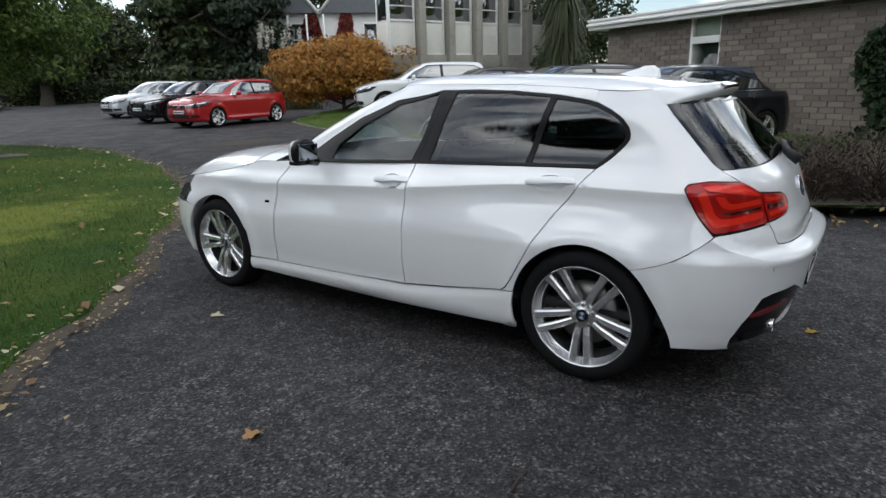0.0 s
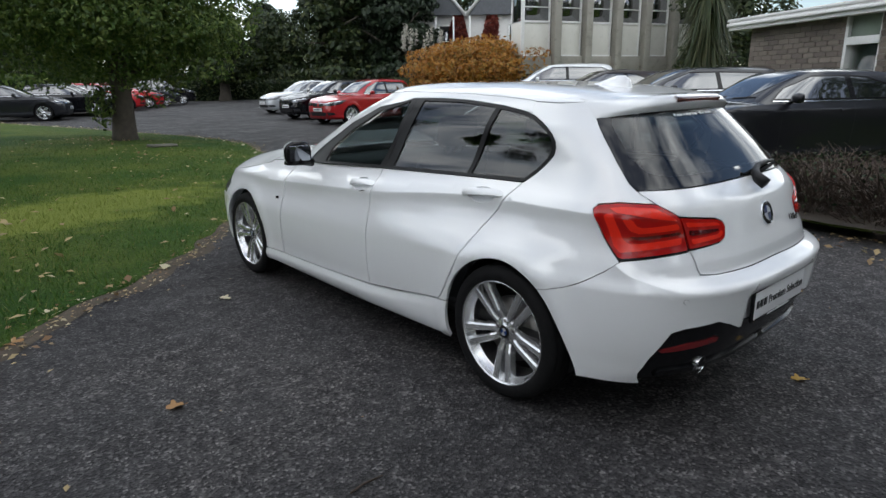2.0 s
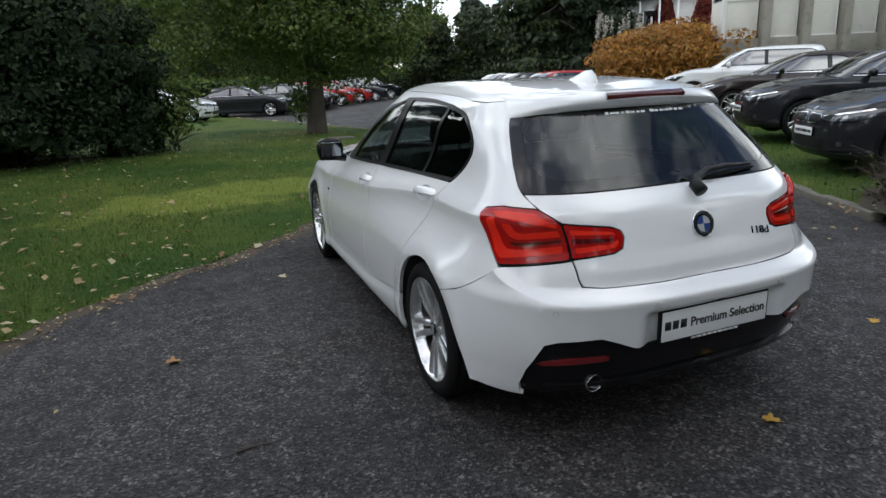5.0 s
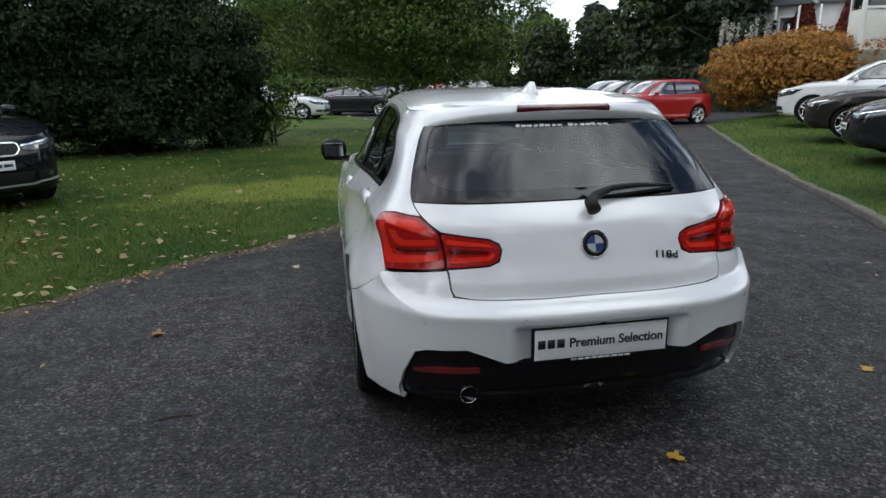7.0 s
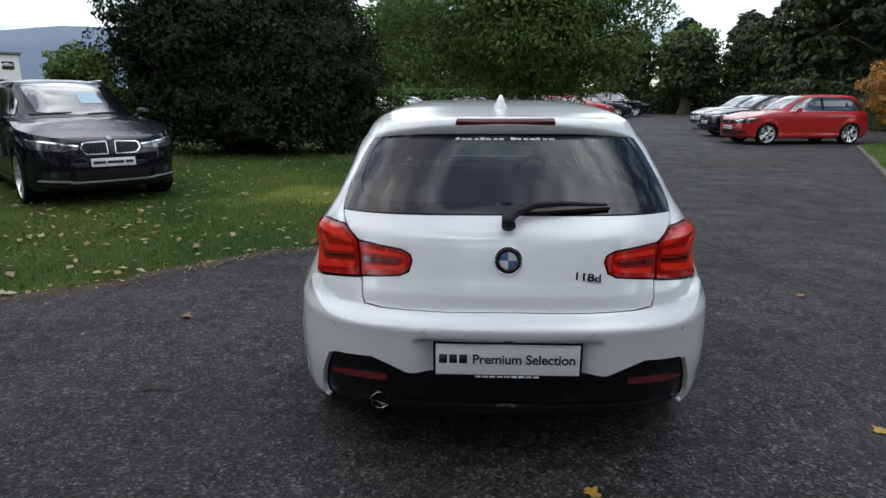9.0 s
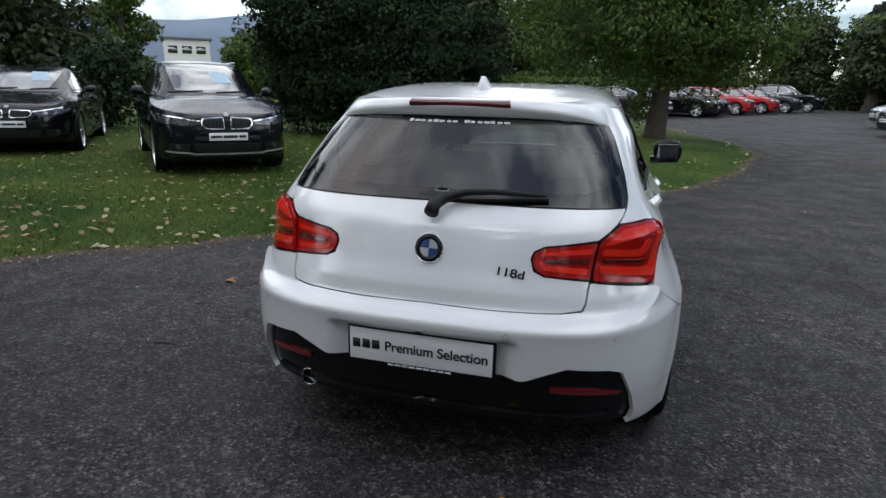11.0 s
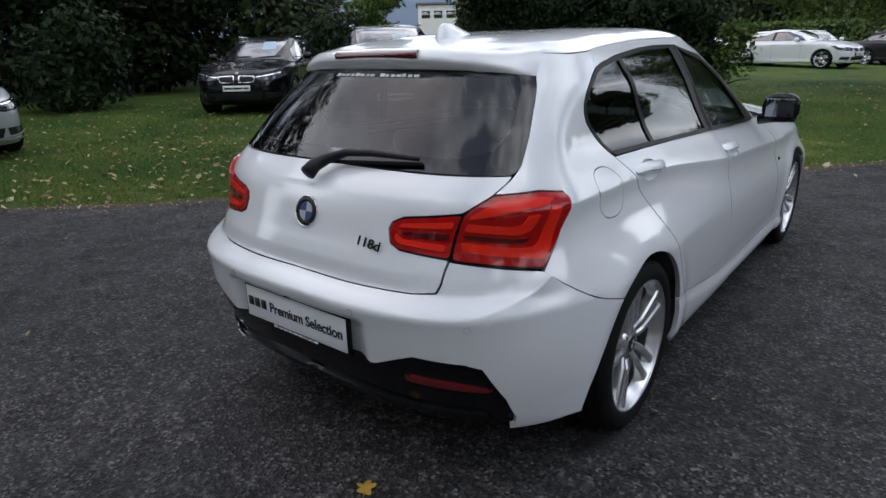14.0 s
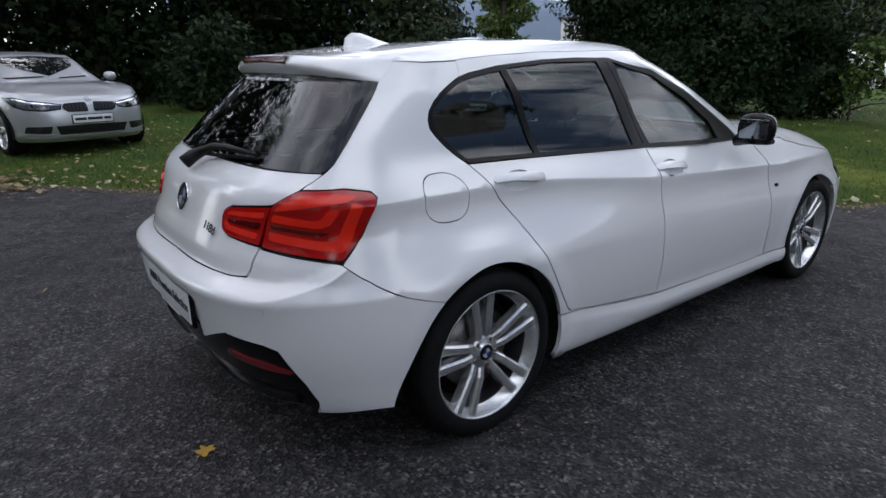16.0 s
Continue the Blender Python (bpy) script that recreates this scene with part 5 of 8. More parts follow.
def wheel(parent, place, side, turn=0.0, radius=0.317, width=0.225, emblem=True, rim_mat=ALLOY, fine=48):
    """A tyre on an alloy wheel with five pairs of spokes, brake disc behind. Outward is local +x."""
    w, r = width / 2, radius
    k = r / 0.317
    barrel = part("wheel", lathe([(w - 0.012, 0.247 * k), (w - 0.004, 0.247 * k), (w - 0.003, 0.2415 * k), (w - 0.014, 0.2385 * k)], fine), rim_mat, parent, "alloy wheel with five double spokes")
    barrel.matrix_basis = pose(*place, 0, 0, 0 if side > 0 else 180) @ pose(0, 0, 0, turn)
    tyre = [(w - 0.008, 0.240), (w - 0.002, 0.249), (w + 0.003, 0.262), (w + 0.004, 0.277), (w - 0.001, 0.296), (w - 0.014, 0.310), (w - 0.030, 0.3155),
            (w - 0.034, 0.3105), (w - 0.040, 0.3105), (w - 0.043, 0.3165), (0.035, 0.317), (0.031, 0.311), (0.025, 0.311), (0.021, 0.317), (-0.021, 0.317), (-0.025, 0.311), (-0.031, 0.311), (-0.035, 0.317), (-w + 0.03, 0.3155), (-w + 0.014, 0.310), (-w - 0.004, 0.275), (-w + 0.006, 0.228)]
    part("tyre", lathe([(a, b * k) for a, b in tyre], fine), RUBBER, barrel, "black low-profile tyre")
    part("inner_flange", lathe([(w - 0.014, 0.2385 * k), (w - 0.05, 0.224 * k), (w - 0.055, 0.2195 * k)], fine), rim_mat, barrel)
    part("barrel", lathe([(w - 0.055, 0.220 * k), (-w + 0.02, 0.215 * k), (-w + 0.006, 0.232 * k)], fine), ALLOY_DARK, barrel, "grey inner barrel")
    part("hub", lathe([(0.03, 0.0), (0.03, 0.07 * k), (0.066, 0.066 * k), (0.072, 0.058 * k), (0.070, 0.036), (0.076, 0.033), (0.076, 0.0)], 30), rim_mat, barrel)
    for i in range(5):
        bm = double_spoke(2 * math.pi * i / 5 + math.pi / 2)
        if k != 1:
            bmesh.ops.scale(bm, vec=(1, k, k), verts=bm.verts[:])
        part("double_spoke", bm, rim_mat, barrel, smooth=False)
        a = 2 * math.pi * (i + 0.5) / 5 + math.pi / 2
        bolt = part("wheel_bolt", lathe([(0.068, 0.0), (0.074, 0.0), (0.074, 0.009), (0.060, 0.010)], 8), STEEL, barrel)
        bolt.matrix_basis = Matrix.Translation((-0.002, 0.052 * k * math.cos(a), 0.052 * k * math.sin(a)))
    part("brake_disc", lathe([(0.020, 0.06), (0.020, 0.155 * k), (0.0, 0.155 * k), (0.0, 0.06)], 36), STEEL, barrel)
    # Added black disc closes the wheel, in place of shade behind the spokes.
    part("drum_shadow", lathe([(-0.03, 0.0), (-0.03, 0.204 * k), (-0.035, 0.204 * k), (-0.035, 0.0)], 30), TRIM, barrel, "black disc standing in for the shade behind the spokes")
    if emblem:
        part("valve", tube([(w - 0.040, 0.0, 0.227), (w - 0.030, 0.0, 0.205), (w - 0.026, 0.0, 0.198)], [0.006, 0.005, 0.004], 8), TRIM, barrel, "black rubber valve")
        part("cap", lathe([(0.076, 0.0), (0.0795, 0.0), (0.0795, 0.028), (0.0775, 0.031), (0.070, 0.031)], 28), GLOSS_BLACK, barrel, "wheel centre cap with a small roundel")
        for j in range(4):
            bm = bmesh.new()
            c = bm.verts.new((0.0802, 0, 0))
            arc = [bm.verts.new((0.0802, 0.018 * math.cos(math.pi / 2 * (j + i / 6)), 0.018 * math.sin(math.pi / 2 * (j + i / 6)))) for i in range(7)]
            for a, b in zip(arc, arc[1:]):
                bm.faces.new((c, a, b))
            part("quarter", bm, EMBLEM_BLUE if j % 2 else EMBLEM_WHITE, barrel)
    return barrel


def seat(parent, x, y, z, wide=0.50, rest=True):
    """A front seat: cushion, leaning back, and headrest on two rods."""
    base = part("seat", boxed((x - wide / 2, y - 0.02, z), (x + wide / 2, y + 0.50, z + 0.16), 0.05), CLOTH, parent, "dark cloth front seat")
    part("backrest", boxed((-wide / 2, -0.06, 0), (wide / 2, 0.06, 0.60), 0.05, pose(x, y, z + 0.10, -18 * -1)), CLOTH, base)
    if rest:
        part("headrest", boxed((-0.13, -0.05, 0.0), (0.13, 0.05, 0.18), 0.045, pose(x, y - 0.19, z + 0.71, 12)), CLOTH, base)
        for s in (-0.06, 0.06):
            part("headrest_rod", tube([(x + s, y - 0.165, z + 0.62), (x + s, y - 0.185, z + 0.74)], 0.007, 8), CHROME, base)
    return base


def build_hatch():
    car = thing("white_hatchback", "white five-door hatchback parked on the asphalt drive", "car")
    body, cabin = hatch_shells()
    QR, QF, CF = body.q_rear, body.q_front, cabin.q_front
    PINNED.update((QR, QF, CF))
    both = (-1, 1)
    edge_lines = shoulder(body.lift)
    LAB = "white lacquered body panel"

    def yq(pts):
        return [(body.q_of_y(y, z), z) for y, z in pts]

    mid = [(1.005, 0.969), (1.022, 0.83), (1.030, 0.64), (1.030, 0.45), (1.022, 0.312)]
    back = [(0.020, 0.992), (0.043, 0.955), (0.066, 0.918), (0.108, 0.854), (0.158, 0.79), (0.245, 0.649), (0.347, 0.46), (0.378, 0.410), (0.405, 0.388)]
    fore = [(1.965, 0.935), (2.005, 0.893), (2.050, 0.815), (2.068, 0.632), (2.079, 0.45), (2.078, 0.286)]
    rear_arch = yq(arch(0.0, 0.32, 0.347, 0.20, 44))
    front_arch = yq(arch(2.69, 0.32, 0.347, 0.22, 44))
    sill_top = [(2.078, 0.284), (1.55, 0.293), (1.022, 0.307), (0.75, 0.335), (0.405, 0.384)]

    sill_line = curve(*[(q, z) for q, z in sill_top[::-1]])

    def ledge_out(q, z):
        d = sill_line(q) - z
        return 0.009 * smooth01(d / 0.050) - 0.06 * max(0.0, d - 0.056)

    # doors
    cup_f, cup_r = ellipse(1.135, 0.870, 0.080, 0.037), ellipse(0.205, 0.917, 0.080, 0.037)
    front_door = fore + sill_top[1:3][:1] + mid[::-1] + [(1.4, 0.953)]
    rear_door = mid + [(0.75, 0.341), (0.405, 0.388)] + back[::-1][1:] + [(0.30, 0.987)]
    for side in both:
        who = "left" if side < 0 else "right"
        fd = part("front_door", skin(body, inset(front_door, 0.0034), [cup_f], 0.028, (side,), 0.0, 0.02, lines=[[p for p in line if abs(p[0] - 1.135) > 0.085 and p[0] > 1.03] for line in edge_lines]), WHITE, car, "white front door")
        rd = part("rear_door", skin(body, inset(rear_door, 0.0034), [cup_r], 0.028, (side,), 0.0, 0.02, lines=[[p for p in line if 0.295 < p[0] < 1.01] for line in edge_lines]), WHITE, car, "white rear door")
        for door, cup, q0, q1, z0, z1 in ((fd, cup_f, 1.015, 1.262, 0.884, 0.868), (rd, cup_r, 0.085, 0.335, 0.934, 0.917)):
            part("handle_cup", skin(body, ellipse(sum(p[0] for p in cup) / len(cup), sum(p[1] for p in cup) / len(cup), 0.082, 0.039), (), 0.012, (side,), -0.002, 0.0,
                                    lambda q, z, c=cup: -0.030 * max(0.0, 1 - ((q - sum(p[0] for p in c) / len(c)) / 0.082) ** 2 - ((z - sum(p[1] for p in c) / len(c)) / 0.039) ** 2)), WHITE, door)
            h = rounded([(q0, z0 - 0.012), (q1, z1 - 0.012), (q1, z1 + 0.014), (q0, z0 + 0.014)], 0.013)
            part("handle", skin(body, h, (), 0.012, (side,), 0.021, 0.012, lambda q, z, a=q0, b=q1, c=(z0 + z1) / 2: -0.024 * min(1.0, abs(q - (a + b) / 2) / ((b - a) / 2)) ** 3 * 0.8 - 0.006 * ((z - c) / 0.018) ** 2), WHITE, door, "white bar door handle")
        # sill
        sill = [(2.347, 0.205), (2.349, 0.278)] + sill_top + [(0.345, 0.388)] + [p for p in rear_arch if p[0] > 0.1 and p[1] < 0.385][::-1] + [(1.2, 0.178)]
        part("sill", skin(body, inset(sill, 0.002), (), 0.03, (side,), 0.001, 0.02, ledge_out, [[(0.40 + 1.92 * i / 60, sill_line(0.40 + 1.92 * i / 60) - d) for i in range(61)] for d in (0.012, 0.030, 0.046, 0.054, 0.075)]), WHITE, car, "white side sill")
        # rear quarter with the pillar
        lamp_side = [(-0.705, 0.958), (-0.545, 0.963), (-0.447, 0.952), (-0.428, 0.935), (-0.480, 0.83), (-0.535, 0.748)]
        split = min((i for i in range(len(rear_arch)) if rear_arch[i][0] < 0), key=lambda i: abs(rear_arch[i][1] - 0.594))
        seam = [(-0.54, 0.741), (-0.48, 0.703), (-0.425, 0.676), (-0.347, 0.646), (-0.28, 0.619), rear_arch[split]]
        top_arch = [p for p in rear_arch[:split] if p[1] > 0.392 or p[0] < 0]
        quarter = back + [(0.340, 0.390)] + top_arch + seam[::-1] + lamp_side[::-1] + [(-0.664, 0.988), (-0.636, 1.009), (-0.617, 1.028), (-0.579, 1.10), (-0.530, 1.232), (-0.516, 1.268), (-0.495, 1.30), (-0.46, 1.334),
                   (-0.25, 1.328), (0.02, 1.333), (0.02, 1.281), (-0.032, 1.267), (-0.092, 1.249), (-0.137, 1.228), (-0.169, 1.203), (-0.183, 1.173), (-0.175, 1.146), (-0.153, 1.118), (-0.106, 1.084)]
        flap = ellipse(-0.142, 0.900, 0.101, 0.080, 28, 2.6)
        part("rear_wing", skin(body, inset(quarter, 0.0022), [flap] if side > 0 else [], 0.028, (side,), 0.0, 0.02, lines=[[p for p in line if p[0] < (0.02 if side < 0 else -0.245)] for line in edge_lines] + ([[p for p in line if -0.04 < p[0] < 0.03] for line in edge_lines] if side > 0 else [])), WHITE, car, "white rear wing and pillar")
        if side > 0:
            part("fuel_flap", skin(body, inset(flap, 0.0035), (), 0.02, (side,), lines=[[p for p in line if -0.225 < p[0] < -0.06] for line in edge_lines]), WHITE, car, "round white fuel flap")
        # front wing
        lip = [p for p in front_arch if p[1] > 0.285 or p[0] > 2.69]
        up = [p for p in front_arch if p[0] < 2.69 and p[1] > 0.284] + []
        arc_f = [p for p in front_arch[::-1] if (p[0] < 2.69 and p[1] > 0.284) or (p[0] >= 2.69 and p[1] > 0.555)]
        wing = [(2.084, 0.288), (2.346, 0.284)] + arc_f + [(3.06, 0.596), (3.055, 0.668), (3.15, 0.712), (3.17, 0.780), (2.95, 0.828), (2.7, 0.872), (2.3, 0.912), (2.02, 0.928), (2.011, 0.893), (2.056, 0.815), (2.074, 0.632), (2.085, 0.45)]
        part("front_wing", skin(body, inset(wing, 0.0025), (), 0.03, (side,), lines=[[p for p in line if p[0] > 2.02] for line in edge_lines]), WHITE, car, "white front wing")
        part("wing_badge", skin(body, rounded([(2.13, 0.664), (2.17, 0.662), (2.172, 0.678), (2.132, 0.68)], 0.004), (), 0.02, (side,), 0.003, 0.003), GLOSS_BLACK, car)
        part("headlamp", skin(body, [(3.062, 0.668), (3.15, 0.704), (3.32, 0.705), (3.50, 0.668), (3.45, 0.602), (3.2, 0.592), (3.07, 0.600)], (), 0.03, (side,), -0.004), HEADLAMP, car, "clear headlamp")
        # window band
        dlo = [(2.0, 0.942), (2.04, 0.99), (2.03, 1.08), (1.975, 1.196), (1.77, 1.292), (1.12, 1.334), (0.95, 1.343), (0.70, 1.343), (0.5, 1.335), (0.25, 1.314), (0.02, 1.279), (-0.030, 1.265), (-0.090, 1.247), (-0.135, 1.226), (-0.167, 1.201), (-0.181, 1.172), (-0.173, 1.146), (-0.151, 1.119), (-0.104, 1.087), (0.018, 0.996), (0.30, 0.991), (1.0, 0.971), (1.83, 0.940)]
        g_front = [(1.76, 0.957), (1.85, 1.04), (1.825, 1.152), (1.655, 1.268), (1.12, 1.322), (0.990, 1.331), (1.075, 0.981)]
        g_rear = [(0.848, 1.331), (0.55, 1.327), (0.293, 1.306), (0.365, 0.999), (0.925, 0.985)]
        g_quarter = [(0.260, 1.298), (0.02, 1.264), (-0.035, 1.248), (-0.09, 1.228), (-0.130, 1.205), (-0.152, 1.175), (-0.146, 1.146), (-0.120, 1.116), (0.026, 1.008), (0.336, 1.000)]
        band = part("window_surround", skin(cabin, dlo, [g_front, g_rear, g_quarter], 0.028, (side,), 0.0, 0.02), SEAL, car, "gloss black window surround")
        for nm, g in (("front_side_window", g_front), ("rear_side_window", g_rear), ("quarter_window", g_quarter)):
            pane = part(nm, skin(cabin, inset(g, -0.002), (), 0.04, (side,), -0.005, 0.0), GLASS if nm == "front_side_window" else DARK_GLASS, car, "tinted side window")
            pane.visible_shadow = False
        part("pillar_seam", skin(cabin, [(0.995, 0.980), (1.001, 0.980), (0.921, 1.332), (0.915, 1.332)], (), 0.04, (side,), 0.0015, 0.001), TRIM, band)
        part("belt_moulding", skin(cabin, [(0.020, 0.992), (0.30, 0.986), (1.0, 0.966), (1.9, 0.936), (1.9, 0.946), (1.0, 0.977), (0.30, 0.997), (0.014, 1.002)], (), 0.04, (side,), 0.006, 0.008), SEAL, band, "black belt moulding")
        rail = [(0.02, 1.333), (0.02, 1.281), (0.25, 1.316), (0.5, 1.337), (0.70, 1.345), (0.95, 1.345), (1.12, 1.336), (1.77, 1.294), (1.98, 1.196), (2.035, 1.08), (2.045, 0.99), (2.02, 0.935), (2.14, 0.93), (2.26, 1.0), (2.33, 1.1), (2.31, 1.2), (2.22, 1.30), (2.12, 1.368), (1.5, 1.376), (0.95, 1.374), (0.5, 1.364), (0.25, 1.35)]
        part("roof_rail", skin(cabin, rail, (), 0.03, (side,), 0.0, 0.01), WHITE, car, "white cant rail and windscreen pillar")
        # inner linings
        part("rail_lining", skin(cabin, rail, (), 0.05, (side,), -0.022, 0.0), LINING, car, "dark lining of the cant rail")
        part("door_lining", skin(body, [(-0.5, 0.74), (0.45, 0.72), (0.55, 0.35), (2.1, 0.30), (2.1, 0.90), (0.95, 0.955), (-0.07, 0.985), (-0.5, 0.96)], (), 0.09, (side,), -0.045, 0.0), LINING, car, "dark door lining")
        part("pillar_lining", skin(body, [(-0.10, 0.99), (-0.27, 1.155), (-0.22, 1.225), (0.0, 1.28), (0.02, 1.32), (-0.5, 1.315), (-0.60, 1.12), (-0.70, 1.0)], (), 0.06, (side,), -0.03, 0.0), LINING, car, "dark pillar lining")
        # rear lamps
        outer = [(-0.702, 0.953), (-0.545, 0.958), (-0.452, 0.947), (-0.433, 0.932), (-0.485, 0.83), (-0.538, 0.753), (-0.80, 0.782), (-0.806, 0.787), (-0.789, 0.908), (-0.76, 0.926)]
        inner = [(-0.797, 0.906), (-0.975, 0.886), (-1.005, 0.872), (-1.012, 0.852), (-1.0, 0.815), (-0.97, 0.799), (-0.816, 0.785)]
        surround = part("tail_lamp_housing", skin(body, inset(outer, -0.0015), (), 0.03, (side,), -0.006, 0.02), GLOSS_BLACK, car, "black tail lamp housing")
        la = part("tail_lamp", skin(body, rounded(inset(outer, 0.0005), 0.014), (), 0.014, (side,), 0.005, 0.014, lambda q, z: 0.008 * math.exp(-(((z - 0.90) / 0.05) ** 2))), LAMP_RED, car, "red L-shaped tail lamp")
        part("tailgate_lamp_housing", skin(body, inset(inner, -0.0015), (), 0.03, (side,), -0.006, 0.02), GLOSS_BLACK, car, "black lamp housing")
        lb = part("tailgate_lamp", skin(body, rounded(inset(inner, 0.001), 0.010), (), 0.02, (side,), 0.005, 0.014), LAMP_RED, car, "red tailgate lamp")

        def guide(owner, nm, poly, mat, out, lab=""):
            part(nm, skin(body, rounded(poly, 0.008, 3), (), 0.012, (side,), out, 0.004, lambda q, z: 0.008 * math.exp(-(((z - 0.90) / 0.05) ** 2)) if owner is la else 0.0), mat, owner, lab)

        guide(la, "light_guide", [(-0.485, 0.915), (-0.52, 0.80), (-0.545, 0.775), (-0.60, 0.782), (-0.78, 0.806), (-0.785, 0.832), (-0.62, 0.812), (-0.575, 0.812), (-0.555, 0.83), (-0.525, 0.92)], LAMP_BRIGHT, 0.008, "bright red light guide")
        guide(la, "upper_guide", [(-0.56, 0.905), (-0.585, 0.86), (-0.62, 0.848), (-0.78, 0.862), (-0.775, 0.885), (-0.64, 0.872), (-0.615, 0.878), (-0.60, 0.905)], LAMP_BRIGHT, 0.008, "bright red light guide")
        guide(la, "dark_band", [(-0.58, 0.838), (-0.61, 0.825), (-0.78, 0.842), (-0.782, 0.853), (-0.62, 0.838)], LAMP_DARK, 0.0085, "dark red band")
        guide(la, "upper_lens", [(-0.50, 0.938), (-0.57, 0.945), (-0.69, 0.94), (-0.77, 0.906), (-0.775, 0.894), (-0.66, 0.912), (-0.54, 0.922)], LAMP_BRIGHT, 0.008, "bright red upper lens")
        guide(lb, "light_guide", [(-0.83, 0.802), (-0.97, 0.815), (-0.99, 0.83), (-0.985, 0.845), (-0.965, 0.83), (-0.826, 0.822)], LAMP_BRIGHT, 0.008, "bright red light guide")
        guide(lb, "upper_guide", [(-0.815, 0.868), (-0.96, 0.862), (-0.985, 0.86), (-0.97, 0.873), (-0.815, 0.887)], LAMP_BRIGHT, 0.008, "bright red light guide")
        guide(lb, "dark_band", [(-0.822, 0.836), (-0.965, 0.84), (-0.97, 0.85), (-0.82, 0.855)], LAMP_DARK, 0.0085, "dark red band")

    # rear bumper, diffuser, tailgate
    lower = [(QR, 0.452), (-1.112, 0.452), (-1.05, 0.458), (-0.98, 0.488), (-0.915, 0.511), (-0.76, 0.499), (-0.710, 0.484), (-0.645, 0.37), (-0.624, 0.30), (-0.640, 0.258), (-0.662, 0.247)]
    rear_foot = [p for p in rear_arch[split + 1:] if p[1] > 0.50]
    bumper = lower + [(-0.45, 0.250), (-0.385, 0.250)] + rear_foot[::-1] + seam[::-1] + [(-0.56, 0.746), (-0.80, 0.775), (-0.814, 0.777), (-0.841, 0.715), (-0.860, 0.689), (-0.935, 0.682), (-1.17, 0.679), (QR, 0.681)]

    ledge = curve((QR, 0.634), (-1.0, 0.634), (-0.85, 0.633), (-0.74, 0.638), (-0.66, 0.655), (-0.58, 0.69), (-0.50, 0.745))

    def dent(q, z):
        x = body._flat(q, z)[0]
        a = min(max((0.35 - x) / 0.075, 0.0), 1.0)
        b = min(max((0.596 - z) / 0.010, 0.0), 1.0)
        d = ledge(q) - z
        fade = smooth01((-0.44 - q) / 0.10)
        step = 0.016 * (math.exp(-max(d, 0.0) / 0.060) if d > 0 else max(0.0, 1 + d / 0.052)) * fade
        return step - 0.036 * a * a * (3 - 2 * a) * b * b * (3 - 2 * b)

    bump_part = part("rear_bumper", skin(body, inset(bumper, 0.0012), (), 0.016, both, 0.0, 0.02, dent, [[(q, ledge(q) + o) for q in [QR + (-0.46 - QR) * i / 40 for i in range(41)]] for o in (0.0032, -0.0032, 0.014, -0.014, 0.028, 0.042)]), WHITE, car, "white rear bumper")
    low = [(QR, 0.455)] + lower[1:] + [(-0.80, 0.236), (-1.0, 0.226), (QR, 0.222)]
    part("diffuser", skin(body, low, (), 0.04, both, -0.026, 0.05), GLOSS_BLACK, bump_part, "black rear diffuser")
    part("diffuser_lip", skin(body, [(QR, 0.30), (-0.72, 0.30), (-0.71, 0.27), (QR, 0.262)], (), 0.04, both, -0.012, 0.03), GLOSS_BLACK, bump_part, "black diffuser lip")
    for side in both:
        part("reflector", skin(body, [(-0.70, 0.385), (-0.80, 0.392), (-0.965, 0.403), (-0.965, 0.425), (-0.80, 0.418), (-0.68, 0.395)], (), 0.03, (side,), -0.018, 0.012), REFLECTOR, bump_part, "dark red rear reflector")
        for q, z in ((-0.745, 0.612), (-1.105, 0.6185)):
            part("parking_sensor", skin(body, ellipse(q, z, 0.0092, 0.0092, 14), (), 0.01, (side,), 0.0025, 0.004, dent), WHITE, bump_part, "small round parking sensor")
            part("sensor_ring", skin(body, ellipse(q, z, 0.0102, 0.0102, 14), (), 0.02, (side,), 0.0012, 0.002, dent), ALLOY_DARK, bump_part)
    gate = [(QR, 0.683), (-1.17, 0.681), (-0.935, 0.684), (-0.864, 0.6915), (-0.8440, 0.7175), (-0.819, 0.780), (-0.97, 0.795), (-1.005, 0.811), (-1.018, 0.852), (-1.011, 0.875), (-0.978, 0.891), (-0.80, 0.911), (-0.765, 0.93), (-0.711, 0.957), (-0.670, 0.985), (-0.650, 1.002), (-0.94, 1.002), (QR, 1.004)]
    tailgate = part("tailgate", skin(body, inset(gate, 0.0008), (), 0.024, both, 0.0, 0.02, lines=[[(QR + (-0.93 - QR) * i / 12, z) for i in range(13)] for z in (0.688, 0.696, 0.712, 0.733, 0.741, 0.750)]), WHITE, car, "white tailgate")
    part("tailgate_lining", skin(body, [(QR, 0.66), (-0.80, 0.66), (-0.80, 0.98), (QR, 0.985)], (), 0.09, both, -0.05, 0.0), LINING, tailgate)
    frit = [(QR, 1.008), (-0.94, 1.006), (-0.66, 1.004), (-0.634, 1.013), (-0.614, 1.031), (-0.576, 1.10), (-0.522, 1.240), (-0.515, 1.285), (QR, 1.300), (QR, 1.285), (-0.80, 1.282), (-0.615, 1.268), (-0.605, 1.245), (-0.662, 1.12), (-0.73, 1.065), (-0.84, 1.045), (QR, 1.045)]
    part("screen_border", skin(body, frit, (), 0.026, both, 0.001, 0.012), FRIT, tailgate, "gloss black border of the rear window")
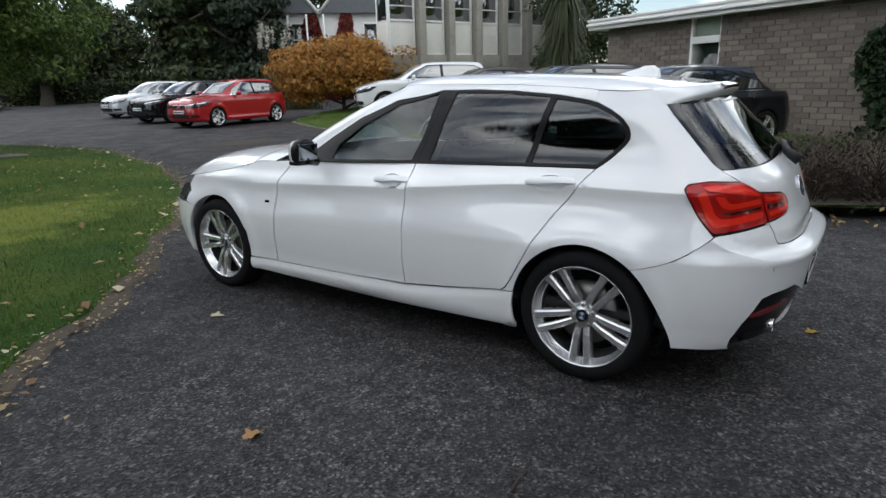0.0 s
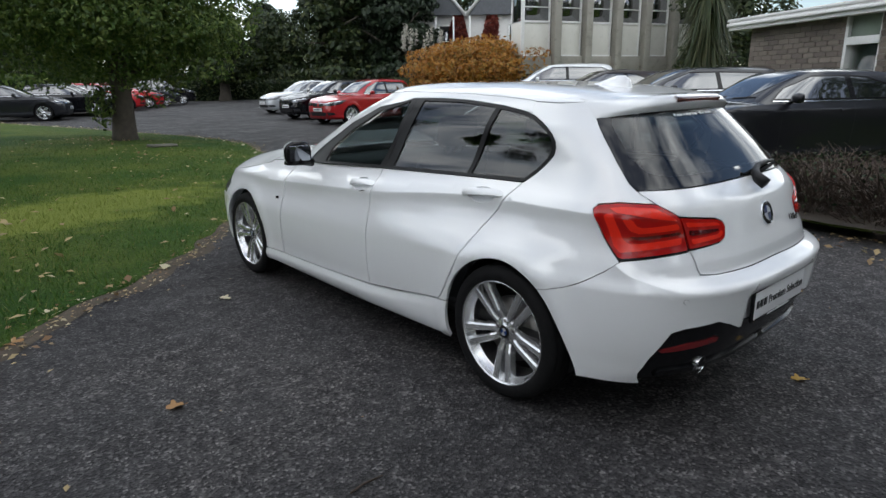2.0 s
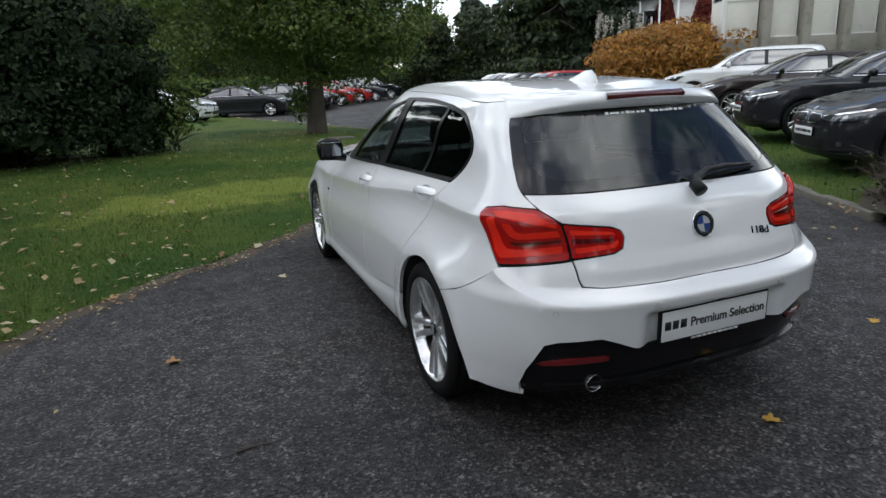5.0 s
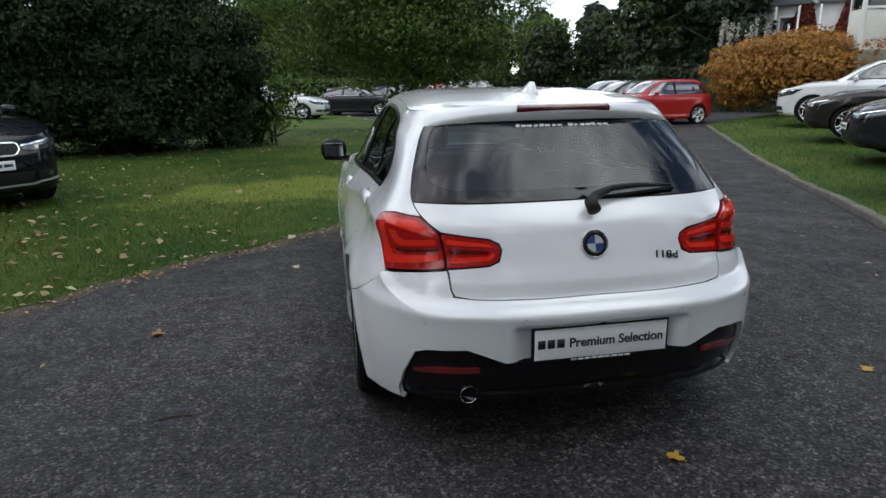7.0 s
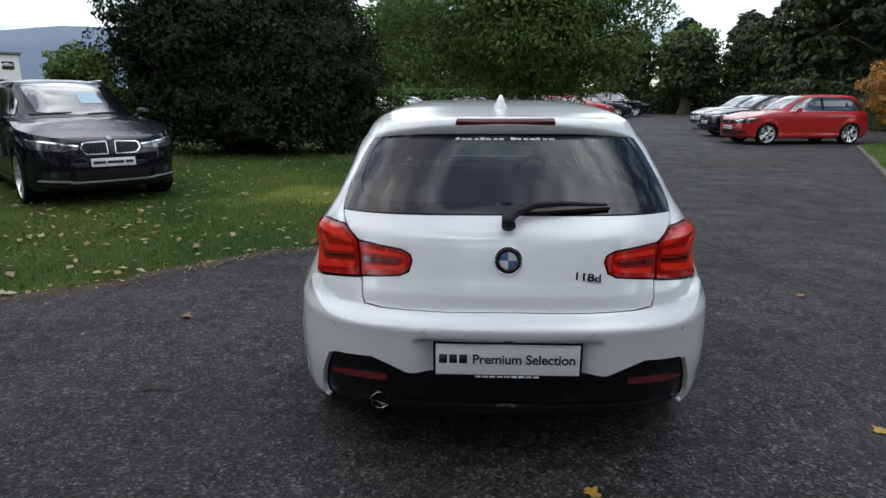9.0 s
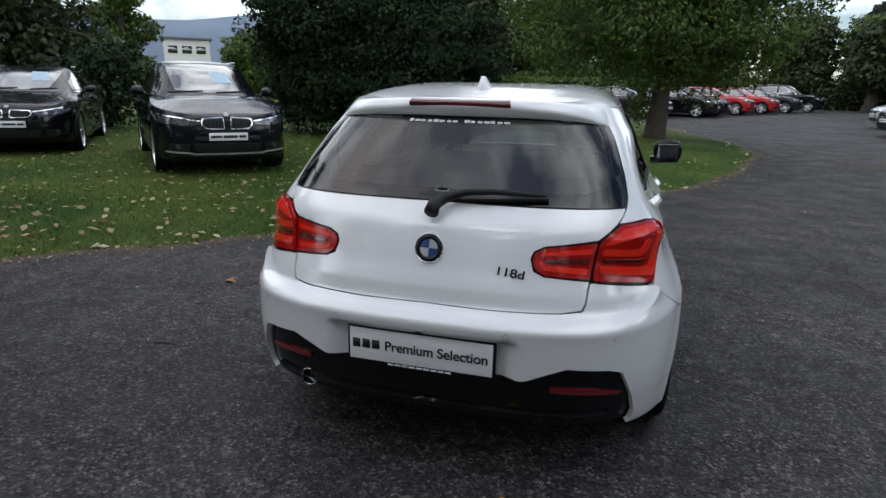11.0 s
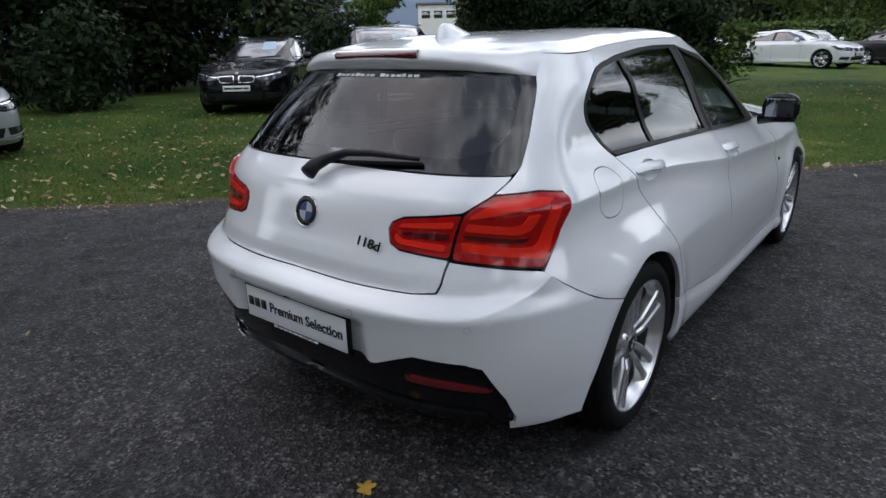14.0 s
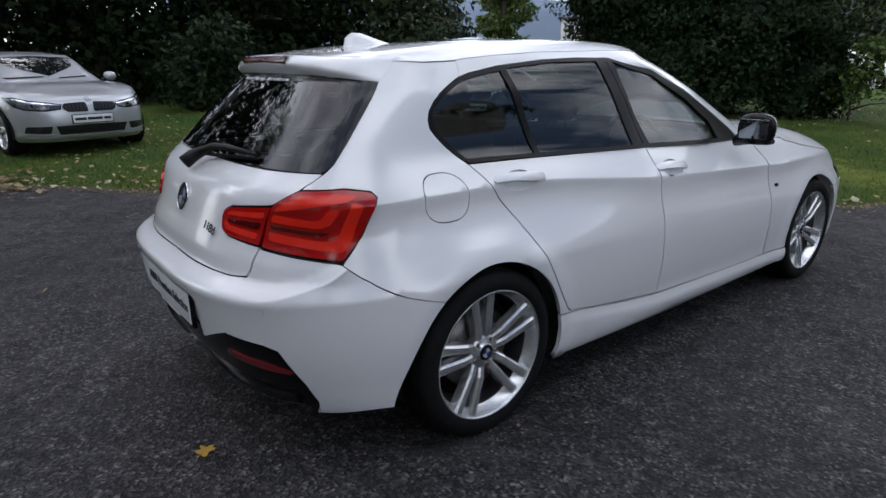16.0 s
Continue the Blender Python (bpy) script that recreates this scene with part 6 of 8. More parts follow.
    pane = part("rear_window", skin(body, [(QR, 1.043), (-0.84, 1.043), (-0.732, 1.062), (-0.665, 1.118), (-0.607, 1.245), (-0.617, 1.27), (-0.80, 1.284), (QR, 1.287)], (), 0.035, both, -0.001, 0.0), DARK_GLASS, tailgate, "tinted heated rear window")
    pane.visible_shadow = False
    crown = curve((-0.35, 1.342), (-0.2, 1.366), (0.1, 1.400), (0.5, 1.420), (0.9, 1.424), (1.2, 1.412), (1.36, 1.385))
    # spoiler
    bm = bmesh.new()
    rows = []
    def roof_height(x, y):
        q = body.q_of_y(y, 1.335)
        k = min(1.0, abs(x) / max(body.at(q, 1.335, 1).x, 1e-6))
        return 1.335 + max(0.0, crown(y) - 1.335) * (1 - k ** 7.5)

    for i in range(41):
        u = -1 + 2 * i / 40
        inward = (1 - abs(u)) ** 0.8
        q = -0.457 + (QR + 0.457) * inward
        s = -1 if u < 0 else 1
        fade = (1 - u * u) ** 0.8
        end = abs(u) ** 6
        low = 1.288 - 0.024 * abs(u) ** 4
        row = []
        edge_at = body.at(q, 1.338, s)
        y = edge_at.y + 0.10 - 0.07 * end
        xe = edge_at.x * (0.97 + 0.028 * end)
        row.append(bm.verts.new((xe if abs(u) > 1e-6 else 0.0, y, roof_height(xe, y) + 0.001)))
        for z, o in ((1.341, 0.002), (1.334, 0.028), (1.324, 0.043), (1.312, 0.050), (1.298, 0.050), (1.290, 0.040), (1.288, -0.012)):
            z = 1.341 - (1.341 - z) / 0.053 * (1.341 - low)
            qe = -0.457 - max(0.0, 1.334 - z) * 0.85
            p = body.at(qe + (QR - qe) * inward, z, s, 0.003 - 0.002 * end + o * fade)
            if abs(u) < 1e-6:
                p.x = 0.0
            row.append(bm.verts.new(p))
        rows.append(row)
    for a, b in zip(rows, rows[1:]):
        for j in range(len(a) - 1):
            bm.faces.new((a[j], a[j + 1], b[j + 1], b[j]))
    bmesh.ops.recalc_face_normals(bm, faces=bm.faces[:])
    spoiler = part("roof_spoiler", bm, WHITE, tailgate, "white roof spoiler")
    bm = bmesh.new()
    rows = []
    for i in range(17):
        u = -1 + 2 * i / 16
        x = 0.192 * u
        q = body.q_of_x(abs(x) + 1e-4, 1.30)
        row = []
        for z, o in ((1.317, 0.046), (1.314, 0.0585), (1.299, 0.0605), (1.295, 0.046)):
            p = body.at(q, z, -1 if x < 0 else 1, o)
            p.z -= 0.004
            row.append(bm.verts.new(p))
        rows.append(row)
    for a, b in zip(rows, rows[1:]):
        for j in range(3):
            bm.faces.new((a[j], a[j + 1], b[j + 1], b[j]))
    bmesh.ops.recalc_face_normals(bm, faces=bm.faces[:])
    part("high_brake_lamp", bm, LAMP_DARK, tailgate, "dark red high-level brake lamp")
    # roof, bonnet, windscreen
    edge = [(QR, 1.338), (-0.9, 1.337), (-0.5, 1.334), (-0.25, 1.330), (0.02, 1.335), (0.25, 1.352), (0.5, 1.366), (0.95, 1.376), (1.5, 1.378), (2.12, 1.370), (2.6, 1.381), (CF, 1.383)]
    part("roof", span(cabin, edge, crown, 44, 0.035, bow=7.5), WHITE, car, "white roof panel")
    part("headliner", span(cabin, [(q, z - 0.02) for q, z in edge], crown, 12, 0.08, 0.03), HEADLINER, car, "grey headliner")
    hood_edge = [(2.16, 0.918), (2.3, 0.914), (2.7, 0.874), (2.95, 0.830), (3.17, 0.782), (3.4, 0.738), (QF, 0.712)]
    hood_top = curve((2.0, 0.975), (2.3, 0.975), (2.7, 0.955), (3.0, 0.918), (3.25, 0.852), (3.39, 0.750))
    part("bonnet", span(body, hood_edge, hood_top, 30, 0.04, bow=4.2), WHITE, car, "white bonnet")
    part("cowl", span(body, [(1.93, 0.925), (2.16, 0.912)], curve((1.9, 0.93), (2.4, 0.93)), 12, 0.06), TRIM, car, "black windscreen cowl")
    glass = [(CF, 0.95), (2.5, 0.95), (2.36, 0.955), (2.28, 1.0), (2.335, 1.1), (2.315, 1.2), (2.225, 1.30), (2.13, 1.362), (2.6, 1.375), (CF, 1.378)]
    pane = part("windscreen", skin(cabin, glass, (), 0.05, both, -0.002, 0.0), GLASS, car, "windscreen")
    pane.visible_shadow = False
    foot = [p for p in front_arch if p[0] > 2.8 and p[1] < 0.585]
    fb = [p for p in foot if p[1] < 0.555] + [[p for p in foot if p[1] >= 0.555][0], (3.06, 0.589), (3.2, 0.583), (3.45, 0.591), (3.52, 0.655), (QF, 0.70), (QF, 0.2)]
    front_bumper = part("front_bumper", skin(body, fb, (), 0.035, both, 0.0, 0.02), WHITE, car, "white front bumper")
    part("intake", skin(body, [(3.3, 0.26), (QF, 0.24), (QF, 0.40), (3.40, 0.39)], (), 0.05, both, 0.004, 0.01), TRIM, front_bumper, "black lower intake")
    for side in both:
        ring = [(3.68, 0.555), (3.90, 0.55), (3.915, 0.68), (3.70, 0.69)]
        part("kidney_grille", skin(body, rounded(ring, 0.03), (), 0.03, (side,), 0.008, 0.012), CHROME, front_bumper, "chrome-framed grille")
        part("grille_bars", skin(body, rounded(inset(ring, 0.012), 0.025), (), 0.03, (side,), 0.011, 0.004), GLOSS_BLACK, front_bumper)
    # underside and wheel housings
    part("underbody", boxed((-0.62, -0.45, 0.19), (0.62, 3.1, 0.30), 0.03), TRIM, car, "black underbody")
    part("silencer", boxed((-0.40, -0.60, 0.215), (0.35, -0.40, 0.31), 0.04), STEEL, car, "grey exhaust silencer")
    for y in (0.0, 2.69):
        for side in both:
            prof = [(0.50, 0.02), (0.50, 0.352), (0.80, 0.352)]
            bm = lathe([(side * a, r) for a, r in prof], 64)
            bmesh.ops.delete(bm, geom=[v for v in bm.verts if v.co.z < -0.13], context="VERTS")
            bmesh.ops.translate(bm, vec=(0, y, 0.32), verts=bm.verts[:])
            part("wheel_housing", bm, TRIM, car, "black wheel housing")
    for y, side, turn in ((0.0, -1, 36), (0.0, 1, 8), (2.69, -1, 20), (2.69, 1, 30)):
        wheel(car, (side * 0.757, y, 0.317), side, turn)
        part("brake_caliper", boxed((min(side * 0.735, side * 0.775), y + 0.09, 0.25), (max(side * 0.735, side * 0.775), y + 0.155, 0.39), 0.012), STEEL, car)
    # mirrors
    for side in both:
        bm = bmesh.new()
        bmesh.ops.create_uvsphere(bm, u_segments=24, v_segments=16, radius=1.0)
        for v in bm.verts:
            x, y, z = v.co
            y = max(y, 0.12)
            grow = 1.0 + 0.12 * x * side
            v.co = (side * 0.902 + 0.087 * math.copysign(abs(x) ** 0.75, x), 1.715 + 0.085 * y, 1.012 + 0.072 * math.copysign(abs(z) ** 0.75, z) * grow)
        cap = part("door_mirror", bm, WHITE, car, "door mirror with a white cap and black foot")
        bm = bmesh.new()
        bmesh.ops.create_uvsphere(bm, u_segments=24, v_segments=16, radius=1.0)
        for v in bm.verts:
            x, y, z = v.co
            v.co = (side * 0.902 + 0.091 * math.copysign(abs(x) ** 0.75, x), 1.71 + (0.066 * y if y > 0 else 0.024 * y), 1.010 + 0.076 * math.copysign(abs(z) ** 0.75, z))
        part("mirror_shell", bm, GLOSS_BLACK, cap, "black mirror rim")
        part("mirror_glass", boxed((-0.066, -0.002, -0.047), (0.066, 0.002, 0.047), 0.0015, pose(side * 0.902, 1.682, 1.012, 7, 0, 7 * side)), MIRROR, cap, "mirror glass")
        part("mirror_foot", tube([(side * 0.80, 1.73, 0.945), (side * 0.86, 1.72, 0.955), (side * 0.91, 1.715, 0.97)], [0.03, 0.026, 0.035], 10), GLOSS_BLACK, cap)
        part("lower_shell", boxed((side * 0.902 - 0.075, 1.70, 0.937), (side * 0.902 + 0.075, 1.775, 0.965), 0.012), GLOSS_BLACK, cap)
    # fin, emblem, badge, wiper, exhaust, plate
    bm = bmesh.new()
    rows = []
    for y, w, h in ((0.085, 0.004, 0.004), (0.05, 0.026, 0.018), (0.0, 0.034, 0.042), (-0.04, 0.034, 0.064), (-0.075, 0.030, 0.070), (-0.10, 0.022, 0.050), (-0.108, 0.012, 0.0)):
        y, h, w = 1.2 * y + 0.075, 0.85 * h, 1.15 * w
        z = crown(y) - 0.006
        rows.append([bm.verts.new(p) for p in ((-w, y, z), (-w * 0.55, y, z + h * 0.45), (-w * 0.16, y, z + h), (w * 0.16, y, z + h), (w * 0.55, y, z + h * 0.45), (w, y, z))])
    for a, b in zip(rows, rows[1:]):
        for j in range(5):
            bm.faces.new((a[j], a[j + 1], b[j + 1], b[j]))
    bmesh.ops.recalc_face_normals(bm, faces=bm.faces[:])
    part("roof_aerial", bm, WHITE, car, "white shark-fin aerial")
    roundel("emblem", tailgate, pose(0, body.rear(0.86) - 0.002, 0.86, 0, -17.5, -90), 0.052)
    zb, xb = 0.801, 0.283
    pa, pb = body.at(body.q_of_x(xb - 0.05, zb), zb, 1), body.at(body.q_of_x(xb + 0.05, zb), zb, 1)
    pm = body.at(body.q_of_x(xb, zb), zb, 1, 0.004)
    lean = math.degrees(math.atan2(body.rear(zb + 0.03) - body.rear(zb - 0.03), 0.06))
    badge = pose(pm.x, pm.y, pm.z, 90 - lean, 0, math.degrees(math.atan2(pb.y - pa.y, pb.x - pa.x)))
    shear = Matrix(((1.35, 0.25, 0, 0), (0, 1, 0, 0), (0, 0, 1.2, 0), (0, 0, 0, 1)))
    # Chrome letters in gloss black: their dark reflections are put into the colour.
    letters("118d", 0.039, GLOSS_BLACK, "badge", tailgate, badge @ shear, "chrome model badge, painted black for its dark reflections", 0.95, 0.0006)
    wiper = part("rear_wiper", tube([(0.0, -0.735, 0.982), (0.0, -0.70, 1.005), (0.03, -0.672, 1.022), (0.10, -0.652, 1.045), (0.20, -0.640, 1.050), (0.37, -0.612, 1.042)], [0.026, 0.024, 0.018, 0.013, 0.011, 0.006], 10), TRIM, tailgate, "black rear wiper arm")
    part("wiper_blade", tube([(0.03, -0.664, 1.012), (0.18, -0.648, 1.020), (0.38, -0.612, 1.028)], 0.007, 6), RUBBER, wiper)
    for i in range(15):
        x = -0.180 + i * 0.0252
        q = body.q_of_x(abs(x) + 0.001, 1.268)
        wq = body.q_of_x(abs(x) + 0.017 + 0.003 * (i % 3), 1.268)
        zt = 1.2715 if i % 4 else 1.274
        part("web_lettering_bar", skin(body, [(q, 1.264), (wq, 1.264), (wq, zt), (q, zt)], (), 0.03, (-1 if x < 0 else 1,), 0.0015, 0.0), WHITE_PRINT, tailgate)
    pipe = part("exhaust_pipe", lathe([(-0.03, 0.034), (0.0, 0.0355), (0.002, 0.0345), (0.0, 0.0330), (-0.012, 0.0325)], 28), CHROME, car, "chrome exhaust tip")
    pipe.matrix_basis = pose(-0.475, -0.752, 0.303, 0, 4, -90)
    part("pipe_body", lathe([(-0.15, 0.034), (-0.028, 0.0345)], 24), TRIM, pipe)
    dark = part("pipe_bore", lathe([(-0.05, 0.0), (-0.05, 0.0322), (-0.012, 0.0327)], 24), TRIM, pipe)
    holder = part("number_plate", boxed((-0.266, -0.848, 0.448), (0.266, -0.832, 0.586), 0.006), GLOSS_BLACK, car, "white dealer plate in a black frame")
    part("plate_face", boxed((-0.256, -0.8505, 0.462), (0.256, -0.847, 0.578), 0.003), PLATE, holder)
    front_face = pose(0, -0.8515, 0.520, 90)
    letters("Premium Selection", 0.050, INK, "lettering", holder, front_face @ pose(0.058, 0, 0), "", 0.97, 0.0010)
    for i in range(3):
        part("lettering_bar", boxed((-0.244 + i * 0.036, -0.8521, 0.506), (-0.244 + i * 0.036 + 0.028, -0.8505, 0.539)), INK, holder)
    for i in range(9):
        part("web_lettering_bar", boxed((-0.115 + i * 0.026, -0.8492, 0.4505), (-0.115 + i * 0.026 + 0.021, -0.8475, 0.4575)), WHITE_PRINT, holder)
    # cabin
    for x in (-0.37, 0.37):
        seat(car, x, 1.02, 0.36)
    bench = part("rear_bench", boxed((-0.62, 0.02, 0.38), (0.62, 0.50, 0.54), 0.05), CLOTH, car, "dark cloth rear bench")
    part("backrest", boxed((-0.62, -0.07, 0.0), (0.62, 0.07, 0.50), 0.05, pose(0, 0.02, 0.48, 22)), CLOTH, bench)
    for x in (-0.40, 0.0, 0.40):
        part("headrest", boxed((-0.12, -0.04, 0.0), (0.12, 0.04, 0.13), 0.04, pose(x, -0.16, 0.93, 18)), CLOTH, bench)
    part("dashboard", boxed((-0.70, 1.62, 0.62), (0.70, 2.10, 0.93), 0.06), LINING, car, "dark dashboard")
    steer = part("steering_wheel", lathe([(0.0 + 0.014 * math.cos(a), 0.175 + 0.014 * math.sin(a)) for a in [2 * math.pi * i / 10 for i in range(10)]], 36, closed=True), TRIM, car, "black steering wheel")
    steer.matrix_basis = pose(0.37, 1.50, 0.90, 0, 25, -90)
    part("steering_spoke", boxed((-0.01, -0.165, -0.02), (0.01, 0.165, 0.02), 0.008), TRIM, steer)
    part("rear_view_mirror", boxed((-0.12, 1.40, 1.255), (0.12, 1.43, 1.315), 0.02), TRIM, car, "inside mirror")
    part("floor_pan", boxed((-0.78, -0.5, 0.30), (0.78, 2.1, 0.36), 0.02), LINING, car)
    part("boot_floor", boxed((-0.55, -0.62, 0.58), (0.55, 0.0, 0.64), 0.02), LINING, car)
    return car


build_hatch()

# ---- the other parked cars ----
def parked_car(name, label, paint_mat, style, place, heading, length=4.6, wide=1.81, high=1.43, wb=2.81, nose=0.80, belt=0.95, wheel_r=0.33, rim=ALLOY, chrome=True, sheet_in_window=False, group="cars for sale", fine=28, lower=None, rails=False, tall_face=1.0):
    """A parked car seen mostly from the front. place: the ground under the middle of its nose; heading: the way that it faces."""
    dx, dy = Vector(heading).normalized()
    car = thing(name, label, "car", pose(place[0] - dx * (wb + nose), place[1] - dy * (wb + nose), place[2], 0, 0, math.degrees(math.atan2(-dx, dy))), group)
    s, zs = wide / 1.765, belt / 0.965
    R, F, H = -(length - wb - nose), wb + nose, high
    w_tab = curve((0.15 * zs, 0.78 * s), (0.21 * zs, 0.835 * s), (0.27 * zs, 0.857 * s), (0.34 * zs, 0.848 * s), (0.6 * zs, 0.87 * s), (0.8 * zs, 0.8825 * s), (0.862 * zs, 0.880 * s), (0.885 * zs, 0.868 * s), (belt, 0.818 * s),
                  (belt + 0.12, 0.752 * s), (H - 0.12, 0.622 * s), (H - 0.05, 0.565 * s), (H, 0.50 * s))
    boot = style in ("saloon", "coupe")
    front_b = curve((0.15 * zs, F - 0.16), (0.3 * zs, F - 0.03), (0.45 * zs, F), (0.6 * zs, F - 0.012), (0.72 * zs, F - (0.035 if H > 1.5 else 0.055)), (0.82 * zs, F - (0.11 if H > 1.5 else 0.17)), (1.0 * zs, F - (0.34 if H > 1.5 else 0.43)))
    rear_b = curve((0.15 * zs, R + 0.22), (0.3 * zs, R + 0.05), (0.45 * zs, R), (0.62 * zs, R + 0.005), (0.72 * zs, R + 0.06), (0.95 * zs, R + 0.12))
    back_base = R + (0.62 if style == "saloon" else 0.55 if style == "coupe" else 0.16)
    back_top = R + (1.42 if style == "saloon" else 1.55 if style == "coupe" else 0.48 if style != "estate" else 0.62)
    base = wb - 0.40
    rear_c = curve((belt - 0.1, back_base - 0.14), (belt, back_base), (H - 0.12, back_top), (H, back_top + 0.2))
    front_c = curve((belt - 0.12, base + 0.32), (belt, base), (H - 0.12, base - 0.72), (H - 0.04, base - 0.95), (H, base - 1.08))
    arches = ((0.0, wheel_r, wheel_r + 0.065, 0.05, 0.012), (wb, wheel_r, wheel_r + 0.065, 0.05, 0.012))
    square = 1.5 if H > 1.5 else 0.4
    body = Shell(0.1, wb - 0.34, w_tab, rear_b, front_b, curve((0.3, 3.2), (1.0, 2.9)), curve((0.2 * zs, 3.2 + square), (0.7 * zs, 3.0 + square), (0.9 * zs, 2.7 + square)), arches)
    y0 = max(0.1, back_base + 0.45)
    cabin = Shell(y0, max(y0 + 0.3, base - 1.25), w_tab, rear_c, front_c, curve((belt, 3.2), (H, 2.6)), curve((belt, 4.2), (H, 3.2)))
    QR, QF, CR, CF = body.q_rear, body.q_front, cabin.q_rear, cabin.q_front
    PINNED.update((QR, QF, CR, CF))
    both = (-1, 1)

    def fx(x, z):
        return body.q_of_x(x * s, z * zs, True), z * zs

    def fy(y, z):
        return body.q_of_y(y, z * zs), z * zs

    ra = [(body.q_of_y(y, z), z) for y, z in arch(0.0, wheel_r, wheel_r + 0.03, 0.2 * zs, 14)]
    fa = [(body.q_of_y(y, z), z) for y, z in arch(wb, wheel_r, wheel_r + 0.03, 0.2 * zs, 14)]
    bonnet_edge = [fy(base - 0.12, 0.957), fy(base + 0.2, 0.945), fy(wb, 0.915), fy(wb + nose * 0.45, 0.865), (fx(0.62, 0.80)[0], 0.80 * zs), (fx(0.40, 0.765)[0], 0.765 * zs), (QF, 0.752 * zs)]
    tail_z = 0.945 * zs
    outline = [(QF, 0.2 * zs)] + fa + [(1.2, 0.185 * zs)] + ra + [(QR, 0.24 * zs), (QR, tail_z), (body.q_of_y(R + 0.4, tail_z), tail_z + 0.005), (0.1, belt), (base - 0.3, belt)] + bonnet_edge
    skin_part = part("body", skin(body, outline, (), 0.06, both, 0.0, 0.03), paint_mat, car, label.split(" parked")[0].split(" on ")[0])
    face = curve((base - 0.4, belt + 0.035), (base + 0.1, belt + 0.028), (wb + 0.1, belt - 0.005), (F - 0.45, 0.885 * zs), (F - 0.2, 0.815 * zs), (F - 0.10, 0.76 * zs))
    part("bonnet", span(body, bonnet_edge, face, 16, 0.08), paint_mat, car)
    if boot:
        deck = [(QR, tail_z), (body.q_of_y(R + 0.4, tail_z), tail_z + 0.005), (0.1, belt - 0.002), (0.6, belt - 0.002)]
        part("boot_lid", span(body, deck, curve((R, tail_z), (R + 0.2, tail_z + 0.05), (0.4, belt + 0.04)), 14, 0.09), paint_mat, car)
    # cabin
    low = belt - 0.06
    roof_edge = [(CR, H - 0.075), (y0 - 0.3, H - 0.085), (y0, H - 0.08), (y0 + 0.5, H - 0.06), (max(y0 + 0.6, cabin.y1), H - 0.052), (cabin.y1 + 0.6, H - 0.06), (CF, H - 0.05)]
    part("cabin", skin(cabin, [(CR, low), (CF, low)] + roof_edge[::-1], (), 0.08, both, 0.0, 0.0), paint_mat, car)
    yb, yf = back_top, base - 0.95
    crown = curve((yb - 0.05, H - 0.07), (yb + 0.35, H - 0.015), ((yb + yf) / 2 + 0.1, H), (yf - 0.3, H - 0.01), (yf + 0.05, H - 0.05))
    part("roof", span(cabin, roof_edge, crown, 16, 0.08), paint_mat, car)
    zt = H - 0.115

    def cy(y, z):
        return cabin.q_of_y(y, z), z

    # glass
    tail_y = back_base + (0.30 if boot else 0.26)
    top_back = back_top + (0.05 if boot else 0.12)
    pts = [cy(base - 0.28, belt + 0.03), cy(base - 0.55, (belt + zt) / 2 + 0.03), cy(base - 0.98, zt + 0.01), (max(y0 + 0.5, 1.0), zt + 0.015), cy(top_back + 0.3, zt - 0.02), cy(top_back + 0.08, zt - 0.10), cy(tail_y, belt + 0.09), cy(tail_y + 0.12, belt + 0.03)]
    mid_q = 0.95 * wb / 2.69
    slant = 0.03
    for side in both:
        band = part("window_surround", skin(cabin, pts, (), 0.08, (side,), 0.003, 0.0), GLOSS_BLACK, car)
        part("side_window", skin(cabin, [p for p in inset(pts, 0.028)], (), 0.08, (side,), 0.006, 0.0), PANE, band, "dark side windows")
        part("door_pillar", skin(cabin, [(mid_q - 0.06, belt + 0.03), (mid_q + 0.03, belt + 0.03), (mid_q + 0.03, zt + 0.01), (mid_q - 0.06, zt + 0.01)], (), 0.08, (side,), 0.009, 0.004), GLOSS_BLACK, band)
        if chrome:
            part("window_strip", skin(cabin, [(cy(base - 0.3, belt + 0.02)[0], belt + 0.018), (tail_y + 0.1, belt + 0.018), (tail_y + 0.1, belt + 0.03), (cy(base - 0.3, belt + 0.03)[0], belt + 0.03)], (), 0.1, (side,), 0.009, 0.005), CHROME, band)
        for q in (0.12 if boot else 0.06, mid_q, base - 0.34):
            tilt = 0.22 if q < 0.3 else 0.0
            part("door_seam", skin(body, [(q + tilt, 0.36 * zs), (q + tilt + 0.006, 0.36 * zs), (q + 0.006, belt - 0.01), (q, belt - 0.01)], (), 0.1, (side,), 0.0012, 0.0), TRIM, car)
        for q in (mid_q + 0.06, 0.22):
            part("door_handle", skin(body, rounded([(q, 0.86 * zs), (q + 0.2, 0.845 * zs), (q + 0.2, 0.875 * zs), (q, 0.89 * zs)], 0.012), (), 0.04, (side,), 0.03, 0.02), paint_mat, car)
        if lower:
            part("cladding", skin(body, [(wb - wheel_r - 0.05, 0.19 * zs), (wheel_r + 0.05, 0.19 * zs), (wheel_r + 0.06, 0.33 * zs), (wb - wheel_r - 0.06, 0.32 * zs)], (), 0.1, (side,), 0.012, 0.01), lower, car)
    wind = [(CF, belt + 0.045), cy(base - 0.06, belt + 0.05), cy(base - 0.2, belt + 0.09), cy(base - 0.52, (belt + zt) / 2 + 0.06), cy(base - 0.86, zt + 0.015), cy(base - 0.82, zt + 0.03), (CF, zt + 0.045)]
    screen = part("windscreen", skin(cabin, wind, (), 0.07, both, 0.005, 0.0), PANE, car, "windscreen that mirrors the sky")
